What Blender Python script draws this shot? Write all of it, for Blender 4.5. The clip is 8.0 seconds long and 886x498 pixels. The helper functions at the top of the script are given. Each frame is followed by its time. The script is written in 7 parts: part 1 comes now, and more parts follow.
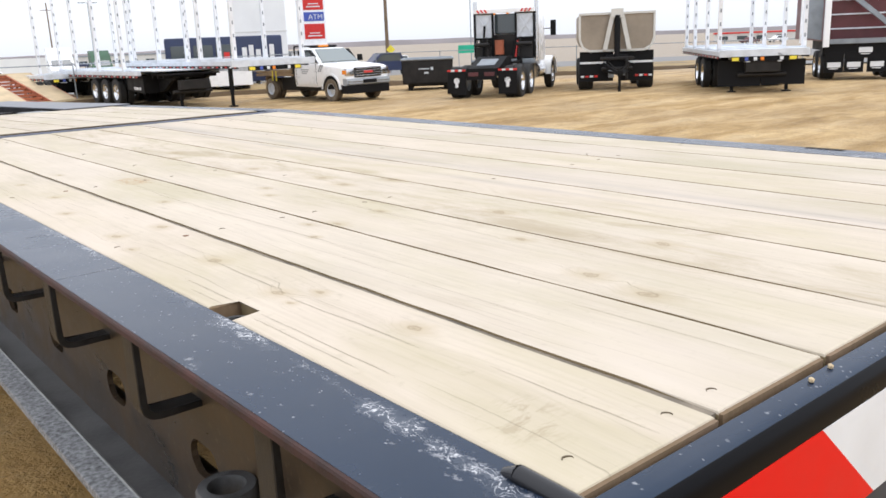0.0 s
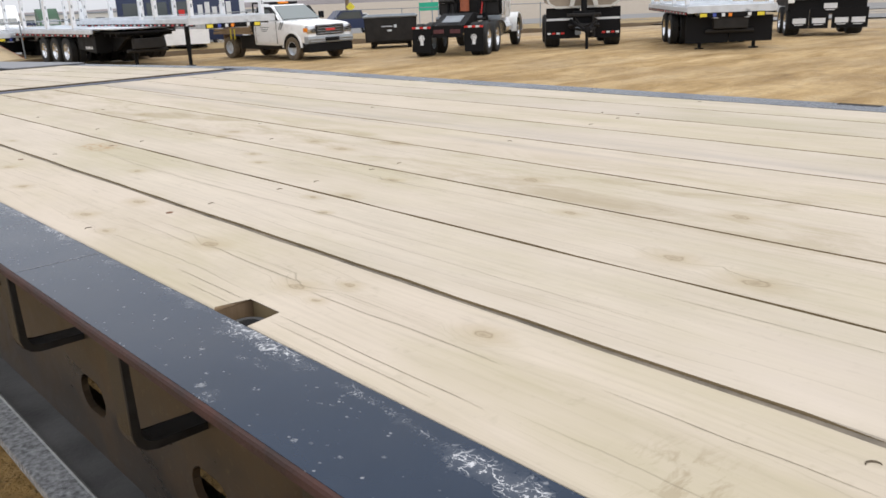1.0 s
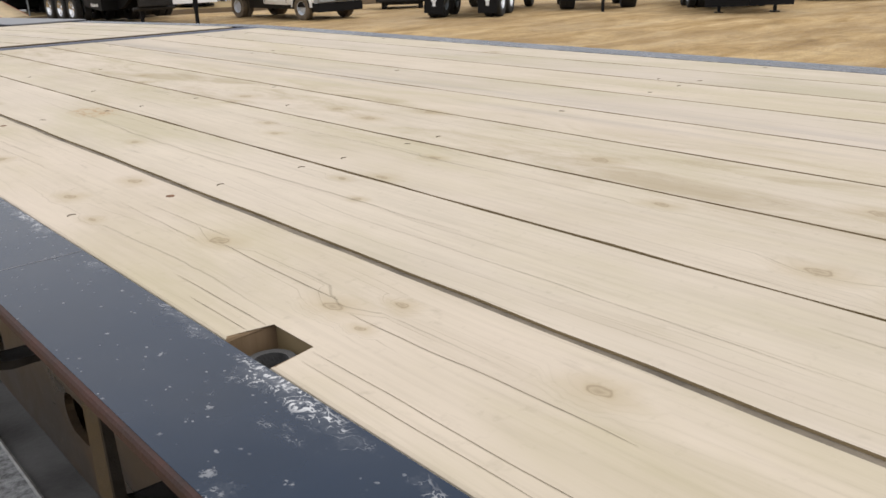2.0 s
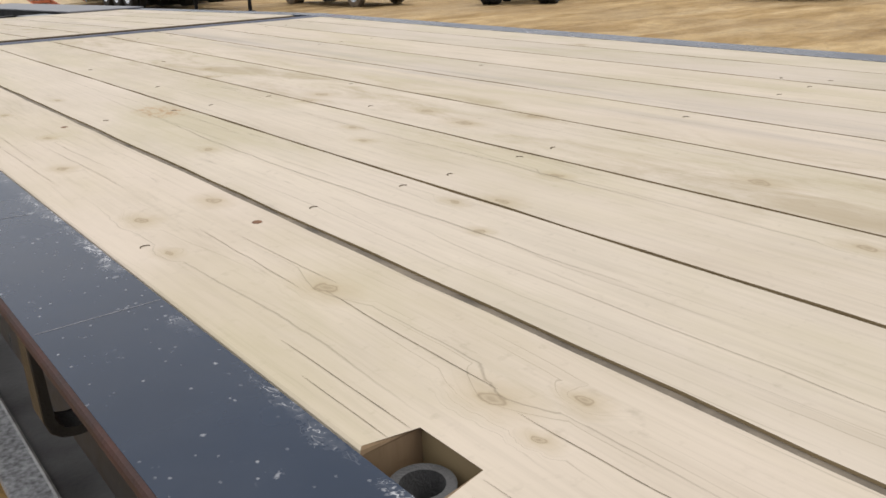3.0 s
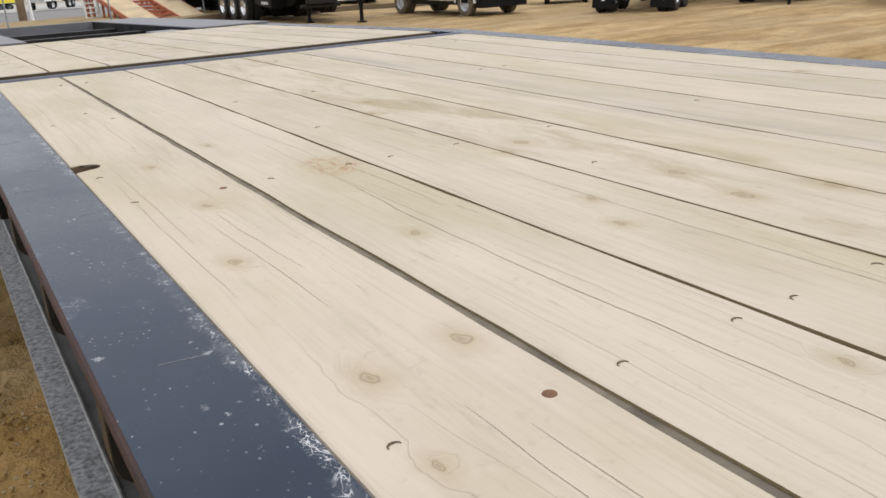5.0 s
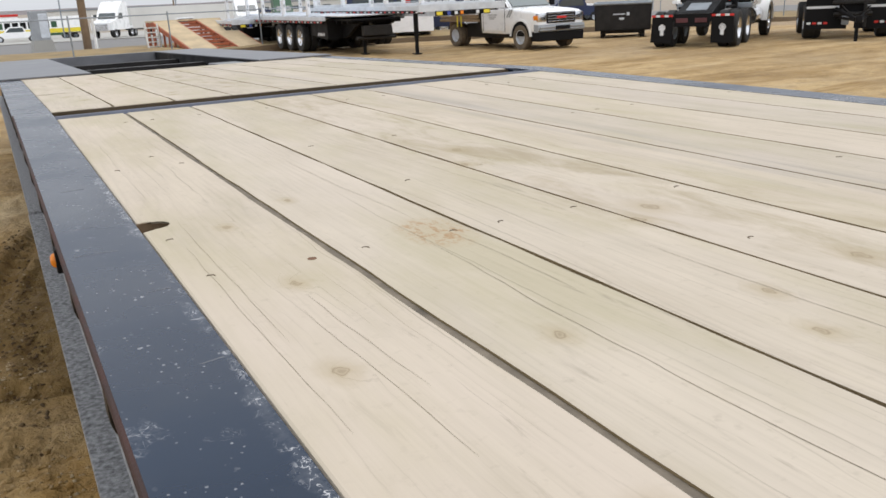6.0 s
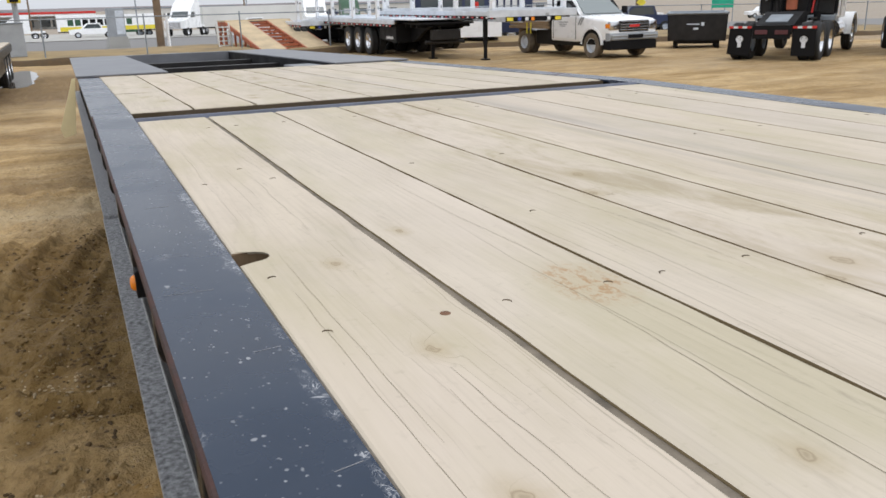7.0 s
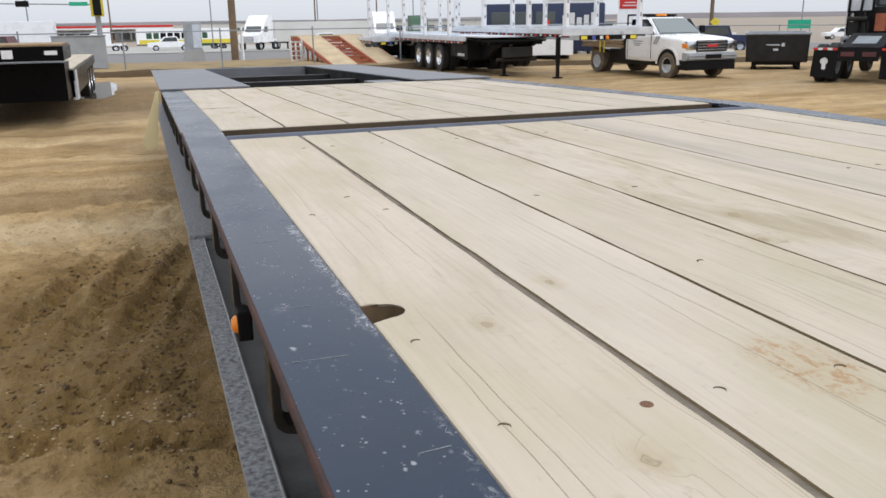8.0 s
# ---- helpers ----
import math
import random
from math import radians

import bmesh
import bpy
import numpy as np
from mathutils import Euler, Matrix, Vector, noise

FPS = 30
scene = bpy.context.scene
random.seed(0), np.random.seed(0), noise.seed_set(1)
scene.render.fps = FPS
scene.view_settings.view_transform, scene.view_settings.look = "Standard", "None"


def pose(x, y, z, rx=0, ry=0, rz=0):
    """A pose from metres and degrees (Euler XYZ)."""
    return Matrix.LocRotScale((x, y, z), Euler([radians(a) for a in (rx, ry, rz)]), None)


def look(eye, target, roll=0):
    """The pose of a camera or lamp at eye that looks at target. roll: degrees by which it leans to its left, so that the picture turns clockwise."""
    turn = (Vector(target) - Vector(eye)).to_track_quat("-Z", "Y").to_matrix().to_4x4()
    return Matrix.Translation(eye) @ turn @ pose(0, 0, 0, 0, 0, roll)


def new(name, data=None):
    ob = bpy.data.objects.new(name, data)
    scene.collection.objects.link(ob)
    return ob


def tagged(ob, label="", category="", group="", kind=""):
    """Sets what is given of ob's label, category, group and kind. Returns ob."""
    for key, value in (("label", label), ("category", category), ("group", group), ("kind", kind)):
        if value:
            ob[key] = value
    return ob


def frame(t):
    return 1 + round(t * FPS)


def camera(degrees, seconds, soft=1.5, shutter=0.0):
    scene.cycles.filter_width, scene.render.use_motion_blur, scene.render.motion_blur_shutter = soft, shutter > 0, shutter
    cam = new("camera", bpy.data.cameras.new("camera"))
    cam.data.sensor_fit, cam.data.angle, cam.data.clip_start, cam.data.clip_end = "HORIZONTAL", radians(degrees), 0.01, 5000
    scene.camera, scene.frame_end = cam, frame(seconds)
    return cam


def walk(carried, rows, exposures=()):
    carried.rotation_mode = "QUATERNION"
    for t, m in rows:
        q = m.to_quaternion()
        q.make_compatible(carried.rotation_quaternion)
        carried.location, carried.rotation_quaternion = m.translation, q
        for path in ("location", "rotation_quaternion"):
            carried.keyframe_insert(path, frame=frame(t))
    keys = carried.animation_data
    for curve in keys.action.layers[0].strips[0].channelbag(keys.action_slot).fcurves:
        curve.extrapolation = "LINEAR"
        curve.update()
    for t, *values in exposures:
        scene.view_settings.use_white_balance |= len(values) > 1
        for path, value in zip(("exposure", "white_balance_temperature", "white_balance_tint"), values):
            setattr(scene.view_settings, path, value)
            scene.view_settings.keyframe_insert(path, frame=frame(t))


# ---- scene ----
cam = camera(56.6, 8.0, soft=1.6)
PATH = [
    (0, (-1.741, -0.716, 1.942), (-0.301, 1.037, 1.369), -2.30),
    (0.5, (-1.717, -0.520, 1.929), (-0.238, 1.183, 1.307), -2.60),
    (1, (-1.658, -0.359, 1.904), (-0.161, 1.304, 1.219), -2.40),
    (1.2, (-1.617, -0.288, 1.893), (-0.120, 1.366, 1.184), -2.20),
    (2.3, (-1.480, 0.046, 1.864), (-0.048, 1.714, 1.063), -2.10),
    (2.5, (-1.470, 0.104, 1.870), (-0.059, 1.786, 1.058), -2.30),
    (3, (-1.429, 0.273, 1.865), (-0.073, 2.000, 1.055), -2.00),
    (3.5, (-1.393, 0.426, 1.866), (-0.108, 2.209, 1.062), -1.80),
    (4, (-1.356, 0.602, 1.858), (-0.150, 2.441, 1.059), -1.90),
    (4.5, (-1.372, 0.717, 1.891), (-0.224, 2.591, 1.085), -3.20),
    (4.7, (-1.370, 0.783, 1.892), (-0.222, 2.663, 1.090), -3.20),
    (5.8, (-1.325, 1.161, 1.896), (-0.253, 3.118, 1.191), -2.50),
    (6, (-1.329, 1.225, 1.905), (-0.286, 3.201, 1.211), -2.60),
    (6.5, (-1.321, 1.401, 1.901), (-0.353, 3.418, 1.216), -1.90),
    (7, (-1.344, 1.554, 1.906), (-0.439, 3.603, 1.230), -1.40),
    (7.5, (-1.381, 1.724, 1.904), (-0.540, 3.805, 1.245), -0.90),
    (8, (-1.404, 1.865, 1.901), (-0.651, 3.989, 1.272), -0.80),
]
EXPOSURES = [(0, 0.40, 6300, 11.5), (0.5, 0.27, 6380, 11), (1, 0.08, 6500, 11), (2.5, -0.03, 6760, 11.5), (4.5, -0.03, 6660, 11), (6.5, -0.03, 6400, 10), (8, -0.02, 6300, 10.5)]
walk(cam, [(t, look(eye, target, roll)) for t, eye, target, roll in PATH], EXPOSURES)

# ---- light ----
world = bpy.data.worlds.new("sky")
scene.world = world
world.use_nodes = True
wn = world.node_tree
sky = wn.nodes.new("ShaderNodeTexSky")
sky.sky_type = 'NISHITA'
sky.sun_disc = False
sky.sun_elevation = radians(60)
sky.sun_rotation = radians(149)
sky.dust_density = 1.2
sky.air_density = 1.0
hazy = wn.nodes.new("ShaderNodeHueSaturation")
hazy.inputs["Saturation"].default_value = 0.28
hazy.inputs["Value"].default_value = 1.0
wn.links.new(sky.outputs[0], hazy.inputs["Color"])
# an overcast layer over most of the blue, brighter overhead than at the skyline
up = wn.nodes.new("ShaderNodeTexCoord")
upz = wn.nodes.new("ShaderNodeSeparateXYZ")
wn.links.new(up.outputs["Generated"], upz.inputs[0])
layer = wn.nodes.new("ShaderNodeValToRGB")
layer.color_ramp.elements[0].position, layer.color_ramp.elements[0].color = 0.0, (0.575, 0.595, 0.635, 1)
layer.color_ramp.elements[1].position, layer.color_ramp.elements[1].color = 0.7, (1.0, 1.02, 1.06, 1)
wn.links.new(upz.outputs[2], layer.inputs[0])
bright = wn.nodes.new("ShaderNodeMix")
bright.data_type, bright.blend_type = 'RGBA', 'MULTIPLY'
bright.inputs[0].default_value = 1.0
bright.inputs[7].default_value = (9.2, 9.2, 9.2, 1)
wn.links.new(layer.outputs[0], bright.inputs[6])
cloud = wn.nodes.new("ShaderNodeMix")
cloud.data_type = 'RGBA'
cloud.inputs[0].default_value = 0.8
wn.links.new(bright.outputs[2], cloud.inputs[7])
wn.links.new(hazy.outputs[0], cloud.inputs[6])
bgn = wn.nodes["Background"]
wn.links.new(cloud.outputs[2], bgn.inputs["Color"])
bgn.inputs["Strength"].default_value = 0.15
sun_data = bpy.data.lights.new("sun", 'SUN')
sun_data.energy = 0.9
sun_data.angle = radians(35)
sun_data.color = (1.0, 0.97, 0.93)
sun = new("sun", sun_data)
sun.matrix_world = look((18, -30, 60), (0, 0, 0))


# ---- materials ----
def nodes_of(name):
    m = bpy.data.materials.new(name)
    m.use_nodes = True
    nt = m.node_tree
    return m, nt, nt.nodes["Principled BSDF"]


def add(nt, kind, **inputs):
    n = nt.nodes.new(kind)
    for k, v in inputs.items():
        n.inputs[k.replace("_", " ")].default_value = v
    return n


def ramp(nt, src, stops):
    r = nt.nodes.new("ShaderNodeValToRGB")
    els = r.color_ramp.elements
    while len(els) < len(stops):
        els.new(0.5)
    for e, (p, c) in zip(els, stops):
        e.position = p
        e.color = c if len(c) == 4 else (*c, 1)
    nt.links.new(src, r.inputs[0])
    return r.outputs[0]


def mixc(nt, fac, a, b, mode='MIX'):
    n = nt.nodes.new("ShaderNodeMix")
    n.data_type, n.blend_type = 'RGBA', mode
    for sock, v in ((n.inputs[0], fac), (n.inputs[6], a), (n.inputs[7], b)):
        if isinstance(v, (int, float)):
            sock.default_value = v
        elif isinstance(v, tuple):
            sock.default_value = v if len(v) == 4 else (*v, 1)
        else:
            nt.links.new(v, sock)
    return n.outputs[2]


def math_n(nt, op, a, b=0.0):
    n = nt.nodes.new("ShaderNodeMath")
    n.operation = op
    for sock, v in zip(n.inputs, (a, b)):
        if isinstance(v, (int, float)):
            sock.default_value = v
        else:
            nt.links.new(v, sock)
    return n.outputs[0]


def coords(nt, scale=(1, 1, 1), per_object=False, loc=(0, 0, 0), space="Object"):
    tc = nt.nodes.new("ShaderNodeTexCoord")
    mp = nt.nodes.new("ShaderNodeMapping")
    mp.inputs["Scale"].default_value = scale
    mp.inputs["Location"].default_value = loc
    src = tc.outputs[space]
    if per_object:
        oi = nt.nodes.new("ShaderNodeObjectInfo")
        mul = nt.nodes.new("ShaderNodeVectorMath")
        mul.operation = 'MULTIPLY_ADD'
        comb = nt.nodes.new("ShaderNodeCombineXYZ")
        for k, f in enumerate((37.0, 91.0, 53.0)):
            nt.links.new(math_n(nt, 'MULTIPLY', oi.outputs["Random"], f), comb.inputs[k])
        mul.inputs[1].default_value = (1, 1, 1)
        nt.links.new(src, mul.inputs[0])
        nt.links.new(comb.outputs[0], mul.inputs[2])
        src = mul.outputs[0]
    nt.links.new(src, mp.inputs["Vector"])
    return mp.outputs[0]


def noise_n(nt, vec, scale, detail=4.0, rough=0.55, dist=0.0):
    n = add(nt, "ShaderNodeTexNoise", Scale=scale, Detail=detail, Roughness=rough, Distortion=dist)
    nt.links.new(vec, n.inputs["Vector"])
    return n.outputs[0]


def bump(nt, bsdf, height, strength, distance=0.01):
    b = add(nt, "ShaderNodeBump", Strength=strength, Distance=distance)
    nt.links.new(height, b.inputs["Height"])
    nt.links.new(b.outputs[0], bsdf.inputs["Normal"])


def simple(name, col, rough=0.6, metal=0.0, vary=0.25, scale=6.0, bump_s=0.1, spec=0.5):
    """Plain surface with dirt at two scales."""
    m, nt, b = nodes_of(name)
    v = coords(nt, per_object=True)
    big = noise_n(nt, v, scale, 5)
    fine = noise_n(nt, v, scale * 14, 3)
    dark = tuple(c * (1 - vary) for c in col)
    light = tuple(min(1, c * (1 + vary * 0.7)) for c in col)
    c1 = ramp(nt, big, [(0.3, dark), (0.55, col), (0.75, light)])
    c2 = mixc(nt, math_n(nt, 'MULTIPLY', fine, vary * 0.6), c1, tuple(c * 0.55 for c in col))
    nt.links.new(c2, b.inputs["Base Color"])
    nt.links.new(ramp(nt, big, [(0.3, (rough * 0.85,) * 3), (0.7, (min(1, rough * 1.2),) * 3)]), b.inputs["Roughness"])
    b.inputs["Metallic"].default_value = metal
    b.inputs["Specular IOR Level"].default_value = spec
    if bump_s:
        bump(nt, b, fine, bump_s, 0.004)
    return m


# knots in the deck: across, along, radius
KNOTS = [(-1.058, 1.988, .011), (-1.061, 1.563, .012), (-.939, 1.582, .013), (-.993, 1.146, .014), (-.732, 1.173, .007),
         (-.669, 1.304, .009), (-.616, 1.254, .012), (-1.085, 1.393, .008), (-.451, 1.298, .010), (-.472, 1.895, .010),
         (-.528, 1.768, .010), (-.290, 2.33, .018), (-.241, 1.922, .015), (-.275, 1.747, .018), (-.120, 1.685, .016),
         (-.256, 1.04, .017), (-.43, .788, .011), (-.278, 3.096, .016), (.964, 2.53, .020), (-1.014, .831, .013),
         (-.962, .777, .008), (-1.032, .76, .006), (-.96, .497, .012), (-1.0, 2.31, .010), (-.792, 1.934, .010),
         (-.548, .49, .015), (-.572, .34, .017), (-.363, 2.91, .013), (-.262, .53, .015), (-1.005, 2.695, .009),
         (-.842, 2.83, .009), (-.366, 2.276, .013)]


def wood_material(name, pale, tan, grey, knots=(), stained=False):
    """Bleached softwood: growth lines run along the board and close round knots; drying checks, stains, grey weathering."""
    m, nt, b = nodes_of(name)
    vw = coords(nt)
    v = coords(nt, per_object=True)
    sepw = nt.nodes.new("ShaderNodeSeparateXYZ")
    nt.links.new(vw, sepw.inputs[0])
    X, Yc = sepw.outputs[0], sepw.outputs[1]
    sepo = nt.nodes.new("ShaderNodeSeparateXYZ")
    nt.links.new(v, sepo.inputs[0])
    # knots: one soft hill each
    wob = noise_n(nt, vw, 30.0, 2, 0.5)
    squash = add(nt, "ShaderNodeCombineXYZ")
    nt.links.new(math_n(nt, 'ADD', X, math_n(nt, 'MULTIPLY', math_n(nt, 'SUBTRACT', wob, 0.5), 0.03)), squash.inputs[0])
    nt.links.new(math_n(nt, 'MULTIPLY', Yc, 0.62), squash.inputs[1])
    hills = 0.0
    for kx, ky, kr in knots:
        dn = nt.nodes.new("ShaderNodeVectorMath")
        dn.operation = 'DISTANCE'
        nt.links.new(squash.outputs[0], dn.inputs[0])
        dn.inputs[1].default_value = (kx, ky * 0.62, 0)
        mr = nt.nodes.new("ShaderNodeMapRange")
        mr.inputs["From Max"].default_value = kr * 3.6
        mr.inputs["To Min"].default_value, mr.inputs["To Max"].default_value = 1.0, 0.0
        nt.links.new(dn.outputs["Value"], mr.inputs["Value"])
        hills = math_n(nt, 'MAXIMUM', hills, mr.outputs[0])
    if not knots:
        vor = add(nt, "ShaderNodeTexVoronoi", Scale=1.6, Randomness=1.0)
        nt.links.new(coords(nt, (1, 0.5, 1), per_object=True), vor.inputs["Vector"])
        mr = nt.nodes.new("ShaderNodeMapRange")
        mr.inputs["From Max"].default_value = 0.12
        mr.inputs["To Min"].default_value, mr.inputs["To Max"].default_value = 1.0, 0.0
        nt.links.new(vor.outputs["Distance"], mr.inputs["Value"])
        hills = mr.outputs[0]
    # growth lines
    low = noise_n(nt, coords(nt, (3.2, 0.55, 1.0), per_object=True), 1.0, 3, 0.5)
    phase = math_n(nt, 'ADD', math_n(nt, 'MULTIPLY', sepo.outputs[0], 46.0), math_n(nt, 'MULTIPLY', low, 15.0))
    phase = math_n(nt, 'ADD', phase, math_n(nt, 'MULTIPLY', hills, 3.2))
    tri = math_n(nt, 'ABSOLUTE', math_n(nt, 'SUBTRACT', math_n(nt, 'FRACT', phase), 0.5))
    lines = ramp(nt, tri, [(0.0, (1, 1, 1)), (0.06, (0.65,) * 3), (0.22, (0.12,) * 3), (0.5, (0, 0, 0))])
    shown = ramp(nt, noise_n(nt, coords(nt, (5.0, 1.1, 1.0), per_object=True), 1.0, 3), [(0.42, (0.05,) * 3), (0.66, (0.65,) * 3)])
    lines = math_n(nt, 'MULTIPLY', lines, math_n(nt, 'MAXIMUM', shown, math_n(nt, 'MULTIPLY', hills, 0.55)))
    fine = noise_n(nt, coords(nt, (110.0, 2.4, 10.0), per_object=True), 1.0, 4, 0.65, 0.1)
    speck = noise_n(nt, v, 55.0, 3, 0.6)
    blot = noise_n(nt, coords(nt, (3.0, 1.0, 1.0), per_object=True), 1.7, 5, 0.62)
    soft = noise_n(nt, coords(nt, (9.0, 2.0, 2.0), per_object=True), 1.0, 4, 0.6)
    base = ramp(nt, soft, [(0.3, tuple(0.55 * p + 0.45 * q for p, q in zip(pale, tan))), (0.5, pale), (0.72, tuple(min(1, c * 1.07) for c in pale))])
    base = mixc(nt, ramp(nt, blot, [(0.52, (0, 0, 0)), (0.75, (0.5,) * 3)]), base, grey)
    base = mixc(nt, ramp(nt, fine, [(0.46, (0, 0, 0)), (0.78, (0.22,) * 3)]), base, tuple(c * 0.58 for c in tan))
    base = mixc(nt, ramp(nt, speck, [(0.60, (0, 0, 0)), (0.78, (0.28,) * 3)]), base, tuple(c * 0.6 for c in tan))
    base = mixc(nt, math_n(nt, 'MULTIPLY', lines, 0.17), base, tuple(c * 0.50 for c in tan))
    # soft olive discolouring and short dirty smears
    tinge = ramp(nt, noise_n(nt, coords(nt, (4.0, 1.3, 1.0), per_object=True, loc=(7, 2, 0)), 1.0, 5, 0.62), [(0.44, (0, 0, 0)), (0.64, (0.55,) * 3)])
    base = mixc(nt, tinge, base, (tan[0] * 0.98, tan[1] * 1.02, tan[2] * 0.88))
    rosy = ramp(nt, noise_n(nt, coords(nt, (3.2, 0.9, 1.0), per_object=True, loc=(2, 9, 0)), 1.0, 4, 0.6), [(0.48, (0, 0, 0)), (0.66, (0.5,) * 3)])
    base = mixc(nt, rosy, base, (min(1, pale[0] * 1.06), pale[1] * 1.05, pale[2] * 1.10))
    smear = ramp(nt, noise_n(nt, coords(nt, (42.0, 5.0, 1.0), per_object=True), 1.0, 5, 0.7, 0.3), [(0.60, (0, 0, 0)), (0.72, (0.42,) * 3)])
    smear = math_n(nt, 'MULTIPLY', smear, ramp(nt, noise_n(nt, coords(nt, (5.0, 1.6, 1.0), per_object=True), 1.0, 3), [(0.45, (0.1,) * 3), (0.62, (1, 1, 1))]))
    base = mixc(nt, smear, base, tuple(c * 0.48 for c in tan))
    # knot cores
    base = mixc(nt, ramp(nt, hills, [(0.15, (0, 0, 0)), (0.70, (0.34,) * 3), (0.80, (0.52,) * 3)]), base, (tan[0] * 0.82, tan[1] * 0.75, tan[2] * 0.55))
    base = mixc(nt, ramp(nt, hills, [(0.78, (0, 0, 0)), (0.82, (0.40,) * 3), (0.87, (0.06,) * 3), (0.95, (0.30,) * 3)]), base, (0.13, 0.09, 0.05))
    if stained:
        band = nt.nodes.new("ShaderNodeMapRange")
        band.interpolation_type = 'SMOOTHSTEP'
        band.inputs["From Min"].default_value, band.inputs["From Max"].default_value = 0.30, 0.10
        nt.links.new(math_n(nt, 'ABSOLUTE', math_n(nt, 'ADD', X, 0.22)), band.inputs["Value"])
        olive = math_n(nt, 'MULTIPLY', ramp(nt, noise_n(nt, coords(nt, (9.0, 2.6, 1.0), loc=(3, 1, 0)), 1.0, 6, 0.7, 0.6), [(0.48, (0, 0, 0)), (0.66, (0.85,) * 3)]), band.outputs[0])
        base = mixc(nt, math_n(nt, 'MULTIPLY', olive, 0.62), base, (0.30, 0.24, 0.14))
        spot = nt.nodes.new("ShaderNodeVectorMath")
        spot.operation = 'DISTANCE'
        nt.links.new(coords(nt, (1, 0.62, 0)), spot.inputs[0])
        spot.inputs[1].default_value = (-0.70, 2.43 * 0.62, 0)
        near = ramp(nt, spot.outputs["Value"], [(0.0, (1, 1, 1)), (0.04, (0.8,) * 3), (0.072, (0, 0, 0))])
        flecks = ramp(nt, noise_n(nt, coords(nt, (105, 50, 1)), 1.0, 5, 0.68), [(0.49, (0.14,) * 3), (0.61, (0.85,) * 3)])
        base = mixc(nt, math_n(nt, 'MULTIPLY', near, flecks), base, (0.34, 0.185, 0.07))
        dirt = nt.nodes.new("ShaderNodeVectorMath")
        dirt.operation = 'DISTANCE'
        nt.links.new(coords(nt, (1, 0.9, 0)), dirt.inputs[0])
        dirt.inputs[1].default_value = (-1.065, 0.15 * 0.9, 0)
        soiled = ramp(nt, dirt.outputs["Value"], [(0.0, (1, 1, 1)), (0.03, (0.8,) * 3), (0.075, (0, 0, 0))])
        dregs = ramp(nt, noise_n(nt, coords(nt, (26, 60, 1)), 1.0, 4, 0.65, 0.5), [(0.50, (0, 0, 0)), (0.64, (0.45,) * 3)])
        base = mixc(nt, math_n(nt, 'MULTIPLY', soiled, dregs), base, (0.24, 0.18, 0.10))
        violet = nt.nodes.new("ShaderNodeMapRange")
        violet.interpolation_type = 'SMOOTHSTEP'
        violet.inputs["From Min"].default_value, violet.inputs["From Max"].default_value = 0.16, 0.05
        nt.links.new(math_n(nt, 'ABSOLUTE', math_n(nt, 'SUBTRACT', X, 0.14)), violet.inputs["Value"])
        gr = math_n(nt, 'MULTIPLY', violet.outputs[0], ramp(nt, noise_n(nt, coords(nt, (16.0, 0.9, 1.0)), 1.0, 5, 0.6), [(0.44, (0, 0, 0)), (0.66, (0.42,) * 3)]))
        base = mixc(nt, gr, base, (0.27, 0.25, 0.24))
    # long hairline checks that wander with the grain
    f2 = math_n(nt, 'ADD', math_n(nt, 'MULTIPLY', sepo.outputs[0], 11.0), math_n(nt, 'ADD', math_n(nt, 'MULTIPLY', low, 1.5), math_n(nt, 'MULTIPLY', hills, 0.35)))
    jag = noise_n(nt, coords(nt, (14.0, 9.0, 1.0), per_object=True), 1.0, 3, 0.6)
    f2 = math_n(nt, 'ADD', f2, math_n(nt, 'MULTIPLY', jag, 0.10))
    cell = math_n(nt, 'FLOOR', f2)
    dist = math_n(nt, 'ABSOLUTE', math_n(nt, 'SUBTRACT', math_n(nt, 'FRACT', f2), 0.5))
    cv = nt.nodes.new("ShaderNodeCombineXYZ")
    nt.links.new(math_n(nt, 'MULTIPLY', cell, 7.31), cv.inputs[0])
    nt.links.new(math_n(nt, 'MULTIPLY', sepo.outputs[1], 0.9), cv.inputs[1])
    gate = ramp(nt, noise_n(nt, cv.outputs[0], 1.0, 2, 0.5), [(0.50, (0, 0, 0)), (0.60, (1, 1, 1))])
    crack = math_n(nt, 'MULTIPLY', ramp(nt, dist, [(0.0, (1, 1, 1)), (0.006, (0.7,) * 3), (0.014, (0, 0, 0))]), gate)
    base = mixc(nt, math_n(nt, 'MULTIPLY', crack, 0.30), base, (0.085, 0.065, 0.04))
    # short weathered checks in close rows
    f3 = math_n(nt, 'ADD', math_n(nt, 'MULTIPLY', sepo.outputs[0], 62.0), math_n(nt, 'ADD', math_n(nt, 'MULTIPLY', low, 12.0), math_n(nt, 'MULTIPLY', hills, 3.0)))
    f3 = math_n(nt, 'ADD', f3, math_n(nt, 'MULTIPLY', jag, 0.5))
    cv3 = nt.nodes.new("ShaderNodeCombineXYZ")
    nt.links.new(math_n(nt, 'MULTIPLY', math_n(nt, 'FLOOR', f3), 3.17), cv3.inputs[0])
    nt.links.new(math_n(nt, 'MULTIPLY', sepo.outputs[1], 2.6), cv3.inputs[1])
    d3 = math_n(nt, 'ABSOLUTE', math_n(nt, 'SUBTRACT', math_n(nt, 'FRACT', f3), 0.5))
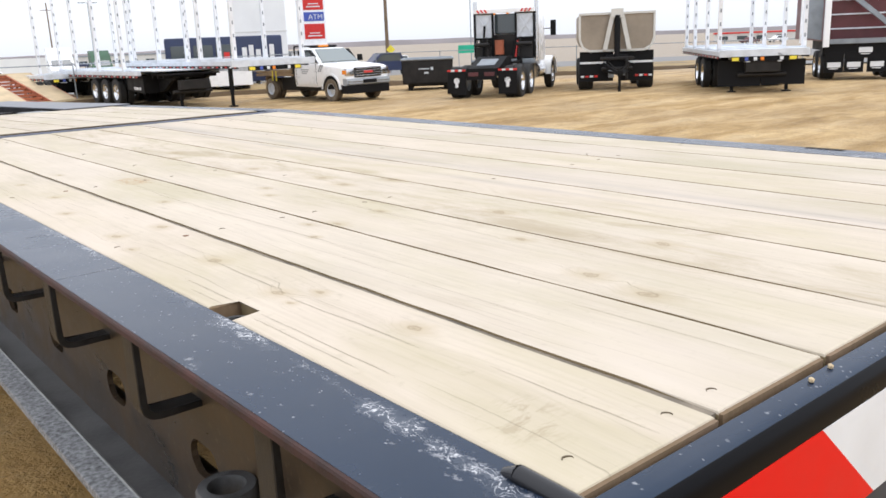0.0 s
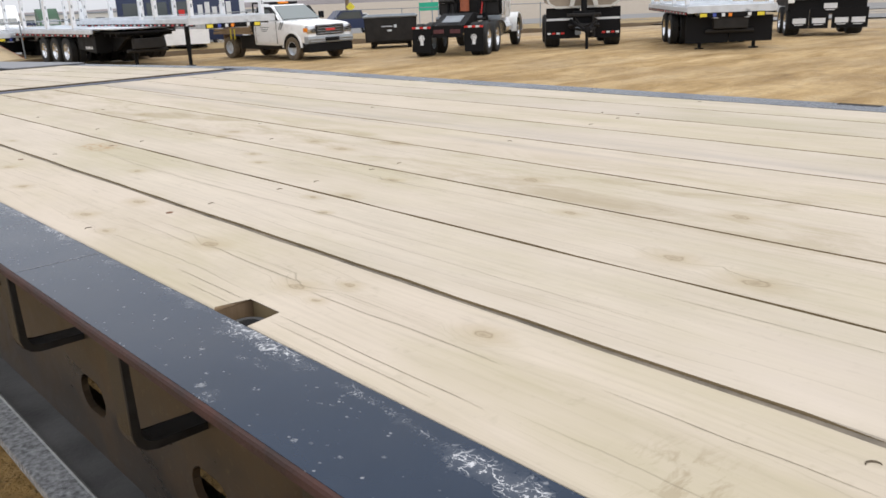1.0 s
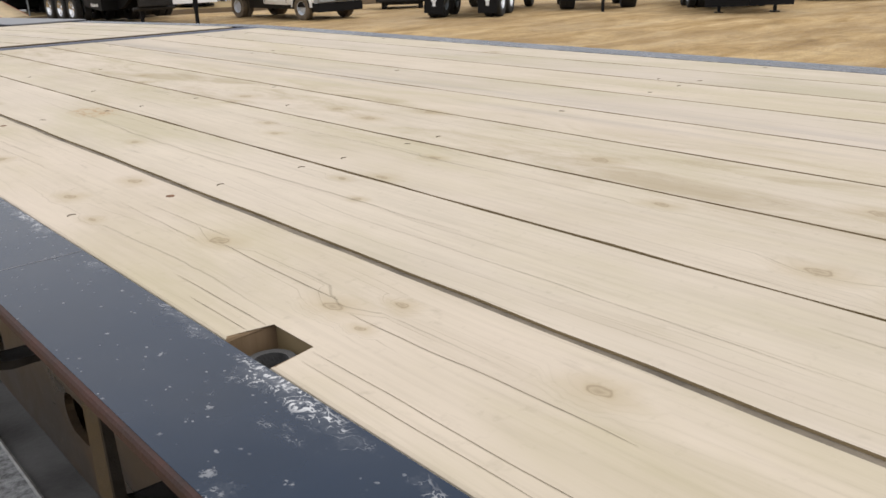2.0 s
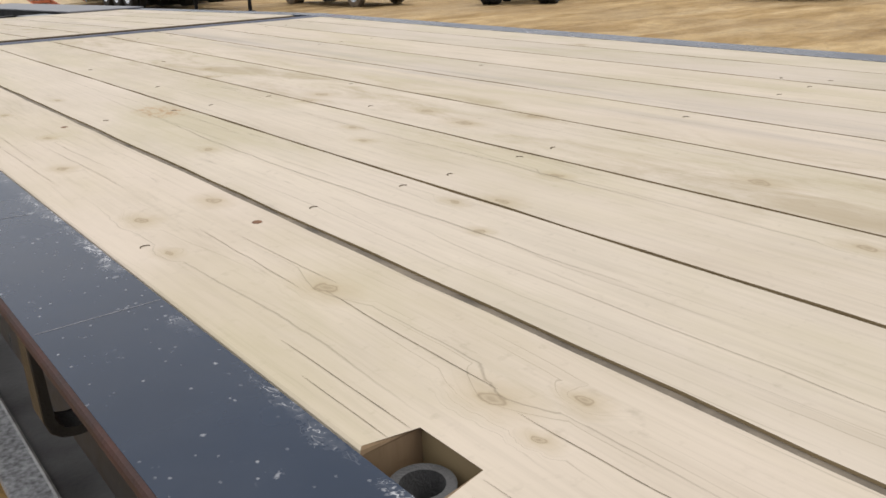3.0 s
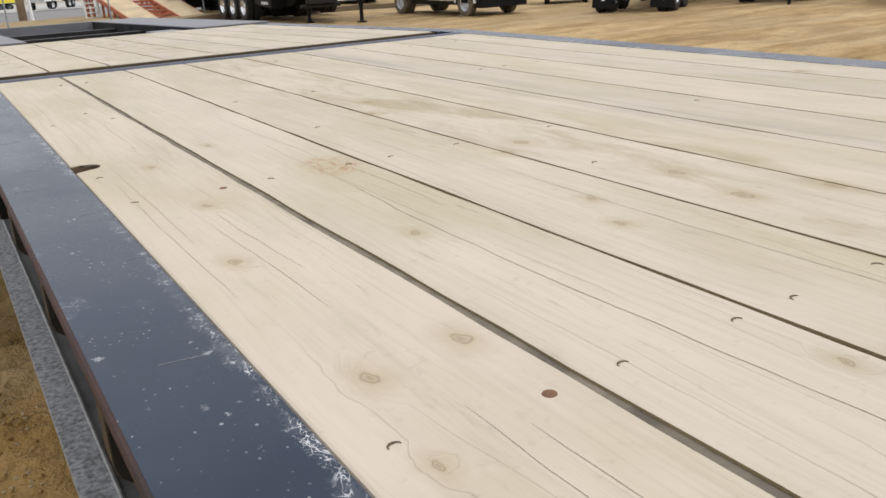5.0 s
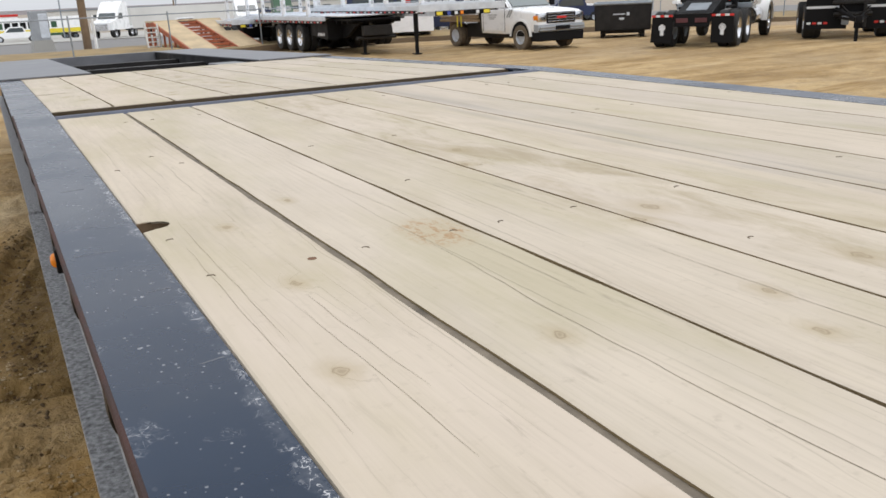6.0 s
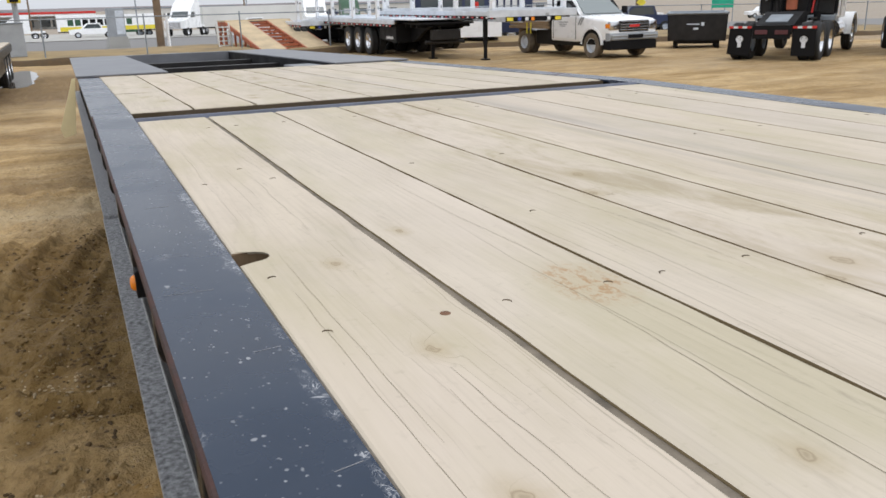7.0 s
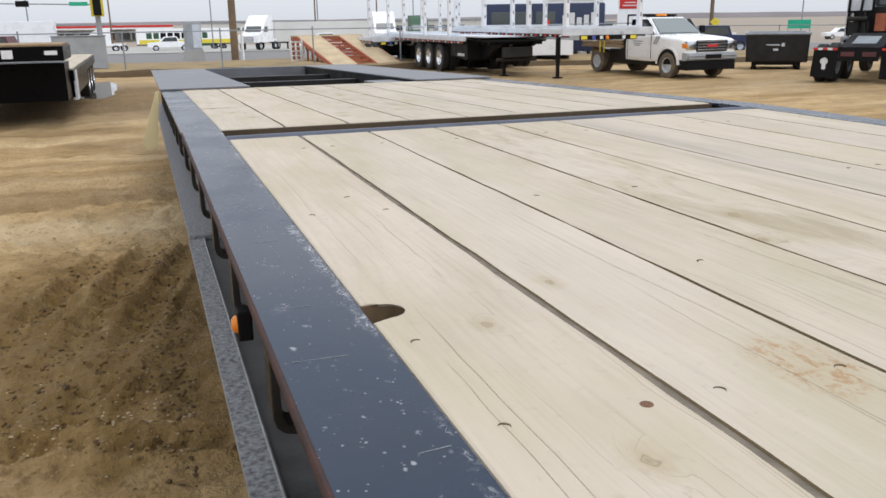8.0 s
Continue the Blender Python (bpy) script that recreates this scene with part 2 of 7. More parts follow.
    g3 = math_n(nt, 'MULTIPLY', ramp(nt, noise_n(nt, cv3.outputs[0], 1.0, 2, 0.5), [(0.50, (0, 0, 0)), (0.59, (1, 1, 1))]), ramp(nt, noise_n(nt, coords(nt, (6.0, 1.0, 1.0), per_object=True, loc=(1, 4, 0)), 1.0, 3), [(0.42, (0, 0, 0)), (0.56, (1, 1, 1))]))
    c3 = math_n(nt, 'MULTIPLY', ramp(nt, d3, [(0.0, (1, 1, 1)), (0.02, (0.6,) * 3), (0.06, (0, 0, 0))]), g3)
    base = mixc(nt, math_n(nt, 'MULTIPLY', c3, 0.38), base, (0.11, 0.085, 0.055))
    oi = nt.nodes.new("ShaderNodeObjectInfo")
    tint = ramp(nt, oi.outputs["Random"], [(0.0, (0.94, 0.94, 0.95)), (0.5, (1, 1, 1)), (1.0, (1.015, 1.0, 0.985))])
    base = mixc(nt, 1.0, base, tint, 'MULTIPLY')
    nt.links.new(base, b.inputs["Base Color"])
    b.inputs["Roughness"].default_value = 0.78
    b.inputs["Specular IOR Level"].default_value = 0.25
    h = math_n(nt, 'ADD', math_n(nt, 'MULTIPLY', fine, 0.45), math_n(nt, 'MULTIPLY', soft, 0.5))
    h = math_n(nt, 'SUBTRACT', h, math_n(nt, 'ADD', math_n(nt, 'MULTIPLY', crack, 0.8), math_n(nt, 'MULTIPLY', lines, 0.35)))
    bump(nt, b, h, 0.40, 0.004)
    return m


M = {}
M["deck_wood"] = wood_material("deck_wood", (0.53, 0.465, 0.378), (0.42, 0.36, 0.27), (0.43, 0.385, 0.31), KNOTS, True)
M["wood_end"] = wood_material("wood_end", (0.21, 0.145, 0.09), (0.13, 0.085, 0.045), (0.10, 0.075, 0.05))
M["groove_shade_wood"] = wood_material("groove_shade_wood", (0.10, 0.075, 0.048), (0.07, 0.05, 0.03), (0.06, 0.05, 0.04))
M["wood_side"] = wood_material("wood_side", (0.27, 0.205, 0.115), (0.19, 0.14, 0.075), (0.20, 0.16, 0.10))
M["old_wood"] = wood_material("old_wood", (0.33, 0.235, 0.14), (0.22, 0.15, 0.085), (0.23, 0.19, 0.15))


def rail_material(name="rail_paint", band=True):
    """Near-black navy paint on the deck rails, scuffed to bare white towards the boards and chipped elsewhere."""
    m, nt, b = nodes_of(name)
    v = coords(nt)
    big = noise_n(nt, v, 3.0, 5)
    paint = ramp(nt, big, [(0.3, (0.005, 0.012, 0.028)), (0.7, (0.010, 0.021, 0.045))])
    sep = nt.nodes.new("ShaderNodeSeparateXYZ")
    nt.links.new(v, sep.inputs[0])
    ax = math_n(nt, 'ABSOLUTE', sep.outputs[0])
    edge = nt.nodes.new("ShaderNodeMapRange")
    edge.inputs["From Min"].default_value, edge.inputs["From Max"].default_value = 0.0, 0.024
    edge.inputs["To Min"].default_value, edge.inputs["To Max"].default_value = (1.0 if band else 0.25), 0.0
    # the worn line runs along the boards and drifts outwards near the tail
    drift = math_n(nt, 'MULTIPLY', math_n(nt, 'MAXIMUM', math_n(nt, 'SUBTRACT', 0.75, sep.outputs[1]), 0.0), 0.040)
    nt.links.new(math_n(nt, 'ABSOLUTE', math_n(nt, 'SUBTRACT', math_n(nt, 'SUBTRACT', ax, drift), 1.157)), edge.inputs["Value"])
    patch = noise_n(nt, coords(nt, (1.4, 1.0, 1.0)), 7.0, 4, 0.6)
    want = math_n(nt, 'ADD', math_n(nt, 'MULTIPLY', edge.outputs[0], 0.24), math_n(nt, 'MULTIPLY', math_n(nt, 'SUBTRACT', patch, 0.52), 1.15))
    # squiggly rub marks: thin level lines of two noises
    marks = 0.0
    for sc, seed in ((26.0, 0.0), (55.0, 5.0)):
        q = noise_n(nt, coords(nt, (1.0, 0.7, 1.0), loc=(seed, seed, 0)), sc, 3, 0.6, 0.8)
        thin = ramp(nt, math_n(nt, 'ABSOLUTE', math_n(nt, 'SUBTRACT', q, 0.5)), [(0.0, (1, 1, 1)), (0.006, (0.8,) * 3), (0.012, (0, 0, 0))])
        marks = math_n(nt, 'MAXIMUM', marks, thin)
    marks = math_n(nt, 'MULTIPLY', marks, math_n(nt, 'MULTIPLY', ramp(nt, want, [(0.13, (0, 0, 0)), (0.28, (1,) * 3)]), ramp(nt, noise_n(nt, v, 21.0, 3), [(0.38, (0, 0, 0)), (0.48, (1, 1, 1))])))
    chips = noise_n(nt, v, 130.0, 5, 0.72)
    flakes = ramp(nt, math_n(nt, 'ADD', math_n(nt, 'MULTIPLY', chips, 0.8), math_n(nt, 'MULTIPLY', want, 0.52)), [(0.650, (0, 0, 0)), (0.670, (0.95,) * 3)])
    haze = ramp(nt, math_n(nt, 'ADD', want, math_n(nt, 'MULTIPLY', math_n(nt, 'SUBTRACT', chips, 0.5), 0.5)), [(0.14, (0, 0, 0)), (0.55, (0.13,) * 3)])
    # drips and specks of three sizes, each size thinned out by its own noise
    dmask = 0.0
    for sc, reach, shift, often in ((19.0, 0.10, 0.0, 0.50), (42.0, 0.12, 3.0, 0.47), (95.0, 0.16, 8.0, 0.48)):
        dots = add(nt, "ShaderNodeTexVoronoi", Scale=sc, Randomness=1.0)
        nt.links.new(coords(nt, (1, 0.8, 0), loc=(shift, shift, 0)), dots.inputs["Vector"])
        dsz = math_n(nt, 'ADD', dots.outputs["Distance"], math_n(nt, 'MULTIPLY', math_n(nt, 'SUBTRACT', chips, 0.5), 0.55))
        one_size = math_n(nt, 'MULTIPLY', ramp(nt, dsz, [(0.0, (1, 1, 1)), (reach * 0.55, (0.8,) * 3), (reach, (0, 0, 0))]), ramp(nt, noise_n(nt, coords(nt, loc=(shift, 0, 0)), sc * 0.22, 3), [(often, (0, 0, 0)), (often + 0.14, (1, 1, 1))]))
        dmask = math_n(nt, 'MAXIMUM', dmask, one_size)
    dust = ramp(nt, noise_n(nt, v, 1.7, 5, 0.65), [(0.45, (0, 0, 0)), (0.85, (0.12,) * 3)])
    col = mixc(nt, dust, paint, (0.20, 0.19, 0.18))
    worn = math_n(nt, 'MAXIMUM', math_n(nt, 'MAXIMUM', math_n(nt, 'MULTIPLY', flakes, 0.9), marks), math_n(nt, 'MAXIMUM', math_n(nt, 'MULTIPLY', dmask, 0.48), haze))
    col = mixc(nt, worn, col, (0.62, 0.62, 0.63))
    nt.links.new(col, b.inputs["Base Color"])
    rg = mixc(nt, worn, ramp(nt, big, [(0.3, (0.20,) * 3), (0.7, (0.33,) * 3)]), (0.8, 0.8, 0.8))
    nt.links.new(rg, b.inputs["Roughness"])
    b.inputs["Specular IOR Level"].default_value = 0.36
    b.inputs["Specular Tint"].default_value = (0.62, 0.80, 1.0, 1)
    bump(nt, b, math_n(nt, 'ADD', math_n(nt, 'MULTIPLY', big, 0.5), math_n(nt, 'MULTIPLY', worn, 0.2)), 0.12, 0.004)
    return m


M["rail"] = rail_material()
M["tail"] = rail_material("tail_paint", False)


def ground_material():
    """Ochre yard dirt: damp patches, gravel flecks and dry crust."""
    m, nt, b = nodes_of("yard_dirt")
    v = coords(nt)
    big = noise_n(nt, v, 0.22, 6, 0.6)
    streak = noise_n(nt, coords(nt, (0.25, 1.0, 1.0)), 1.1, 6, 0.65, 0.4)
    mid = noise_n(nt, v, 2.2, 6, 0.62)
    fine = noise_n(nt, v, 34.0, 4, 0.6)
    base = ramp(nt, streak, [(0.26, (0.20, 0.118, 0.042)), (0.42, (0.40, 0.262, 0.112)), (0.56, (0.57, 0.405, 0.205)), (0.74, (0.66, 0.51, 0.31))])
    base = mixc(nt, ramp(nt, big, [(0.42, (0, 0, 0)), (0.62, (0.40,) * 3)]), base, (0.25, 0.165, 0.078))
    base = mixc(nt, ramp(nt, mid, [(0.5, (0, 0, 0)), (0.72, (0.38,) * 3)]), base, (0.15, 0.098, 0.045))
    base = mixc(nt, ramp(nt, fine, [(0.35, (0.4,) * 3), (0.52, (0, 0, 0))]), base, (0.15, 0.105, 0.06))
    spot = add(nt, "ShaderNodeVectorMath")
    spot.operation = 'DISTANCE'
    nt.links.new(coords(nt, (0.8, 0.50, 0.0)), spot.inputs[0])
    spot.inputs[1].default_value = (-1.5, 3.08, 0)
    damp = math_n(nt, 'SUBTRACT', math_n(nt, 'ADD', math_n(nt, 'MULTIPLY', mid, 1.5), 0.62), spot.outputs["Value"])
    base = mixc(nt, ramp(nt, damp, [(0.0, (0, 0, 0)), (0.85, (0.9,) * 3)]), base, (0.135, 0.078, 0.018))
    # a damp stripe left across the yard, a pale dried one before it, and a wide dark one further off
    across = nt.nodes.new("ShaderNodeSeparateXYZ")
    nt.links.new(v, across.inputs[0])
    wavy = math_n(nt, 'ADD', across.outputs[1], math_n(nt, 'MULTIPLY', math_n(nt, 'SUBTRACT', mid, 0.5), 1.6))
    # the wide one is wet ground plus trailer shadow put into the colour
    for at, wide, tone, much in ((11.0, 0.55, (0.20, 0.122, 0.048), 0.6), (9.5, 0.75, (0.56, 0.44, 0.27), 0.6), (25.0, 6.5, (0.16, 0.098, 0.042), 0.8)):
        off = math_n(nt, 'DIVIDE', math_n(nt, 'ABSOLUTE', math_n(nt, 'SUBTRACT', wavy, at)), wide)
        left_of = nt.nodes.new("ShaderNodeMapRange")
        left_of.inputs["From Min"].default_value, left_of.inputs["From Max"].default_value = 0.5, -1.2
        nt.links.new(across.outputs[0], left_of.inputs["Value"])
        base = mixc(nt, math_n(nt, 'MULTIPLY', ramp(nt, off, [(0.5, (much,) * 3), (1.0, (0, 0, 0))]), left_of.outputs[0]), base, tone)
    # ochre soil by the tail, extra brightness put into its colour under the deck
    tail_ochre = add(nt, "ShaderNodeVectorMath")
    tail_ochre.operation = 'DISTANCE'
    nt.links.new(coords(nt, (1.0, 0.7, 0.0)), tail_ochre.inputs[0])
    tail_ochre.inputs[1].default_value = (-1.0, 2.1, 0)
    tail_patch = math_n(nt, 'SUBTRACT', math_n(nt, 'ADD', math_n(nt, 'MULTIPLY', mid, 0.8), 0.7), tail_ochre.outputs["Value"])
    base = mixc(nt, ramp(nt, tail_patch, [(0.0, (0, 0, 0)), (0.35, (0.7,) * 3)]), base, (0.36, 0.21, 0.060))
    # crumbled dark clods, drag streaks and pale grit
    crumb = noise_n(nt, v, 13.0, 5, 0.7)
    drag = noise_n(nt, coords(nt, (7.0, 0.9, 1.0)), 1.0, 5, 0.65, 0.4)
    wet = ramp(nt, damp, [(0.0, (0.25,) * 3), (0.75, (1, 1, 1))])
    base = mixc(nt, math_n(nt, 'MULTIPLY', wet, ramp(nt, crumb, [(0.53, (0, 0, 0)), (0.64, (0.8,) * 3)])), base, (0.105, 0.062, 0.022))
    base = mixc(nt, ramp(nt, drag, [(0.5, (0, 0, 0)), (0.68, (0.35,) * 3)]), base, (0.36, 0.25, 0.11))
    grit = add(nt, "ShaderNodeTexVoronoi", Scale=70.0, Randomness=1.0)
    nt.links.new(v, grit.inputs["Vector"])
    gm = math_n(nt, 'MULTIPLY', ramp(nt, grit.outputs["Distance"], [(0.0, (1, 1, 1)), (0.2, (0.9,) * 3), (0.3, (0, 0, 0))]), ramp(nt, noise_n(nt, v, 3.3, 4, 0.7), [(0.57, (0, 0, 0)), (0.68, (0.55,) * 3)]))
    base = mixc(nt, gm, base, (0.44, 0.36, 0.24))
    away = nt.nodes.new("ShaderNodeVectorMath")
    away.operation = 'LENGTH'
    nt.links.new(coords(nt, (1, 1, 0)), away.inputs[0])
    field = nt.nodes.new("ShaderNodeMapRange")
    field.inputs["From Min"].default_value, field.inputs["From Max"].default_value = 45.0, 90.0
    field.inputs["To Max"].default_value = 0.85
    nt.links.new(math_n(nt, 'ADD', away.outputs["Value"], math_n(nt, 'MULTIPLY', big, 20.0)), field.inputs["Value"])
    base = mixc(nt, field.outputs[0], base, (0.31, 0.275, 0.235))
    peb = add(nt, "ShaderNodeTexVoronoi", Scale=26.0, Randomness=1.0)
    nt.links.new(v, peb.inputs["Vector"])
    stone = math_n(nt, 'MULTIPLY', ramp(nt, peb.outputs["Distance"], [(0.0, (1, 1, 1)), (0.16, (0.8,) * 3), (0.24, (0, 0, 0))]), ramp(nt, mid, [(0.46, (0, 0, 0)), (0.56, (1, 1, 1))]))
    base = mixc(nt, math_n(nt, 'MULTIPLY', stone, 0.45), base, (0.42, 0.34, 0.22))
    nt.links.new(base, b.inputs["Base Color"])
    nt.links.new(ramp(nt, big, [(0.4, (0.95,) * 3), (0.7, (0.6,) * 3)]), b.inputs["Roughness"])
    b.inputs["Specular IOR Level"].default_value = 0.3
    h = math_n(nt, 'ADD', math_n(nt, 'MULTIPLY', mid, 0.7), math_n(nt, 'ADD', math_n(nt, 'MULTIPLY', fine, 0.25), math_n(nt, 'MULTIPLY', stone, 0.35)))
    h = math_n(nt, 'ADD', h, math_n(nt, 'MULTIPLY', crumb, 0.8))
    bump(nt, b, h, 0.9, 0.06)
    return m


M["dirt"] = ground_material()
M["frame_steel"] = simple("frame_steel", (0.020, 0.018, 0.017), 0.5, 0.0, 0.5, 4.0, 0.25, 0.3)


def web_material():
    """Oily brown beam web: dull black smears over glossy brown, with fine run marks."""
    m, nt, b = nodes_of("web_steel")
    v = coords(nt)
    cloud = noise_n(nt, coords(nt, (1, 1, 1.4)), 5.0, 5, 0.6, 0.5)
    runs = noise_n(nt, coords(nt, (1, 26, 2.2)), 1.0, 4, 0.6, 0.3)
    col = ramp(nt, cloud, [(0.28, (0.014, 0.012, 0.010)), (0.48, (0.045, 0.032, 0.021)), (0.66, (0.070, 0.047, 0.027))])
    col = mixc(nt, ramp(nt, runs, [(0.5, (0, 0, 0)), (0.7, (0.45,) * 3)]), col, (0.035, 0.028, 0.022))
    col = mixc(nt, ramp(nt, noise_n(nt, v, 60.0, 4, 0.7), [(0.58, (0, 0, 0)), (0.72, (0.4,) * 3)]), col, (0.16, 0.12, 0.075))
    nt.links.new(col, b.inputs["Base Color"])
    nt.links.new(ramp(nt, cloud, [(0.3, (0.24,) * 3), (0.7, (0.42,) * 3)]), b.inputs["Roughness"])
    b.inputs["Specular IOR Level"].default_value = 0.22
    bump(nt, b, cloud, 0.15, 0.004)
    return m


M["web_steel"] = web_material()
M["flange_grey"] = simple("flange_grey", (0.33, 0.335, 0.345), 0.6, 0.05, 0.95, 95.0, 0.6)
M["inner_grey"] = simple("inner_grey", (0.105, 0.105, 0.105), 0.36, 0.1, 0.6, 7.0, 0.2)
M["rust_edge"] = simple("rust_edge", (0.055, 0.023, 0.018), 0.75, 0.0, 0.8, 14.0, 0.3)
M["plate_grey"] = simple("plate_grey", (0.18, 0.185, 0.20), 0.45, 0.3, 0.3, 2.5, 0.2)
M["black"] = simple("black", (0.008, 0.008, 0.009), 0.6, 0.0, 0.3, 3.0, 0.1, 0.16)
M["black_gloss"] = simple("black_gloss", (0.008, 0.008, 0.01), 0.12, 0.0, 0.2, 3.0, 0.0)
M["edge_black"] = simple("edge_black", (0.003, 0.003, 0.004), 0.3, 0.0, 0.2, 8.0, 0.0, 0.07)
M["hinge_paint"] = simple("hinge_paint", (0.085, 0.095, 0.13), 0.45, 0.2, 0.4, 6.0, 0.1)
M["bracket_steel"] = simple("bracket_steel", (0.022, 0.021, 0.021), 0.38, 0.2, 0.8, 30.0, 0.4, 0.5)
M["red_tape"] = simple("red_tape", (0.70, 0.008, 0.005), 0.45, 0.0, 0.08, 6.0, 0.0, 0.15)
M["joint_dirt"] = simple("joint_dirt", (0.20, 0.168, 0.128), 0.95, 0.0, 0.5, 20.0, 0.3)
M["rusty_screw"] = simple("rusty_screw", (0.17, 0.085, 0.045), 0.8, 0.0, 0.5, 60.0, 0.2)
M["dent"] = simple("dent", (0.12, 0.09, 0.055), 0.9, 0.0, 0.4, 60.0, 0.1)
M["check_dark"] = simple("check_dark", (0.25, 0.205, 0.145), 0.95, 0.0, 0.5, 40.0, 0.0)
M["hole"] = simple("hole", (0.05, 0.035, 0.02), 0.9, 0.0, 0.4, 30.0, 0.1)
M["damp_soil"] = simple("damp_soil", (0.085, 0.050, 0.018), 0.95, 0.0, 0.4, 8.0, 0.3)
M["pale_stone"] = simple("pale_stone", (0.40, 0.31, 0.185), 0.9, 0.0, 0.4, 3.0, 0.2)
M["scratch"] = simple("scratch", (0.26, 0.26, 0.27), 0.7, 0.0, 0.4, 40.0, 0.1)
M["ring_steel"] = simple("ring_steel", (0.10, 0.10, 0.10), 0.55, 0.2, 0.6, 25.0, 0.5)
M["weld"] = simple("weld", (0.33, 0.33, 0.32), 0.6, 0.3, 0.4, 40.0, 0.4)
M["galv"] = simple("galv", (0.66, 0.70, 0.75), 0.42, 0.2, 0.2, 3.0, 0.05)
M["stake_metal"] = simple("stake_metal", (0.80, 0.82, 0.85), 0.45, 0.05, 0.12, 3.0, 0.05)
M["galv_dark"] = simple("galv_dark", (0.28, 0.31, 0.34), 0.5, 0.4, 0.25, 3.0, 0.05)
M["tyre"] = simple("tyre", (0.022, 0.022, 0.022), 0.85, 0.0, 0.35, 5.0, 0.2)
M["muddy_tyre"] = simple("muddy_tyre", (0.17, 0.135, 0.095), 0.95, 0.0, 0.5, 4.0, 0.3)
M["chrome"] = simple("chrome", (0.75, 0.76, 0.78), 0.18, 1.0, 0.1, 3.0, 0.0)
M["white"] = simple("white", (0.91, 0.92, 0.93), 0.28, 0.0, 0.03, 2.0, 0.0)
M["offwhite"] = simple("offwhite", (0.62, 0.61, 0.57), 0.5, 0.0, 0.15, 2.0, 0.05)
M["grey_paint"] = simple("grey_paint", (0.34, 0.36, 0.38), 0.55, 0.0, 0.15, 2.0, 0.05)
M["red"] = simple("red", (0.62, 0.025, 0.02), 0.35, 0.0, 0.12, 4.0, 0.0)
M["tape_white"] = simple("tape_white", (0.72, 0.74, 0.76), 0.35, 0.0, 0.08, 6.0, 0.0)
M["amber"] = simple("amber", (0.85, 0.26, 0.02), 0.25, 0.0, 0.1, 4.0, 0.0)
M["yellow"] = simple("yellow", (0.80, 0.66, 0.05), 0.4, 0.0, 0.1, 4.0, 0.0)
M["orange_steel"] = simple("orange_steel", (0.42, 0.12, 0.055), 0.65, 0.0, 0.4, 3.0, 0.1)
M["ply"] = simple("ply", (0.55, 0.43, 0.27), 0.8, 0.0, 0.25, 2.0, 0.15)
M["tan_tub"] = simple("tan_tub", (0.34, 0.285, 0.22), 0.5, 0.1, 0.25, 1.5, 0.05)
M["maroon"] = simple("maroon", (0.115, 0.03, 0.035), 0.5, 0.0, 0.3, 2.0, 0.05)
M["navy"] = simple("navy", (0.022, 0.035, 0.09), 0.35, 0.0, 0.2, 1.0, 0.0)
M["blue"] = simple("blue", (0.06, 0.10, 0.42), 0.4, 0.0, 0.1, 1.0, 0.0)
M["green_sign"] = simple("green_sign", (0.02, 0.42, 0.25), 0.5, 0.0, 0.1, 1.0, 0.0)
M["dark_green"] = simple("dark_green", (0.03, 0.09, 0.045), 0.5, 0.0, 0.2, 1.0, 0.0)
M["asphalt"] = simple("asphalt", (0.20, 0.195, 0.19), 0.9, 0.0, 0.15, 0.3, 0.2)
M["concrete"] = simple("concrete", (0.42, 0.41, 0.38), 0.85, 0.0, 0.15, 0.5, 0.2)
M["pole_wood"] = simple("pole_wood", (0.20, 0.14, 0.09), 0.9, 0.0, 0.3, 2.0, 0.2)
M["dry_grass"] = simple("dry_grass", (0.30, 0.215, 0.10), 0.95, 0.0, 0.4, 0.9, 0.6)
M["cream_wall"] = simple("cream_wall", (0.80, 0.80, 0.79), 0.7, 0.0, 0.05, 0.5, 0.0)
M["hill"] = simple("hill", (0.30, 0.275, 0.28), 0.95, 0.0, 0.15, 0.01, 0.0)
M["cream_board"] = simple("cream_board", (0.74, 0.63, 0.36), 0.75, 0.0, 0.15, 3.0, 0.1)
M["building"] = simple("building", (0.66, 0.65, 0.62), 0.8, 0.0, 0.1, 0.3, 0.0)


def glass_material(name, tint, rough=0.05):
    m, nt, b = nodes_of(name)
    b.inputs["Base Color"].default_value = (*tint, 1)
    b.inputs["Roughness"].default_value = rough
    b.inputs["Specular IOR Level"].default_value = 0.9
    return m


M["glass"] = glass_material("vehicle_glass", (0.06, 0.075, 0.08))
# paler tint: the reflected sky is put into the glass colour
M["pale_glass"] = glass_material("windscreen_glass", (0.17, 0.20, 0.20))


# ---- mesh helpers ----
def box(bm, x0, x1, y0, y1, z0, z1, bev=0.0, rot=None):
    m = Matrix.Translation(((x0 + x1) / 2, (y0 + y1) / 2, (z0 + z1) / 2))
    if rot:
        m = m @ Euler([radians(a) for a in rot]).to_matrix().to_4x4()
    m = m @ Matrix.Diagonal((x1 - x0, y1 - y0, z1 - z0, 1))
    g = bmesh.ops.create_cube(bm, size=1.0, matrix=m)
    if bev:
        es = list({e for v in g["verts"] for e in v.link_edges})
        bmesh.ops.bevel(bm, geom=es, offset=bev, segments=2, affect='EDGES', profile=0.6)


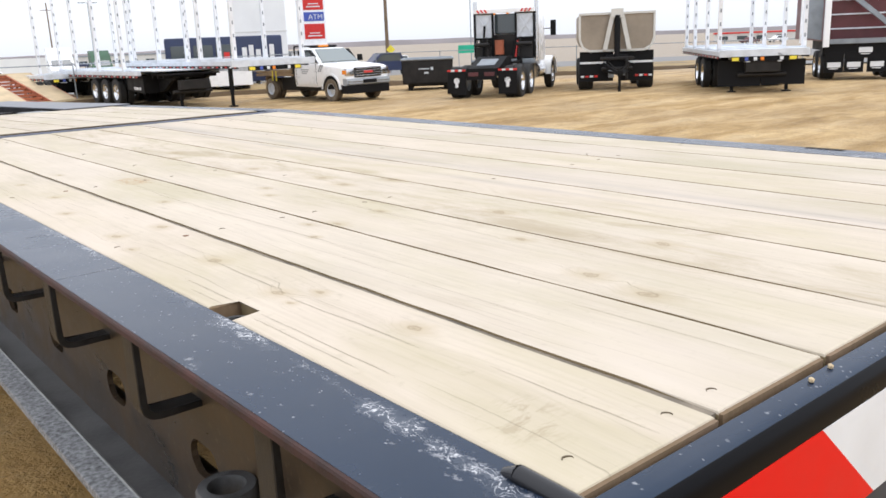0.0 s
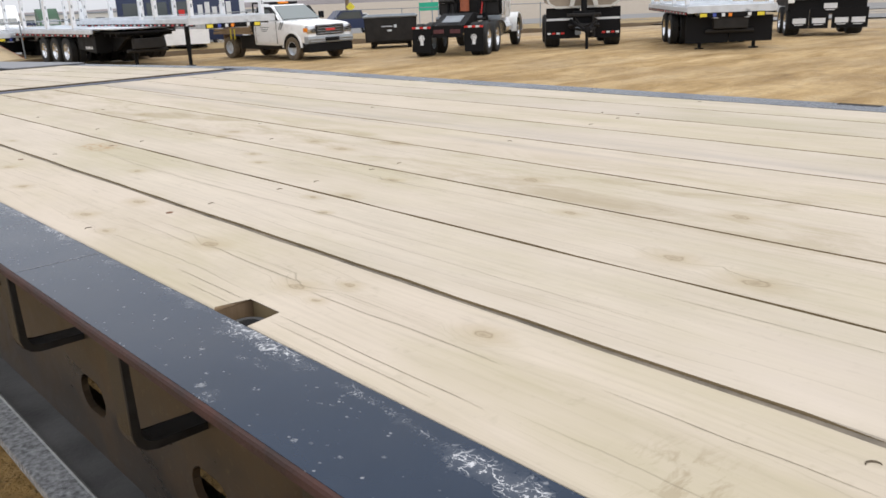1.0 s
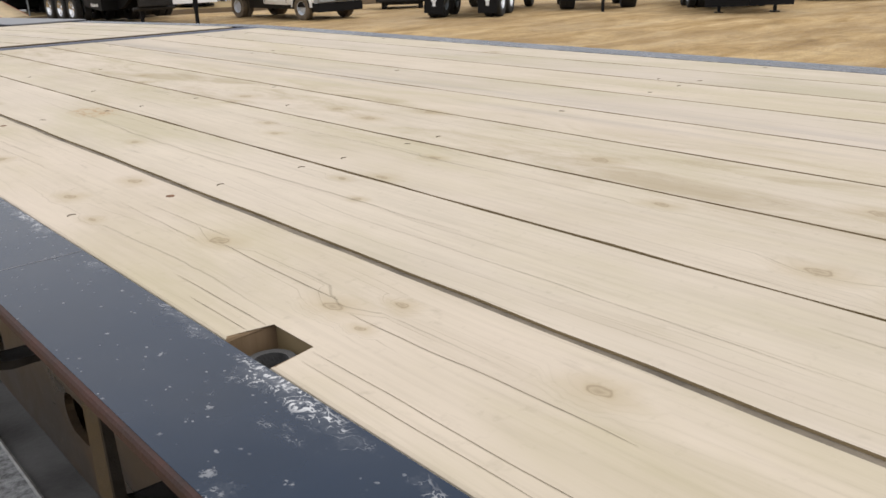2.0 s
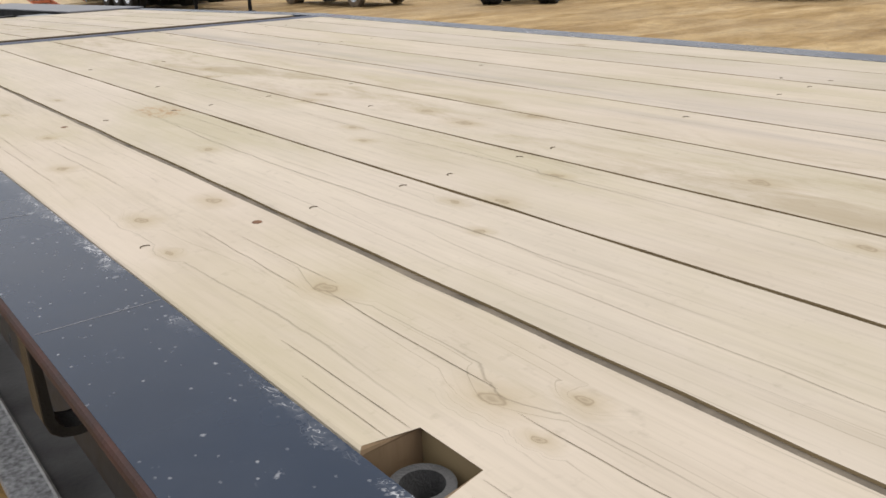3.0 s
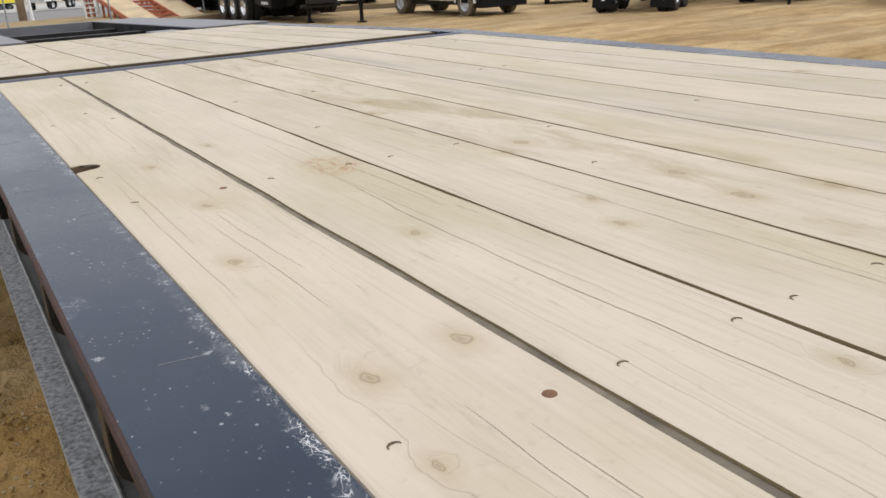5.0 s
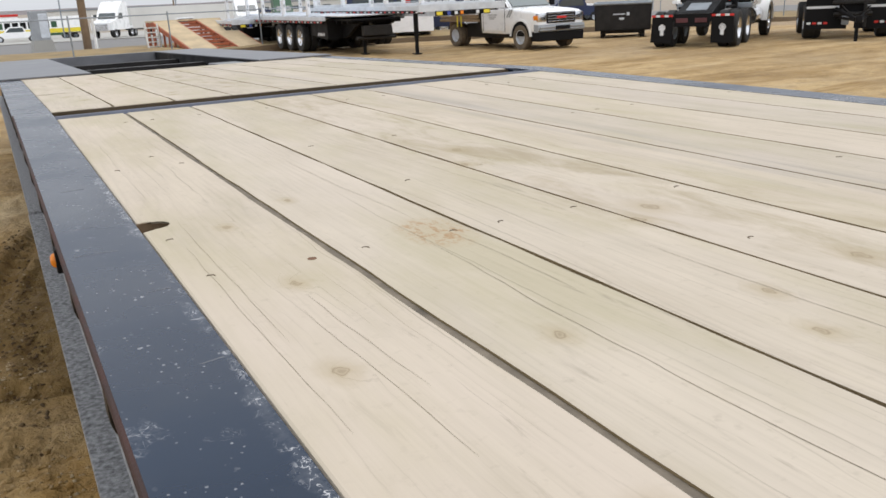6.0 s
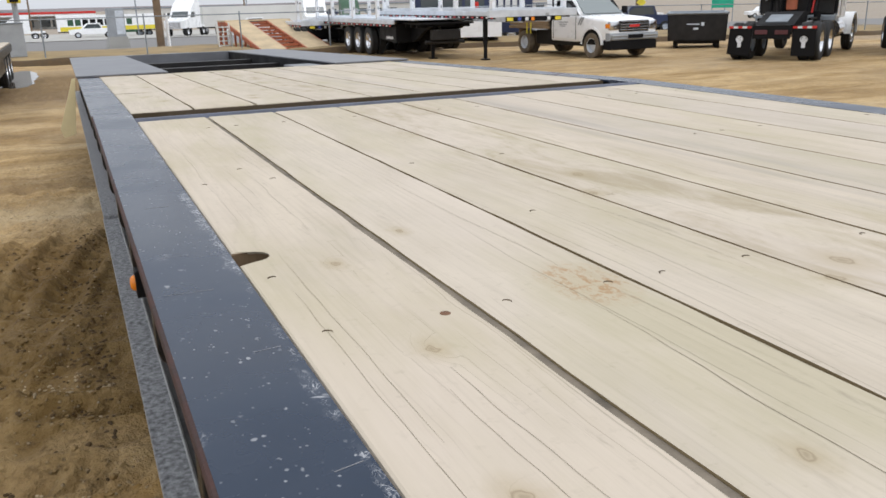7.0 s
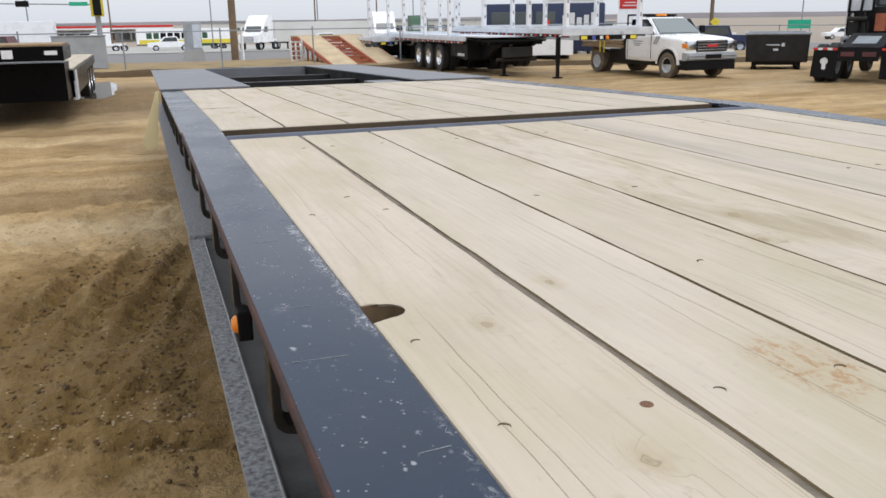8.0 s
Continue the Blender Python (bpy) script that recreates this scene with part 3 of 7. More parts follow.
def bar(bm, p, q, w, h, up=(0, 0, 1)):
    """A rectangular bar from p to q, w wide and h high."""
    p, q = Vector(p), Vector(q)
    d = (q - p)
    n = d.normalized()
    side = n.cross(Vector(up))
    if side.length < 1e-4:
        side = Vector((1, 0, 0))
    side.normalize()
    u = side.cross(n)
    m = Matrix((side, n, u)).transposed().to_4x4()
    m.translation = (p + q) / 2
    bmesh.ops.create_cube(bm, size=1.0, matrix=m @ Matrix.Diagonal((w, d.length, h, 1)))


def tube(bm, p, q, r, seg=12, r2=None):
    p, q = Vector(p), Vector(q)
    d = q - p
    m = d.to_track_quat('Z', 'Y').to_matrix().to_4x4()
    m.translation = (p + q) / 2
    bmesh.ops.create_cone(bm, cap_ends=True, segments=seg, radius1=r, radius2=r if r2 is None else r2, depth=d.length, matrix=m)


def lathe(bm, profile, seg=28, axis='X'):
    """Turns (radius, along) rows about the axis, closed when first and last rows meet."""
    rings = []
    for r, a in profile:
        ring = []
        for k in range(seg):
            t = 2 * math.pi * k / seg
            c, s = r * math.cos(t), r * math.sin(t)
            ring.append(bm.verts.new((a, c, s) if axis == 'X' else (c, s, a)))
        rings.append(ring)
    for a, b in zip(rings, rings[1:]):
        for k in range(seg):
            bm.faces.new((a[k], a[(k + 1) % seg], b[(k + 1) % seg], b[k]))
    return rings


def prism(bm, pts, a, b, axis='X'):
    """A polygon of pts pushed from a to b along the axis (pts are the other two coordinates in order)."""
    def at(p, s):
        return {'X': (s, p[0], p[1]), 'Y': (p[0], s, p[1]), 'Z': (p[0], p[1], s)}[axis]
    v0 = [bm.verts.new(at(p, a)) for p in pts]
    v1 = [bm.verts.new(at(p, b)) for p in pts]
    bm.faces.new(v0)
    bm.faces.new(list(reversed(v1)))
    n = len(pts)
    for k in range(n):
        bm.faces.new((v0[k], v1[k], v1[(k + 1) % n], v0[(k + 1) % n]))


def finish(bm, name, material, smooth=False):
    bmesh.ops.recalc_face_normals(bm, faces=bm.faces)
    me = bpy.data.meshes.new(name)
    bm.to_mesh(me)
    bm.free()
    me.materials.append(M[material])
    if smooth:
        for p in me.polygons:
            p.use_smooth = True
        me.set_sharp_from_angle(angle=radians(38))
    return me


def part(name, bm, material, parent, label="", smooth=False):
    ob = new(name, finish(bm, name, material, smooth))
    if parent is not None:
        ob.parent = parent
    if label:
        tagged(ob, label)
    return ob


def piece(name, mesh, parent, m=None):
    ob = new(name, mesh)
    ob.parent = parent
    if m is not None:
        ob.matrix_basis = m
    return ob


def thing(name, label, category, m=None, group="", kind=""):
    ob = new(name)
    ob.empty_display_size = 0.3
    if m is not None:
        ob.matrix_world = m
    return tagged(ob, label, category, group, kind)


def one(name, bm, material, label, category="", kind="", group="", smooth=False):
    return tagged(part(name, bm, material, None, "", smooth), label, category, group, kind)


def B():
    return bmesh.new()


# ---- ground ----
# lugged tyre marks beside the trailer: a point on each and its direction
TRACKS = ((-1.80, 6.85, 0.22, 0.975), (-1.50, 6.80, 0.22, 0.975), (-2.20, 6.7, 0.28, 0.96), (-1.70, 5.06, 0.96, -0.27), (-1.70, 4.50, 0.97, -0.2), (-2.0, 5.75, 0.97, -0.24))


def ease(a, b, v):
    f = min(1.0, max(0.0, (v - a) / (b - a)))
    return f * f * (3 - 2 * f)


def ground_base(x, y):
    """The yard: a low rise under the flatbed, level round it, falling away past the parked trucks."""
    rise = 0.24 * (1 - ease(4.5, 17.0, y)) * (1 - ease(3.5, 13.0, abs(x + 1)))
    return 0.05 + rise - 0.0185 * min(max(0.0, math.hypot(x, y) - 31), 110)


def ground_height(x, y):
    d = math.hypot(x, y - 5)
    h = ground_base(x, y)
    fade = max(0.0, 1 - d / 70)
    h += fade * 0.05 * noise.fractal(Vector((x * 0.35, y * 0.35, 0.3)), 1.0, 2.0, 4)
    h += fade * 0.035 * noise.fractal(Vector((x * 1.6, y * 1.6, 4.3)), 0.9, 2.0, 4)
    # lugged tyre marks beside the trailer
    if -4.6 < x < -1.0 and 3.0 < y < 12.5:
        soft_in = min(1.0, (x + 4.6) / 0.5, (-1.0 - x) / 0.2, (y - 3.0) / 0.8, (12.5 - y) / 1.5)
        h += soft_in * 0.030 * noise.fractal(Vector((x * 5.0, y * 5.0, 9.1)), 0.8, 2.0, 4)
        clod = noise.noise(Vector((x * 9.0, y * 9.0, 2.2)))
        h += soft_in * 0.05 * max(0.0, clod - 0.32)
        for px, py, dx, dy in TRACKS:
            ex, ey = x - px, y - py
            along, off = ex * dx + ey * dy, (ex * dy - ey * dx) / 0.075
            if abs(off) < 3 and abs(along) < 1.6:
                lug = max(0.0, math.sin(along * 46 + 1.6 * off + 3 * noise.noise(Vector((along * 3, px, 0)))))
                gone = max(0.0, min(1.0, 0.6 + 1.6 * noise.noise(Vector((along * 1.7, py * 3, 5.5)))))
                h -= soft_in * gone * math.exp(-off * off) * (0.020 + 0.065 * lug)
                h += soft_in * gone * 0.038 * math.exp(-((abs(off) - 1.7) / 0.5) ** 2)
    # shallow hollow that holds the puddle
    hol = ((x + 2.62) / 0.75) ** 2 + ((y - 28.6) / 4.0) ** 2
    if hol < 1:
        h -= 0.07 * (1 - hol)
    # wheel ruts past the trailer's side
    for c, w in ((-3.1, 0.32), (-5.0, 0.34), (-4.1, 0.3), (6.0, 0.5), (8.0, 0.4)):
        u = (x - c - 0.35 * math.sin(y * 0.16 + c)) / w
        if abs(u) < 2:
            h -= 0.05 * fade * math.exp(-u * u) * (1 + 0.35 * math.sin(y * 21 + x * 6))
    # thin tread lines drawn across
    if x < 0.5 and 11.6 < y < 14.6:
        for c, slant in ((12.1, 0.05), (12.42, 0.05), (13.25, 0.09), (13.6, 0.09)):
            u = (y - c - slant * x) / 0.07
            if abs(u) < 2.5:
                h += 0.022 * (math.exp(-((abs(u) - 1.3) / 0.5) ** 2) - 1.6 * math.exp(-u * u) * (0.6 + 0.4 * math.sin(x * 24)))
    for c, w in ((9.5, 0.4), (11.3, 0.4), (14.6, 0.5)):
        u = (y - c - 0.5 * math.sin(x * 0.2 + c)) / w
        if abs(u) < 2:
            h -= 0.045 * fade * math.exp(-u * u) * (1 + 0.3 * math.sin(x * 19))
    return h


def spaced(fine_lo, fine_hi, step, far, grow):
    mid = list(np.arange(fine_lo, fine_hi + 1e-6, step))
    lo, hi, s = [], [], step
    a, b = mid[0], mid[-1]
    while a > -far or b < far:
        s *= grow
        a -= s
        b += s
        lo.append(a)
        hi.append(b)
    return lo[::-1] + mid + hi


def make_ground():
    xs = spaced(-8.0, 18.0, 0.13, 4000, 1.12)
    xs = [x for x in xs if not -4.5 < x < -1.2] + list(np.arange(-4.5, -2.8, 0.05)) + list(np.arange(-2.8, -1.2, 0.022))
    ys = spaced(-2.0, 26.0, 0.13, 4000, 1.12)
    ys = [y for y in ys if not 3.4 < y < 14.4] + list(np.arange(3.4, 8.4, 0.024)) + list(np.arange(8.4, 11.6, 0.06)) + list(np.arange(11.6, 14.4, 0.035))
    xs.sort()
    ys.sort()
    verts = [(x, y, ground_height(x, y)) for y in ys for x in xs]
    nx = len(xs)
    faces = [(j * nx + i, j * nx + i + 1, (j + 1) * nx + i + 1, (j + 1) * nx + i) for j in range(len(ys) - 1) for i in range(nx - 1)]
    me = bpy.data.meshes.new("ground")
    me.from_pydata(verts, [], faces)
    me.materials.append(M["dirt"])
    for p in me.polygons:
        p.use_smooth = True
    return tagged(new("ground", me), "rutted ochre dirt of the truck yard", "ground", kind="structure")


make_ground()

def scatter(name, spots, mat, label, seed):
    """Many small lumps lying on the yard, in one mesh; each spot is (x, y, size)."""
    r = random.Random(seed)
    base = B()
    bmesh.ops.create_icosphere(base, subdivisions=1, radius=1.0)
    base.verts.index_update()
    bv = [v.co.copy() for v in base.verts]
    bf = [[v.index for v in f.verts] for f in base.faces]
    base.free()
    vs, fs = [], []
    for x, y, s in spots:
        if -1.30 < x < 1.80:
            continue
        n = len(vs)
        q = Vector((r.uniform(0.7, 1.4), r.uniform(0.7, 1.3), r.uniform(0.45, 0.85))) * s
        z = ground_height(x, y) + 0.15 * s
        for v in bv:
            k = r.uniform(0.75, 1.25)
            vs.append((x + v.x * q.x * k, y + v.y * q.y * k, z + v.z * q.z * k))
        fs += [[n + i for i in f] for f in bf]
    me = bpy.data.meshes.new(name)
    me.from_pydata(vs, [], fs)
    me.materials.append(M[mat])
    tagged(new(name, me), label, name.split("_")[-1], kind="stuff")




def churned_ground():
    r = random.Random(21)
    soil = [(r.uniform(-4.6, -1.35), 3.6 + 8.0 * r.random() ** 1.4, r.uniform(0.004, 0.013)) for k in range(1100)]
    soil += [(r.uniform(-2.0, -1.31), r.uniform(2.0, 4.4), r.uniform(0.006, 0.022)) for k in range(420)]
    for px, py, dx, dy in TRACKS:
        for k in range(60):
            o, a = r.gauss(0, 0.16), r.uniform(-1.5, 1.5)
            soil.append((px + a * dx + o * dy, py + a * dy - o * dx, r.uniform(0.006, 0.02)))
    scatter("soil_clods", soil, "dirt", "loose brown clods of yard dirt", 4)
    # damp clods in the tyre marks, coloured darker to carry the grooves' shade
    dark = []
    for px, py, dx, dy in TRACKS:
        for k in range(24):
            a0 = -1.5 + k * 0.125 + r.uniform(-0.02, 0.02)
            if r.random() < 0.35:
                continue
            for m in range(5):
                o = -0.05 + 0.10 * m / 4 + r.gauss(0, 0.012)
                a = a0 + 0.5 * o + r.gauss(0, 0.012)
                dark.append((px + a * dx + o * dy, py + a * dy - o * dx, r.uniform(0.005, 0.012)))
    for k in range(260):
        dark.append((-1.34 - abs(r.gauss(0, 0.10)), r.uniform(4.6, 8.4), r.uniform(0.005, 0.012)))
    scatter("churned_clods", dark, "damp_soil", "dark damp clods along lugged tyre marks, groove shade in their colour", 5)
    pale = [(r.uniform(-3.6, -1.35), r.gauss(5.25, 0.10), r.uniform(0.004, 0.010)) for k in range(420)]
    pale += [(r.uniform(-4.5, -1.6), r.gauss(9.6, 0.5), r.uniform(0.006, 0.014)) for k in range(260)]
    pale += [(r.uniform(-2.0, -1.31), r.uniform(2.0, 4.4), r.uniform(0.004, 0.010)) for k in range(260)]
    pale += [(r.uniform(-4.5, -1.3), r.uniform(3.5, 12), r.uniform(0.003, 0.008)) for k in range(700)]
    scatter("pale_gravel", pale, "pale_stone", "pale gravel bits pressed into the dirt", 6)


churned_ground()

# ---- the flatbed deck ----
Z = 1.5
XO, XI = 1.297, 1.15
Y_REAR, Y_CROSS, Y_FRONT0, Y_HINGE = 0.0, 4.73, 5.06, 5.0
JOINTS = [-1.15, -0.895, -0.634, -0.372, -0.108, 0.150, 0.410, 0.675, 0.930, 1.15]
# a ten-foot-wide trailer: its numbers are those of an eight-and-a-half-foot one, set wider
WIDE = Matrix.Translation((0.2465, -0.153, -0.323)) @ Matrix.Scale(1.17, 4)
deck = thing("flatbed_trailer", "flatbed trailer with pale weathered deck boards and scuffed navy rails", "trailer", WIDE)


SLOTS = [0.395, 0.865, 1.335, 1.805, 2.275, 2.745, 3.215, 3.685, 4.155, 4.6]


def slotted_web(bm, x0, x1, y0, y1, z0, z1, slots, zc, ry, rz):
    """A plate with a row of long rounded slots cut right through it."""
    n = 10
    cuts = [y0] + [0.5 * (a + b) for a, b in zip(slots, slots[1:])] + [y1]
    for k, yc in enumerate(slots):
        a, b = cuts[k], cuts[k + 1]
        hole = [(yc + (ry - rz) + rz * math.cos(t), zc + rz * math.sin(t)) for t in [-math.pi / 2 + math.pi * i / n for i in range(n + 1)]]
        hole += [(yc - (ry - rz) - rz * math.cos(t), zc - rz * math.sin(t)) for t in [-math.pi / 2 + math.pi * i / n for i in range(n + 1)]]
        half = n // 2
        rim = [(b if i else yc + ry - rz, z0) for i in range(half)] + [(b, zc)] + [(b, z1)] * half
        rim[0], rim[-1] = (yc + ry - rz, z0), (yc + ry - rz, z1)
        rim2 = [(yc - ry + rz, z1)] + [(a, z1)] * (half - 1) + [(a, zc)] + [(a, z0)] * (half - 1) + [(yc - ry + rz, z0)]
        rim = rim + rim2
        m = len(hole)
        for x, flip in ((x0, False), (x1, True)):
            hv = [bm.verts.new((x, *p)) for p in hole]
            rv = {}
            for p in rim:
                if p not in rv:
                    rv[p] = bm.verts.new((x, *p))
            for i in range(m):
                j = (i + 1) % m
                loop = [hv[i], hv[j], rv[rim[j]], rv[rim[i]]]
                loop = [q for i2, q in enumerate(loop) if q not in loop[:i2]]
                bm.faces.new(loop[::-1] if flip else loop)
        for i in range(m):
            j = (i + 1) % m
            bm.faces.new([bm.verts.new((x, *p)) for x, p in ((x0, hole[i]), (x1, hole[i]), (x1, hole[j]), (x0, hole[j]))])
    for y in (y0, y1):
        bm.faces.new([bm.verts.new(v) for v in ((x0, y, z0), (x1, y, z0), (x1, y, z1), (x0, y, z1))])
    bmesh.ops.remove_doubles(bm, verts=list(bm.verts), dist=0.0005)


def side_rail(sx):
    side = deck
    # top flange as a plate with rounded outer edge
    bm = B()
    x0, x1 = sorted((sx * XI, sx * (XO - 0.006)))
    box(bm, x0, x1, -0.03, Y_HINGE, Z - 0.016, Z + 0.001)
    r = part("side_rail", bm, "rail", side)
    bm = B()
    prof = [(XO - 0.006, Z + 0.0005), (XO - 0.002, Z - 0.0008), (XO, Z - 0.004), (XO, Z - 0.013), (XO - 0.002, Z - 0.0155), (XO - 0.006, Z - 0.0165)]
    prism(bm, [(sx * p[0], p[1]) for p in prof], -0.03, Y_HINGE, 'Y')
    part("rail_lip", bm, "rust_edge", r, "chipped reddish primer edge of the rail")
    bm = B()
    if sx < 0:
        slotted_web(bm, -1.178, -1.165, -0.05, Y_HINGE, Z - 0.424, Z - 0.016, SLOTS, Z - 0.295, 0.060, 0.036)
    else:
        box(bm, 1.165, 1.178, -0.05, Y_HINGE, Z - 0.42, Z - 0.016)
    web = part("web", bm, "web_steel", side, "dark oily steel beam web with long slots")
    bm = B()
    f0, f1 = sorted((sx * 1.25, sx * 1.308))
    box(bm, f0, f1, -0.05, Y_HINGE, Z - 0.436, Z - 0.414, 0.003)
    part("bottom_flange", bm, "flange_grey", side, "dusty grey bottom flange")
    bm = B()
    f0, f1 = sorted((sx * 1.08, sx * 1.25))
    box(bm, f0, f1, -0.05, Y_HINGE, Z - 0.436, Z - 0.424)
    part("inner_flange", bm, "inner_grey", side, "oily dark grey inner flange")
    bm = B()
    tube(bm, (sx * 1.25, -0.05, Z - 0.4165), (sx * 1.25, Y_HINGE, Z - 0.4165), 0.0045, 6)
    part("weld_seam", bm, "weld", side)
    return web


web_left = side_rail(-1)
side_rail(1)


def bracket_mesh():
    """A bent flat bar: down from the rail's lip, round a bend and back in to the web."""
    bm = B()
    pts = [(-0.108, -0.012), (-0.108, -0.145), (-0.103, -0.162), (-0.092, -0.172), (-0.075, -0.176), (0.012, -0.176)]
    t = 0.012
    outer = pts
    inner = [(p[0] + t, p[1]) for p in pts[:2]] + [(-0.092, -0.155), (-0.086, -0.161), (-0.075, -0.164), (0.012, -0.164)]
    poly = outer + inner[::-1]
    prism(bm, poly, -0.024, 0.024, 'Y')
    bmesh.ops.bevel(bm, geom=list(bm.edges), offset=0.0015, segments=1, affect='EDGES')
    return finish(bm, "tie_down_bracket", "bracket_steel")


def gusset_mesh():
    bm = B()
    prism(bm, [(-0.10, -0.014), (0.0, -0.014), (0.0, -0.07), (-0.04, -0.03)], -0.006, 0.006, 'Y')
    return finish(bm, "gusset", "frame_steel")


br, gu = bracket_mesh(), gusset_mesh()
BRACKETS = [0.39, 0.866, 1.35, 1.82, 2.325, 2.835, 3.35, 3.81, 4.28, 4.72]
for y in BRACKETS:
    piece("tie_down_bracket", br, deck, pose(-1.178, y, Z))
    piece("gusset", gu, deck, pose(-1.178, y + 0.045, Z))
    piece("tie_down_bracket", br, deck, pose(1.178, y, Z, 0, 0, 180))


# ring welded to the web near the tail
bm = B()
lathe(bm, [(0.029, -0.04), (0.046, -0.04), (0.049, -0.034), (0.049, -0.005), (0.046, 0.0), (0.031, 0.0), (0.029, -0.004), (0.029, -0.04)], 24, 'Z')
lash = part("lashing_ring", bm, "ring_steel", deck, "worn grey pipe ring on the beam", True)
lash.matrix_basis = pose(-1.228, 0.655, Z - 0.232)

# ---- boards ----
def board(x0, x1, y0, y1, notches=(), gap=0.006):
    """One deck board with eased edges; notches (y, half width, depth, round) are cut from its outer edge."""
    bm = B()
    a, b = x0 + gap / 2, x1 - gap / 2
    e = 0.005
    seed = random.Random(int(1000 * (x0 + 3) + 10 * y0))
    steps = int((y1 - y0) / 0.12)
    pts = [(b + seed.uniform(-0.0018, 0.0018), y0 + (y1 - y0) * k / steps) for k in range(steps + 1)]
    pts.append((a, y1))
    if not notches:
        pts += [(a + seed.uniform(-0.0018, 0.0018), y1 - (y1 - y0) * k / steps) for k in range(1, steps)]
    for y, hw, dep, rnd in sorted(notches, reverse=True):
        if rnd:
            pts += [(a + dep * math.sin(math.pi * k / 12) ** 0.6, y + hw * math.cos(math.pi * k / 12)) for k in range(13)]
        else:
            pts += [(a, y + hw), (a + dep, y + hw), (a + dep, y - hw), (a, y - hw)]
    pts.append((a, y0))
    v0 = [bm.verts.new((p[0], p[1], Z - 0.042)) for p in pts]
    v1 = [bm.verts.new((p[0], p[1], Z)) for p in pts]
    n = len(pts)
    for k in range(n):
        bm.faces.new((v0[k], v0[(k + 1) % n], v1[(k + 1) % n], v1[k]))
    top = bm.faces.new(v1)
    bm.faces.new(v0[::-1])
    bmesh.ops.bevel(bm, geom=list(top.edges), offset=e, segments=2, affect='EDGES', profile=0.5)
    return bm


def sawn_sides(ob):
    """Gives a board's cut sides their darker, unbleached wood."""
    ob.data.materials.append(M["wood_side"])
    for f in ob.data.polygons:
        if abs(f.normal.z) < 0.25:
            f.material_index = 1
    # walls of the notches take a darker wood, their shade put into the colour
    ob.data.materials.append(M["wood_end"])
    for f in ob.data.polygons:
        if f.material_index == 1 and -1.143 < f.center.x < -1.07 and 0.5 < f.center.y < 3.2 and abs(f.normal.x) < 0.98:
            f.material_index = 2
    return ob


rng = random.Random(7)
for k in range(9):
    x0, x1 = JOINTS[k], JOINTS[k + 1]
    notch = []
    if k == 0:
        notch = [(0.798, 0.044, 0.061, False), (2.800, 0.037, 0.062, True)]
    jit = rng.uniform(-0.006, 0.006)
    wide = 0.007 if k else 0.006
    bm = board(x0 + (0.004 if k == 1 else 0), x1 - (0.004 if k == 0 else 0), Y_REAR + jit + 0.004, Y_CROSS + rng.uniform(-0.008, 0.004), notch, wide)
    pl = sawn_sides(part("board", bm, "deck_wood", deck))
    bm = B()
    box(bm, x0 + 0.008, x1 - 0.008, Y_REAR + jit - 0.0015, Y_REAR + jit + 0.006, Z - 0.041, Z - 0.0035)
    part("board_end", bm, "wood_end", pl, "dark damp end grain")

# packed dust in the joints between boards
for k, x in enumerate(JOINTS[1:-1]):
    bm = B()
    box(bm, x - 0.008, x + 0.008, Y_REAR + 0.01, Y_CROSS - 0.01, Z - 0.03, Z - (0.0035 if k == 0 else 0.008))
    part("joint_dust", bm, "joint_dirt", deck)

# boards rest on cross members; a black sheet added below stops light through the joints
for y in [0.06 + 0.47 * k for k in range(11)]:
    bm = B()
    box(bm, -1.165, 1.165, y - 0.04, y + 0.04, Z - 0.13, Z - 0.045)
    part("cross_member", bm, "frame_steel", deck)
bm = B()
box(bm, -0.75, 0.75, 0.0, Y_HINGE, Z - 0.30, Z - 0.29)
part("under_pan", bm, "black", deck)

# sunk deck screws in rows over the cross members: a dark crescent where the head went in
bm = B()
n = 12
top = [(0.0070 * math.cos(t), 0.0060 * math.sin(t)) for t in [math.radians(-10 + 200 * k / n) for k in range(n + 1)]]
low = [(0.0064 * math.cos(t), 0.0036 * math.sin(t)) for t in [math.radians(-10 + 200 * k / n) for k in range(n + 1)]]
prism(bm, top + low[::-1], -0.0006, 0.0005, 'Z')
screw = finish(bm, "deck_screw", "dent", False)
bm = B()
lathe(bm, [(0.0004, 0.0003), (0.0058, 0.0004), (0.0072, 0.0002), (0.0080, -0.001)], 12, 'Z')
plug = finish(bm, "deck_screw", "rusty_screw", True)
AT = [-1.10, -0.938, -0.842, -0.672, -0.572, -0.405, -0.313, -0.140, -0.062, 0.10, 0.205, 0.36, 0.47, 0.62, 0.73, 0.88, 0.985, 1.10]
for y in (0.045, 1.432, 2.413, 3.43, 4.41):
    for k, x in enumerate(AT):
        if rng.random() < (0.5 if k > 4 else 0.3) and (k > 4 or y < 1 or y > 3):
            continue
        rusty = k == 1 and 1 < y < 3
        piece("deck_screw", plug if rusty else screw, deck, pose(x + (0 if k < 5 else rng.uniform(-0.006, 0.006)), y + (0.008 - 0.004 * (k == 1) - 0.006 * k if k < 2 else 0 if k < 5 else rng.uniform(-0.008, 0.008)), Z + 0.0006, 0, 0, rng.uniform(-50, 30)))
for x, y in ((-0.298, 2.08), (-1.114, 2.673), (-0.987, 3.59), (-0.552, 2.84), (0.703, 1.559)):
    piece("deck_screw", screw, deck, pose(x, y, Z + 0.0006, 0, 0, 20))

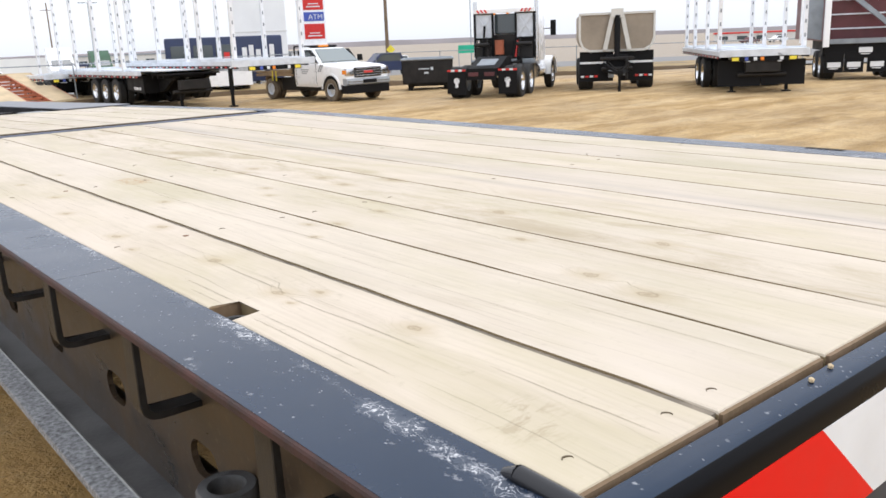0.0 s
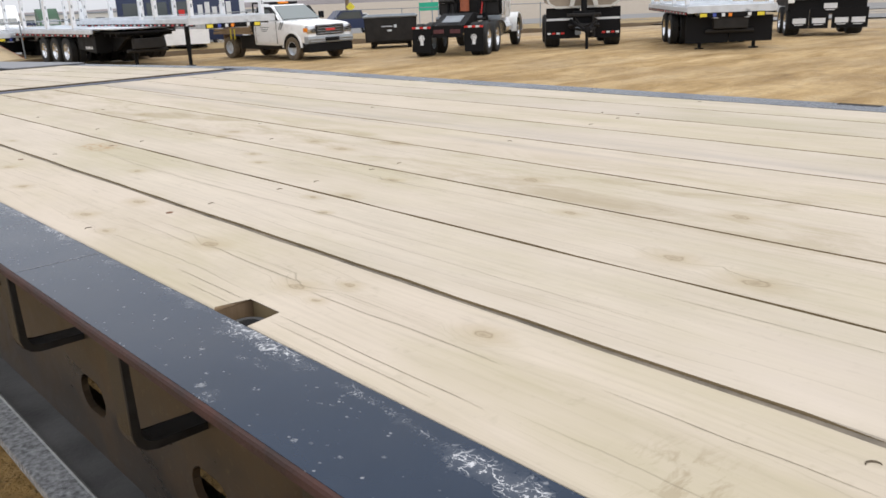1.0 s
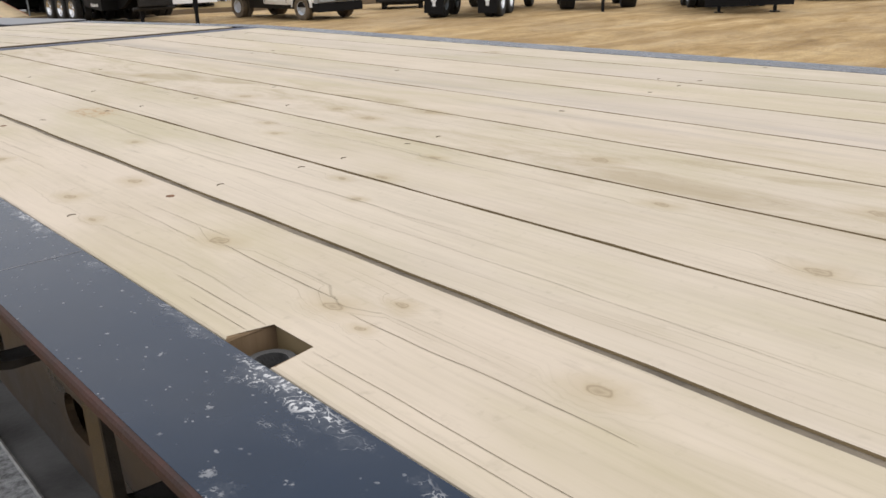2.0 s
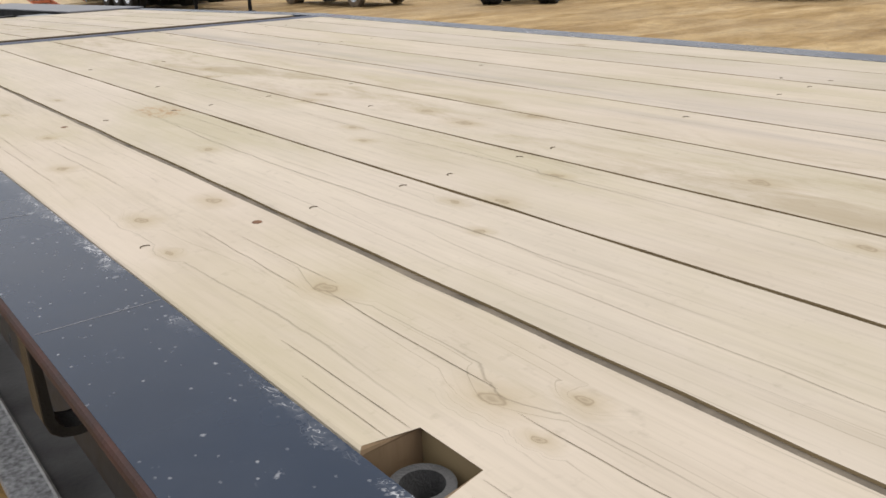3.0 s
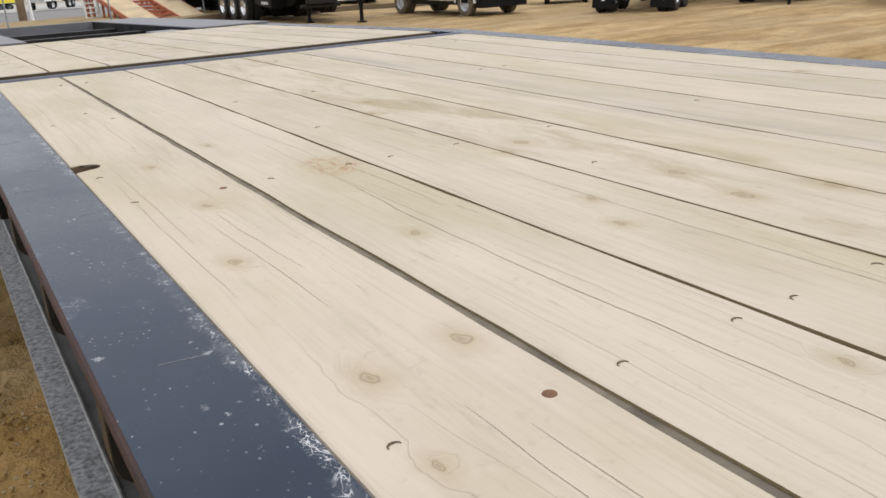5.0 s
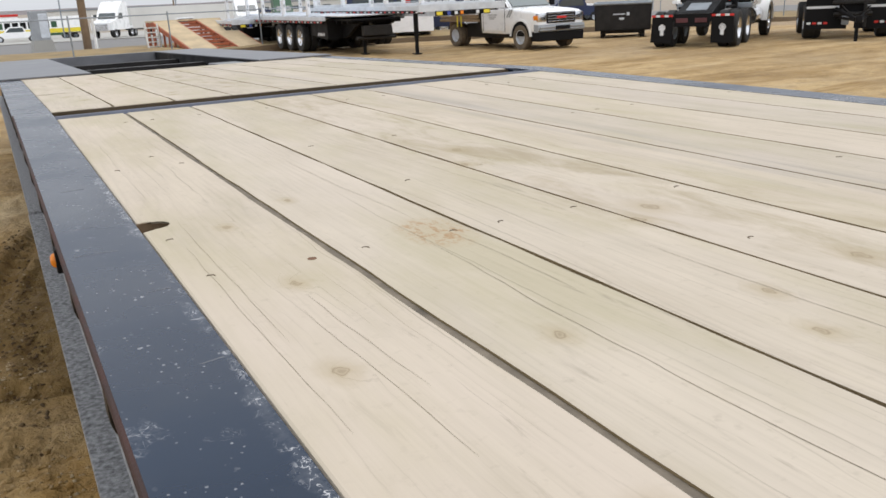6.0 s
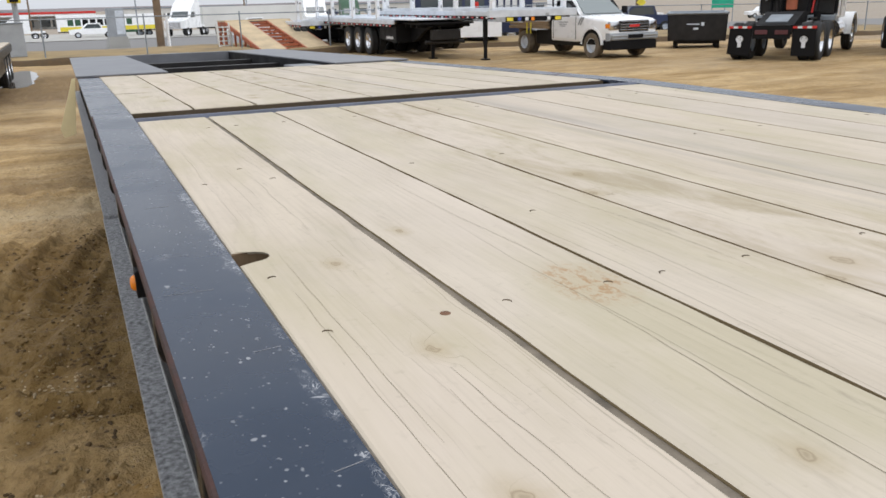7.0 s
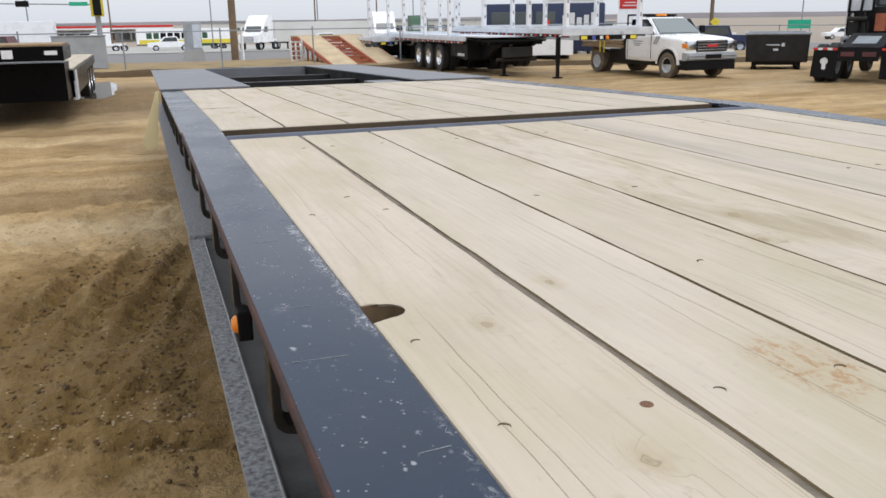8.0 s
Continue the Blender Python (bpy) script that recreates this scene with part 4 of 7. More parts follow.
# long drying checks that opened along the grain of the nearest boards
def drying_check(x, y0, y1, wander, width, seed):
    """A thin dark split that wanders along a board and tapers to nothing at both ends."""
    n = max(10, int((y1 - y0) / 0.02))
    va, vb = [], []
    bm = B()
    for k in range(n + 1):
        f = k / n
        y = y0 + (y1 - y0) * f
        c = x + wander * noise.noise(Vector((seed * 3.7, y * 2.2, 0.5))) + 0.22 * wander * noise.noise(Vector((seed * 1.3, y * 13.0, 7.5)))
        w = width * min(1.0, 6 * f, 6 * (1 - f)) * (0.55 + 0.6 * abs(noise.noise(Vector((seed, y * 9.0, 2.5))))) + 0.0001
        va.append(bm.verts.new((c - w, y, Z + 0.0004)))
        vb.append(bm.verts.new((c + w, y, Z + 0.0004)))
    for k in range(n):
        bm.faces.new((va[k], vb[k], vb[k + 1], va[k + 1]))
    part("drying_check", bm, "check_dark", deck)


for x, y0, y1, wander, width in ((-0.740, 0.90, 2.36, 0.020, 0.0009), (-0.460, 1.05, 2.18, 0.020, 0.0008), (-1.000, 0.84, 1.14, 0.016, 0.0011),
                                 (-1.008, 0.42, 0.80, 0.022, 0.0009), (-1.100, 0.84, 1.06, 0.004, 0.0008), (-1.122, 0.84, 0.98, 0.004, 0.0007),
                                 (-1.098, 0.36, 0.75, 0.008, 0.0007), (-1.118, 0.42, 0.74, 0.005, 0.0006), (-1.10, 1.85, 2.60, 0.012, 0.0004),
                                 (-1.078, 2.1, 2.74, 0.012, 0.0004), (-1.018, 1.17, 1.46, 0.016, 0.0005), (-0.98, 1.15, 1.40, 0.014, 0.0004),
                                 (-0.99, 1.9, 2.25, 0.018, 0.0004), (-1.02, 1.75, 2.2, 0.018, 0.0004), (-0.79, 0.35, 1.05, 0.012, 0.0004),
                                 (-0.70, 2.5, 3.3, 0.016, 0.0005), (-0.70, 0.03, 0.42, 0.012, 0.0004), (-0.98, 0.02, 0.30, 0.012, 0.0005),
                                 (-0.68, 2.05, 2.38, 0.012, 0.0006), (-0.43, 2.35, 3.1, 0.02, 0.0006)):
    drying_check(x, y0, y1, wander, width * 0.6, 1 + 31 * abs(x) + y0)

# stake pocket pipe in the square notch
bm = B()
lathe(bm, [(0.0185, -0.20), (0.0185, 0.0), (0.027, 0.0), (0.027, -0.20)], 28, 'Z')
pk = part("stake_pocket", bm, "ring_steel", deck, "grey steel pipe socket", True)
pk.matrix_basis = pose(-1.121, 0.796, Z - 0.018)
# black disc added down the pipe, standing for the shade inside
bm = B()
lathe(bm, [(0.0, -0.12), (0.022, -0.12)], 20, 'Z')
part("socket_floor", bm, "black", pk)

bm = B()
box(bm, -1.147, -1.085, 2.755, 2.845, Z - 0.036, Z - 0.030)
part("notch_plate", bm, "hole", deck, "dark steel under the round notch")

# cross groove at the hinge: round bar, dark slot
bm = B()
tube(bm, (-1.15, Y_CROSS + 0.055, Z - 0.030), (1.15, Y_CROSS + 0.055, Z - 0.030), 0.036, 16)
part("hinge_bar", bm, "hinge_paint", deck, "worn blue-grey round hinge bar", True)
# black sheet added low in the slot to stand for its shade
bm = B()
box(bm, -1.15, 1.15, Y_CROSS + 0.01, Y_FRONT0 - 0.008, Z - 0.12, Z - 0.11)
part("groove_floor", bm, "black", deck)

# tail rail with diagonal reflective stripes
bm = B()
prof = [(0.002, Z - 0.05), (-0.002, Z - 0.018), (-0.010, Z - 0.006), (-0.032, Z - 0.006), (-0.046, Z - 0.010), (-0.055, Z - 0.020), (-0.058, Z - 0.034), (-0.058, Z - 0.27), (0.002, Z - 0.27)]
prism(bm, prof, -1.285, 1.285, 'X')
tail = part("tail_rail", bm, "tail", deck, "rounded navy tail rail", True)
bm = B()
prism(bm, [(-0.047, Z - 0.0085), (-0.0495, Z - 0.0098), (-0.0565, Z - 0.0195), (-0.0595, Z - 0.034), (-0.0595, Z - 0.0455), (-0.050, Z - 0.0455), (-0.047, Z - 0.020)], -1.284, 1.284, 'X')
part("tail_edge", bm, "edge_black", tail, "black rounded edge", True)
for k in range(8):
    bm = B()
    xa = -1.42 + 0.33 * k
    lo, hi = max(xa, -1.27), min(xa + 0.33, 1.1)
    prism(bm, [(lo, Z - 0.046), (hi, Z - 0.046), (hi + 0.17, Z - 0.198), (lo + 0.17, Z - 0.198)], -0.0600, -0.0584, 'Y')
    part("reflective_stripe", bm, "red_tape" if k % 2 else "tape_white", tail, "red reflective stripe" if k % 2 else "white reflective stripe")
bm = B()
tube(bm, (-1.168, 0.080, Z - 0.001), (-1.166, 0.060, Z + 0.003), 0.006, 10, 0.012)
tube(bm, (-1.166, 0.060, Z + 0.003), (-1.160, -0.045, Z - 0.004), 0.012, 10)
part("corner_bead", bm, "black_gloss", deck, "glossy black corner weld", True)
for x, y in ((-0.72, -0.022), (-0.66, -0.018), (-0.28, -0.02), (-0.4, -0.03)):
    bm = B()
    bmesh.ops.create_icosphere(bm, subdivisions=1, radius=0.0045)
    st = part("gravel_bit", bm, "ply", tail)
    st.matrix_basis = pose(x, y, Z - 0.003)

# beavertail beyond the hinge, sloping gently down to its ramps
SLOPE = 1.35
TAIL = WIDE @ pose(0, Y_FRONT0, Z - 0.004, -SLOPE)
T_PLATE, T_END = 3.08, 8.1
tail_deck = thing("beavertail", "sloping trailer tail of pale boards and grey steel ramp plates", "trailer", TAIL)
Z_KEEP, Z = Z, 0.0
for k in range(9):
    bm = board(JOINTS[k], JOINTS[k + 1], rng.uniform(-0.004, 0.006), T_PLATE + 0.03, [(1.15, 0.010, 0.15, False)] if k == 0 else [], 0.008)
    sawn_sides(part("board", bm, "deck_wood", tail_deck))
# timber wall of the groove, darkened in colour for the shade of the recess
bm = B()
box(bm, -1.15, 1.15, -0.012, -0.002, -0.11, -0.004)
part("groove_wall", bm, "groove_shade_wood", tail_deck, "dark brown timber edge of the groove, recess shade in its colour")
for sx in (-1, 1):
    bm = B()
    box(bm, *sorted((sx * XI, sx * XO)), -0.06, T_PLATE + 0.01, -0.010, 0.0015, 0.0008)
    part("side_rail", bm, "tail", tail_deck)
    bm = B()
    box(bm, *sorted((sx * 1.165, sx * 1.178)), -0.06, T_END, -0.40, -0.010)
    part("web", bm, "web_steel", tail_deck)
    bm = B()
    box(bm, *sorted((sx * 1.08, sx * 1.305)), -0.06, T_END, -0.42, -0.40, 0.003)
    part("bottom_flange", bm, "flange_grey", tail_deck)
    bm = B()
    box(bm, *sorted((sx * 0.66, sx * 1.305)), T_PLATE - 0.02, T_END, 0.004, 0.016, 0.003)
    part("ramp_plate", bm, "plate_grey", tail_deck, "scuffed grey steel ramp plate")
    bm = B()
    box(bm, *sorted((sx * 0.665, sx * 0.69)), T_PLATE + 0.03, T_END, -0.30, 0.003)
    part("well_side", bm, "black", tail_deck)
for y in (0.35, 0.95, 1.55, 2.15, 2.75):
    bm = B()
    box(bm, -1.165, 1.165, y - 0.04, y + 0.04, -0.14, -0.045)
    part("cross_member", bm, "frame_steel", tail_deck)
bm = B()
box(bm, -0.665, 0.665, T_END - 0.12, T_END, -0.12, 0.014, 0.004)
part("end_beam", bm, "plate_grey", tail_deck)
bm = B()
box(bm, -0.665, 0.665, T_PLATE + 0.035, T_PLATE + 0.10, -0.12, -0.006, 0.004)
part("well_beam", bm, "rust_edge", tail_deck, "reddish steel sill of the well")
for y in (T_PLATE + 0.9, T_PLATE + 2.0, T_PLATE + 3.4):
    bm = B()
    box(bm, -0.665, 0.665, y, y + 0.14, -0.16, -0.05, 0.004)
    part("well_member", bm, "frame_steel", tail_deck)
# black sheet added beneath the open well, shade put into its colour
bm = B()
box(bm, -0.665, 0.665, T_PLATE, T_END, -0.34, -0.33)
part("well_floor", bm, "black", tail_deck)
bm = B()
box(bm, 0.38, 0.62, T_PLATE + 0.11, T_PLATE + 0.62, -0.03, -0.008, 0.004)
part("latch_plate", bm, "plate_grey", tail_deck)
for y in (0.12, 0.6, 1.05, 1.5, 1.95, 2.4, 2.85, 3.3, 3.75):
    piece("tie_down_bracket", br, tail_deck, pose(-1.178, y, 0.0))
for y in (4.6, 5.9):
    for x in (-0.98, 0.98):
        bm = B()
        lathe(bm, [(0.24, -0.14), (0.40, -0.14), (0.43, -0.10), (0.43, 0.10), (0.40, 0.14), (0.24, 0.14), (0.24, -0.14)], 28, 'X')
        w = part("wheel", bm, "tyre", tail_deck, "", True)
        w.matrix_basis = pose(x * 0.55, y, -0.58)
for y in (4.6, 5.9):
    bm = B()
    tube(bm, (-0.5, y, -0.58), (0.5, y, -0.58), 0.06, 10)
    box(bm, -0.45, -0.35, y - 0.05, y + 0.05, -0.6, -0.3)
    box(bm, 0.35, 0.45, y - 0.05, y + 0.05, -0.6, -0.3)
    part("axle", bm, "black", tail_deck)
bm = B()
prism(bm, [(-1.312, 0.0), (-1.335, 0.0), (-1.46, -0.36), (-1.44, -0.42), (-1.36, -0.40)], 3.05, 3.07, 'Y')
part("side_flap", bm, "cream_board", tail_deck, "cream-yellow hanging flap")
Z = Z_KEEP

# hairline scribe and drag scratches across the near rail
for x0, x1, y, turn in ((-1.287, -1.153, 1.246, 0), (-1.262, -1.215, 2.86, 3), (-1.275, -1.205, 2.66, -2), (-1.20, -1.165, 2.40, 5), (-1.23, -1.18, 1.72, -8), (-1.19, -1.16, 2.1, 12), (-1.25, -1.20, 3.25, 4)):
    bm = B()
    box(bm, -(x1 - x0) / 2, (x1 - x0) / 2, -0.0005, 0.0005, 0, 0.0006)
    sc = part("scratch", bm, "scratch", deck)
    sc.matrix_basis = pose((x0 + x1) / 2, y, Z + 0.0008, 0, 0, turn)

# slot in the far rail and side marker lamp
bm = B()
box(bm, 1.262, 1.29, 0.86, 1.0, Z + 0.0012, Z + 0.0025)
part("rail_slot", bm, "hole", deck)
bm = B()
box(bm, -1.288, -1.26, 3.255, 3.30, Z - 0.195, Z - 0.135, 0.004)
lamp_box = part("marker_bracket", bm, "black", deck)
bm = B()
lathe(bm, [(0.0, -0.011), (0.010, -0.010), (0.016, -0.006), (0.018, 0.0)], 18, 'X')
mk = part("marker_lens", bm, "amber", lamp_box, "amber side marker lens", True)
mk.matrix_basis = pose(-1.288, 3.277, Z - 0.165)

# stand under the near end, hidden below the deck
for x in (-0.7, 0.7):
    bm = B()
    box(bm, x - 0.08, x + 0.08, 1.0, 1.2, 0.50, Z - 0.3)
    part("support_leg", bm, "black", deck)

# ---- parked vehicles in the yard ----
G0 = 0.05


def stand(x, y, deg):
    """Pose of a thing on the yard whose front looks along local +y, turned deg anticlockwise from +y."""
    return pose(x, y, ground_base(x, y), 0, 0, deg)


WHEELS = {}


def wheel(parent, x, y, r=0.5, w=0.26, tyre="tyre", rim="chrome", out=1, dish=0.05):
    """A tyre with its rim; out is the side the rim faces."""
    key = (r, w, tyre, rim, dish)
    if key not in WHEELS:
        bm = B()
        h = w / 2
        lathe(bm, [(r * 0.56, -h * 0.9), (r * 0.72, -h), (r * 0.93, -h * 0.96), (r, -h * 0.72), (r, -h * 0.3), (r - 0.012, -h * 0.28), (r - 0.012, -h * 0.2), (r, -h * 0.18), (r, h * 0.18), (r - 0.012, h * 0.2), (r - 0.012, h * 0.28), (r, h * 0.3), (r, h * 0.72), (r * 0.93, h * 0.96), (r * 0.72, h), (r * 0.56, h * 0.9), (r * 0.56, -h * 0.9)], 36)
        t = finish(bm, "wheel", tyre, True)
        bm = B()
        lathe(bm, [(0.0005, h * 0.55), (r * 0.12, h * 0.55), (r * 0.2, h * 0.35), (r * 0.24, h * 0.9 - dish), (r * 0.40, h * 0.75 - dish), (r * 0.48, h * 0.5 - dish), (r * 0.54, h * 0.88), (r * 0.57, h * 0.92), (r * 0.57, -h * 0.9)], 36)
        for k in range(8):
            a = math.pi * k / 4
            c, s = r * 0.32 * math.cos(a), r * 0.32 * math.sin(a)
            tube(bm, (h * 0.6 - dish, c, s), (h * 0.98 - dish, c, s), r * 0.035, 6)
        m = finish(bm, "rim", rim, True)
        WHEELS[key] = (t, m)
    t, m = WHEELS[key]
    ob = piece("wheel", t, parent, pose(x, y, r, 0, 0, 0 if out > 0 else 180))
    piece("rim", m, ob)
    return ob


def pickup(x, y, deg):
    """White single-cab work pickup with a timber flatbed."""
    p = thing("pickup_truck", "white single-cab pickup with timber flatbed, muddy tyres and amber light bar", "truck", stand(x, y, deg))
    # lower body: rounded cross sections from the nose back, y forward
    def section(y, w, zb, zt, r, crown):
        half = []
        for k in range(6):
            t = math.pi / 2 * k / 5
            half.append((w - r + r * math.cos(t), zt - r + r * math.sin(t)))
        half = [(w - 0.03, zb), (w, zb + 0.06), (w + 0.012, 0.5 * (zb + zt))] + half + [(0.45 * w, zt + crown)]
        return [(x, y, z) for x, z in half] + [(-x, y, z) for x, z in half[::-1]]
    bm = B()
    secs = [section(*q) for q in ((2.37, 0.84, 0.80, 1.14, 0.06, 0.005), (2.34, 0.93, 0.66, 1.19, 0.08, 0.01), (2.22, 0.965, 0.60, 1.235, 0.10, 0.02), (1.9, 0.975, 0.58, 1.275, 0.11, 0.03), (1.4, 0.975, 0.56, 1.31, 0.11, 0.03), (0.86, 0.975, 0.52, 1.345, 0.09, 0.02), (0.6, 0.975, 0.50, 1.35, 0.06, 0.0), (-0.72, 0.975, 0.52, 1.35, 0.05, 0.0))]
    rings = [[bm.verts.new(v) for v in q] for q in secs]
    for a, b in zip(rings, rings[1:]):
        for k in range(len(a)):
            bm.faces.new((a[k], a[(k + 1) % len(a)], b[(k + 1) % len(a)], b[k]))
    bm.faces.new(rings[0])
    bm.faces.new(rings[-1][::-1])
    part("body", bm, "white", p, "glossy white body", True)
    for sx in (-1, 1):
        bm = B()
        pts = [(1.50 + 0.50 * math.cos(math.pi * k / 12), 0.44 + 0.50 * math.sin(math.pi * k / 12)) for k in range(13)]
        prism(bm, pts, *sorted((sx * 0.90, sx * 0.9925)), 'X')
        part("wheel_arch", bm, "black", p, "black wheel arch")
        for yy in (0.64, -0.62):
            bm = B()
            bar(bm, (sx * 0.985, yy, 0.58), (sx * 0.985, yy, 1.33), 0.012, 0.012)
            part("door_gap", bm, "black", p)
    # greenhouse
    def frustum(y0, y1, yt0, yt1, z0, z1, wb, wt):
        b = B()
        lo = [b.verts.new(v) for v in ((-wb, y0, z0), (wb, y0, z0), (wb, y1, z0), (-wb, y1, z0))]
        hi = [b.verts.new(v) for v in ((-wt, yt0, z1), (wt, yt0, z1), (wt, yt1, z1), (-wt, yt1, z1))]
        b.faces.new(lo[::-1])
        b.faces.new(hi)
        for k in range(4):
            b.faces.new((lo[k], lo[(k + 1) % 4], hi[(k + 1) % 4], hi[k]))
        return b
    bm = frustum(-0.70, 0.86, -0.62, 0.12, 1.33, 1.90, 0.92, 0.76)
    bmesh.ops.bevel(bm, geom=list(bm.edges), offset=0.05, segments=2, affect='EDGES')
    part("cab", bm, "white", p, "", True)
    bm = B()
    a = [(-0.80, 0.835, 1.40), (0.80, 0.835, 1.40), (0.66, 0.205, 1.85), (-0.66, 0.205, 1.85)]
    off = Vector((0, 0.02, 0.014))
    vs = [bm.verts.new(Vector(v) + off) for v in a]
    vb = [bm.verts.new(Vector(v) - off) for v in a]
    bm.faces.new(vs)
    bm.faces.new(vb[::-1])
    for k in range(4):
        bm.faces.new((vs[k], vb[k], vb[(k + 1) % 4], vs[(k + 1) % 4]))
    part("windscreen", bm, "pale_glass", p, "windscreen with the pale sky reflection put into its tint")
    for sx in (-1, 1):
        bm = B()
        q = [(0.925, -0.50, 1.38), (0.925, 0.62, 1.38), (0.80, 0.16, 1.82), (0.80, -0.48, 1.82)]
        f = [bm.verts.new((sx * (v[0] + 0.006), v[1], v[2])) for v in q]
        g = [bm.verts.new((sx * (v[0] - 0.02), v[1], v[2])) for v in q]
        bm.faces.new(f)
        bm.faces.new(g[::-1])
        for k in range(4):
            bm.faces.new((f[k], g[k], g[(k + 1) % 4], f[(k + 1) % 4]))
        part("side_window", bm, "glass", p)
        bm = B()
        box(bm, *sorted((sx * 0.985, sx * 0.991)), -0.60, 0.62, 0.62, 1.26)
        door = part("door", bm, "white", p)
        bm = B()
        box(bm, *sorted((sx * 0.990, sx * 1.01)), -0.52, -0.32, 1.20, 1.235, 0.006)
        part("handle", bm, "black", door)
        bm = B()
        for k, z in enumerate((1.12, 1.05, 0.99)):
            box(bm, *sorted((sx * 0.9925, sx * 0.9945)), -0.30 + 0.04 * k, 0.22 - 0.08 * k, z, z + 0.03)
        part("door_lettering", bm, "grey_paint", door, "small grey lettering")
        bm = B()
        box(bm, *sorted((sx * 1.02, sx * 1.22)), 0.52, 0.62, 1.38, 1.62, 0.03)
        bar(bm, (sx * 0.94, 0.58, 1.42), (sx * 1.06, 0.58, 1.46), 0.04, 0.05)
        part("mirror", bm, "black", p, "", True)
        bm = B()
        box(bm, *sorted((sx * 0.61, sx * 0.955)), 2.22, 2.395, 0.90, 1.17, 0.03)
        part("headlight", bm, "chrome", p, "clear silver headlight", True)
        bm = B()
        box(bm, *sorted((sx * 0.925, sx * 0.985)), 2.16, 2.36, 0.96, 1.10, 0.02)
        part("indicator", bm, "amber", p)
        bm = B()
        for k in range(2):
            prism(bm, [(0.74 + 0.11 * k, 1.05), (0.80 + 0.11 * k, 1.05), (0.98 + 0.11 * k, 1.31), (0.92 + 0.11 * k, 1.31)], *sorted((sx * 0.978, sx * 0.992)), 'X')
        part("fender_stripe", bm, "grey_paint", p, "dark slanted fender stripes")
        bm = B()
        arc = [(1.50 + r * math.cos(math.pi * k / 14), 0.44 + r * math.sin(math.pi * k / 14)) for r, ks in ((0.56, range(15)), (0.49, range(14, -1, -1))) for k in ks]
        prism(bm, arc, *sorted((sx * 0.95, sx * 1.01)), 'X')
        part("wheel_lip", bm, "white", p, "flared wheel lip", True)
        bm = B()
        prism(bm, [(0.70, 1.36), (0.17, 1.84), (-0.50, 1.84), (-0.54, 1.36), (-0.50, 1.385), (-0.47, 1.815), (0.15, 1.815), (0.61, 1.385)], *sorted((sx * 0.80, sx * 0.935)), 'X')
        part("window_trim", bm, "black", p)
    bm = B()
    box(bm, -0.60, 0.60, 2.33, 2.405, 0.84, 1.19, 0.03)
    gr = part("grille", bm, "black", p, "chrome-barred black grille")
    for z in (0.90, 0.985, 1.07, 1.155):
        bm = B()
        box(bm, -0.56, 0.56, 2.385, 2.415, z - 0.017, z + 0.017, 0.006)
        part("grille_bar", bm, "chrome", gr)
    bm = B()
    box(bm, -0.2, 0.2, 2.41, 2.425, 0.985, 1.06, 0.01)
    part("badge", bm, "red", gr, "red badge")
    bm = B()
    prism(bm, [(2.20, 0.56), (2.44, 0.58), (2.49, 0.66), (2.47, 0.80), (2.20, 0.82)], -0.985, 0.985, 'X')
    bmesh.ops.bevel(bm, geom=[e for e in bm.edges if abs(e.verts[0].co.x) > 0.9 and abs(e.verts[1].co.x) > 0.9 and min(v.co.y for v in e.verts) > 2.3], offset=0.06, segments=2, affect='EDGES')
    bp = part("bumper", bm, "grey_paint", p, "silver front bumper", True)
    bm = B()
    box(bm, -0.30, 0.30, 2.475, 2.505, 0.64, 0.76, 0.005)
    part("number_plate", bm, "black", bp)
    bm = B()
    box(bm, -0.95, 0.95, 2.0, 2.42, 0.28, 0.57, 0.03)
    part("air_dam", bm, "black", p)
    bm = B()
    box(bm, -0.5, 0.5, -0.32, -0.12, 1.90, 1.93)
    box(bm, -0.62, 0.62, -0.26, -0.14, 1.93, 2.0, 0.02)
    part("light_bar", bm, "black", p)
    bm = B()
    box(bm, -0.2, 0.25, -0.28, -0.12, 1.935, 2.01, 0.02)
    part("beacon", bm, "amber", p, "amber beacon")
    # headache rack
    bm = B()
    for sx in (-0.85, 0.85):
        tube(bm, (sx, -0.85, 1.05), (sx, -0.85, 1.98), 0.03, 8)
    tube(bm, (-0.85, -0.85, 1.98), (0.85, -0.85, 1.98), 0.03, 8)
    tube(bm, (-0.85, -0.85, 1.55), (0.85, -0.85, 1.55), 0.03, 8)
    part("rack", bm, "black", p, "", True)
    # flatbed
    bm = B()
    box(bm, -1.05, 1.05, -3.35, -0.80, 0.90, 0.99, 0.01)
    bed = part("flatbed", bm, "old_wood", p, "muddy brown timber flatbed")
    for sx in (-1, 1):
        for z in (1.02, 1.14):
            bm = B()
            box(bm, *sorted((sx * 1.0, sx * 1.05)), -3.3, -0.85, z, z + 0.09, 0.005)
            part("sideboard", bm, "old_wood", bed)
        for yy in (-1.9, -2.15):
            bm = B()
            box(bm, *sorted((sx * 1.05, sx * 1.065)), yy - 0.03, yy + 0.03, 0.72, 1.1)
            part("ratchet_strap", bm, "yellow", bed)
    for k, (x0, z0) in enumerate(((-0.9, 0.995), (-0.5, 0.995), (-0.1, 0.995), (0.3, 0.995), (0.62, 0.995), (-0.7, 1.08), (-0.2, 1.08), (0.25, 1.08))):
        bm = B()
        box(bm, x0, x0 + 0.28, -3.2 + 0.07 * (k % 3), -0.95 - 0.05 * (k % 2), z0, z0 + 0.08, 0.006)
        part("bed_plank", bm, "old_wood", bed)
    bm = B()
    box(bm, -0.40, 0.40, -3.3, 2.1, 0.45, 0.62)
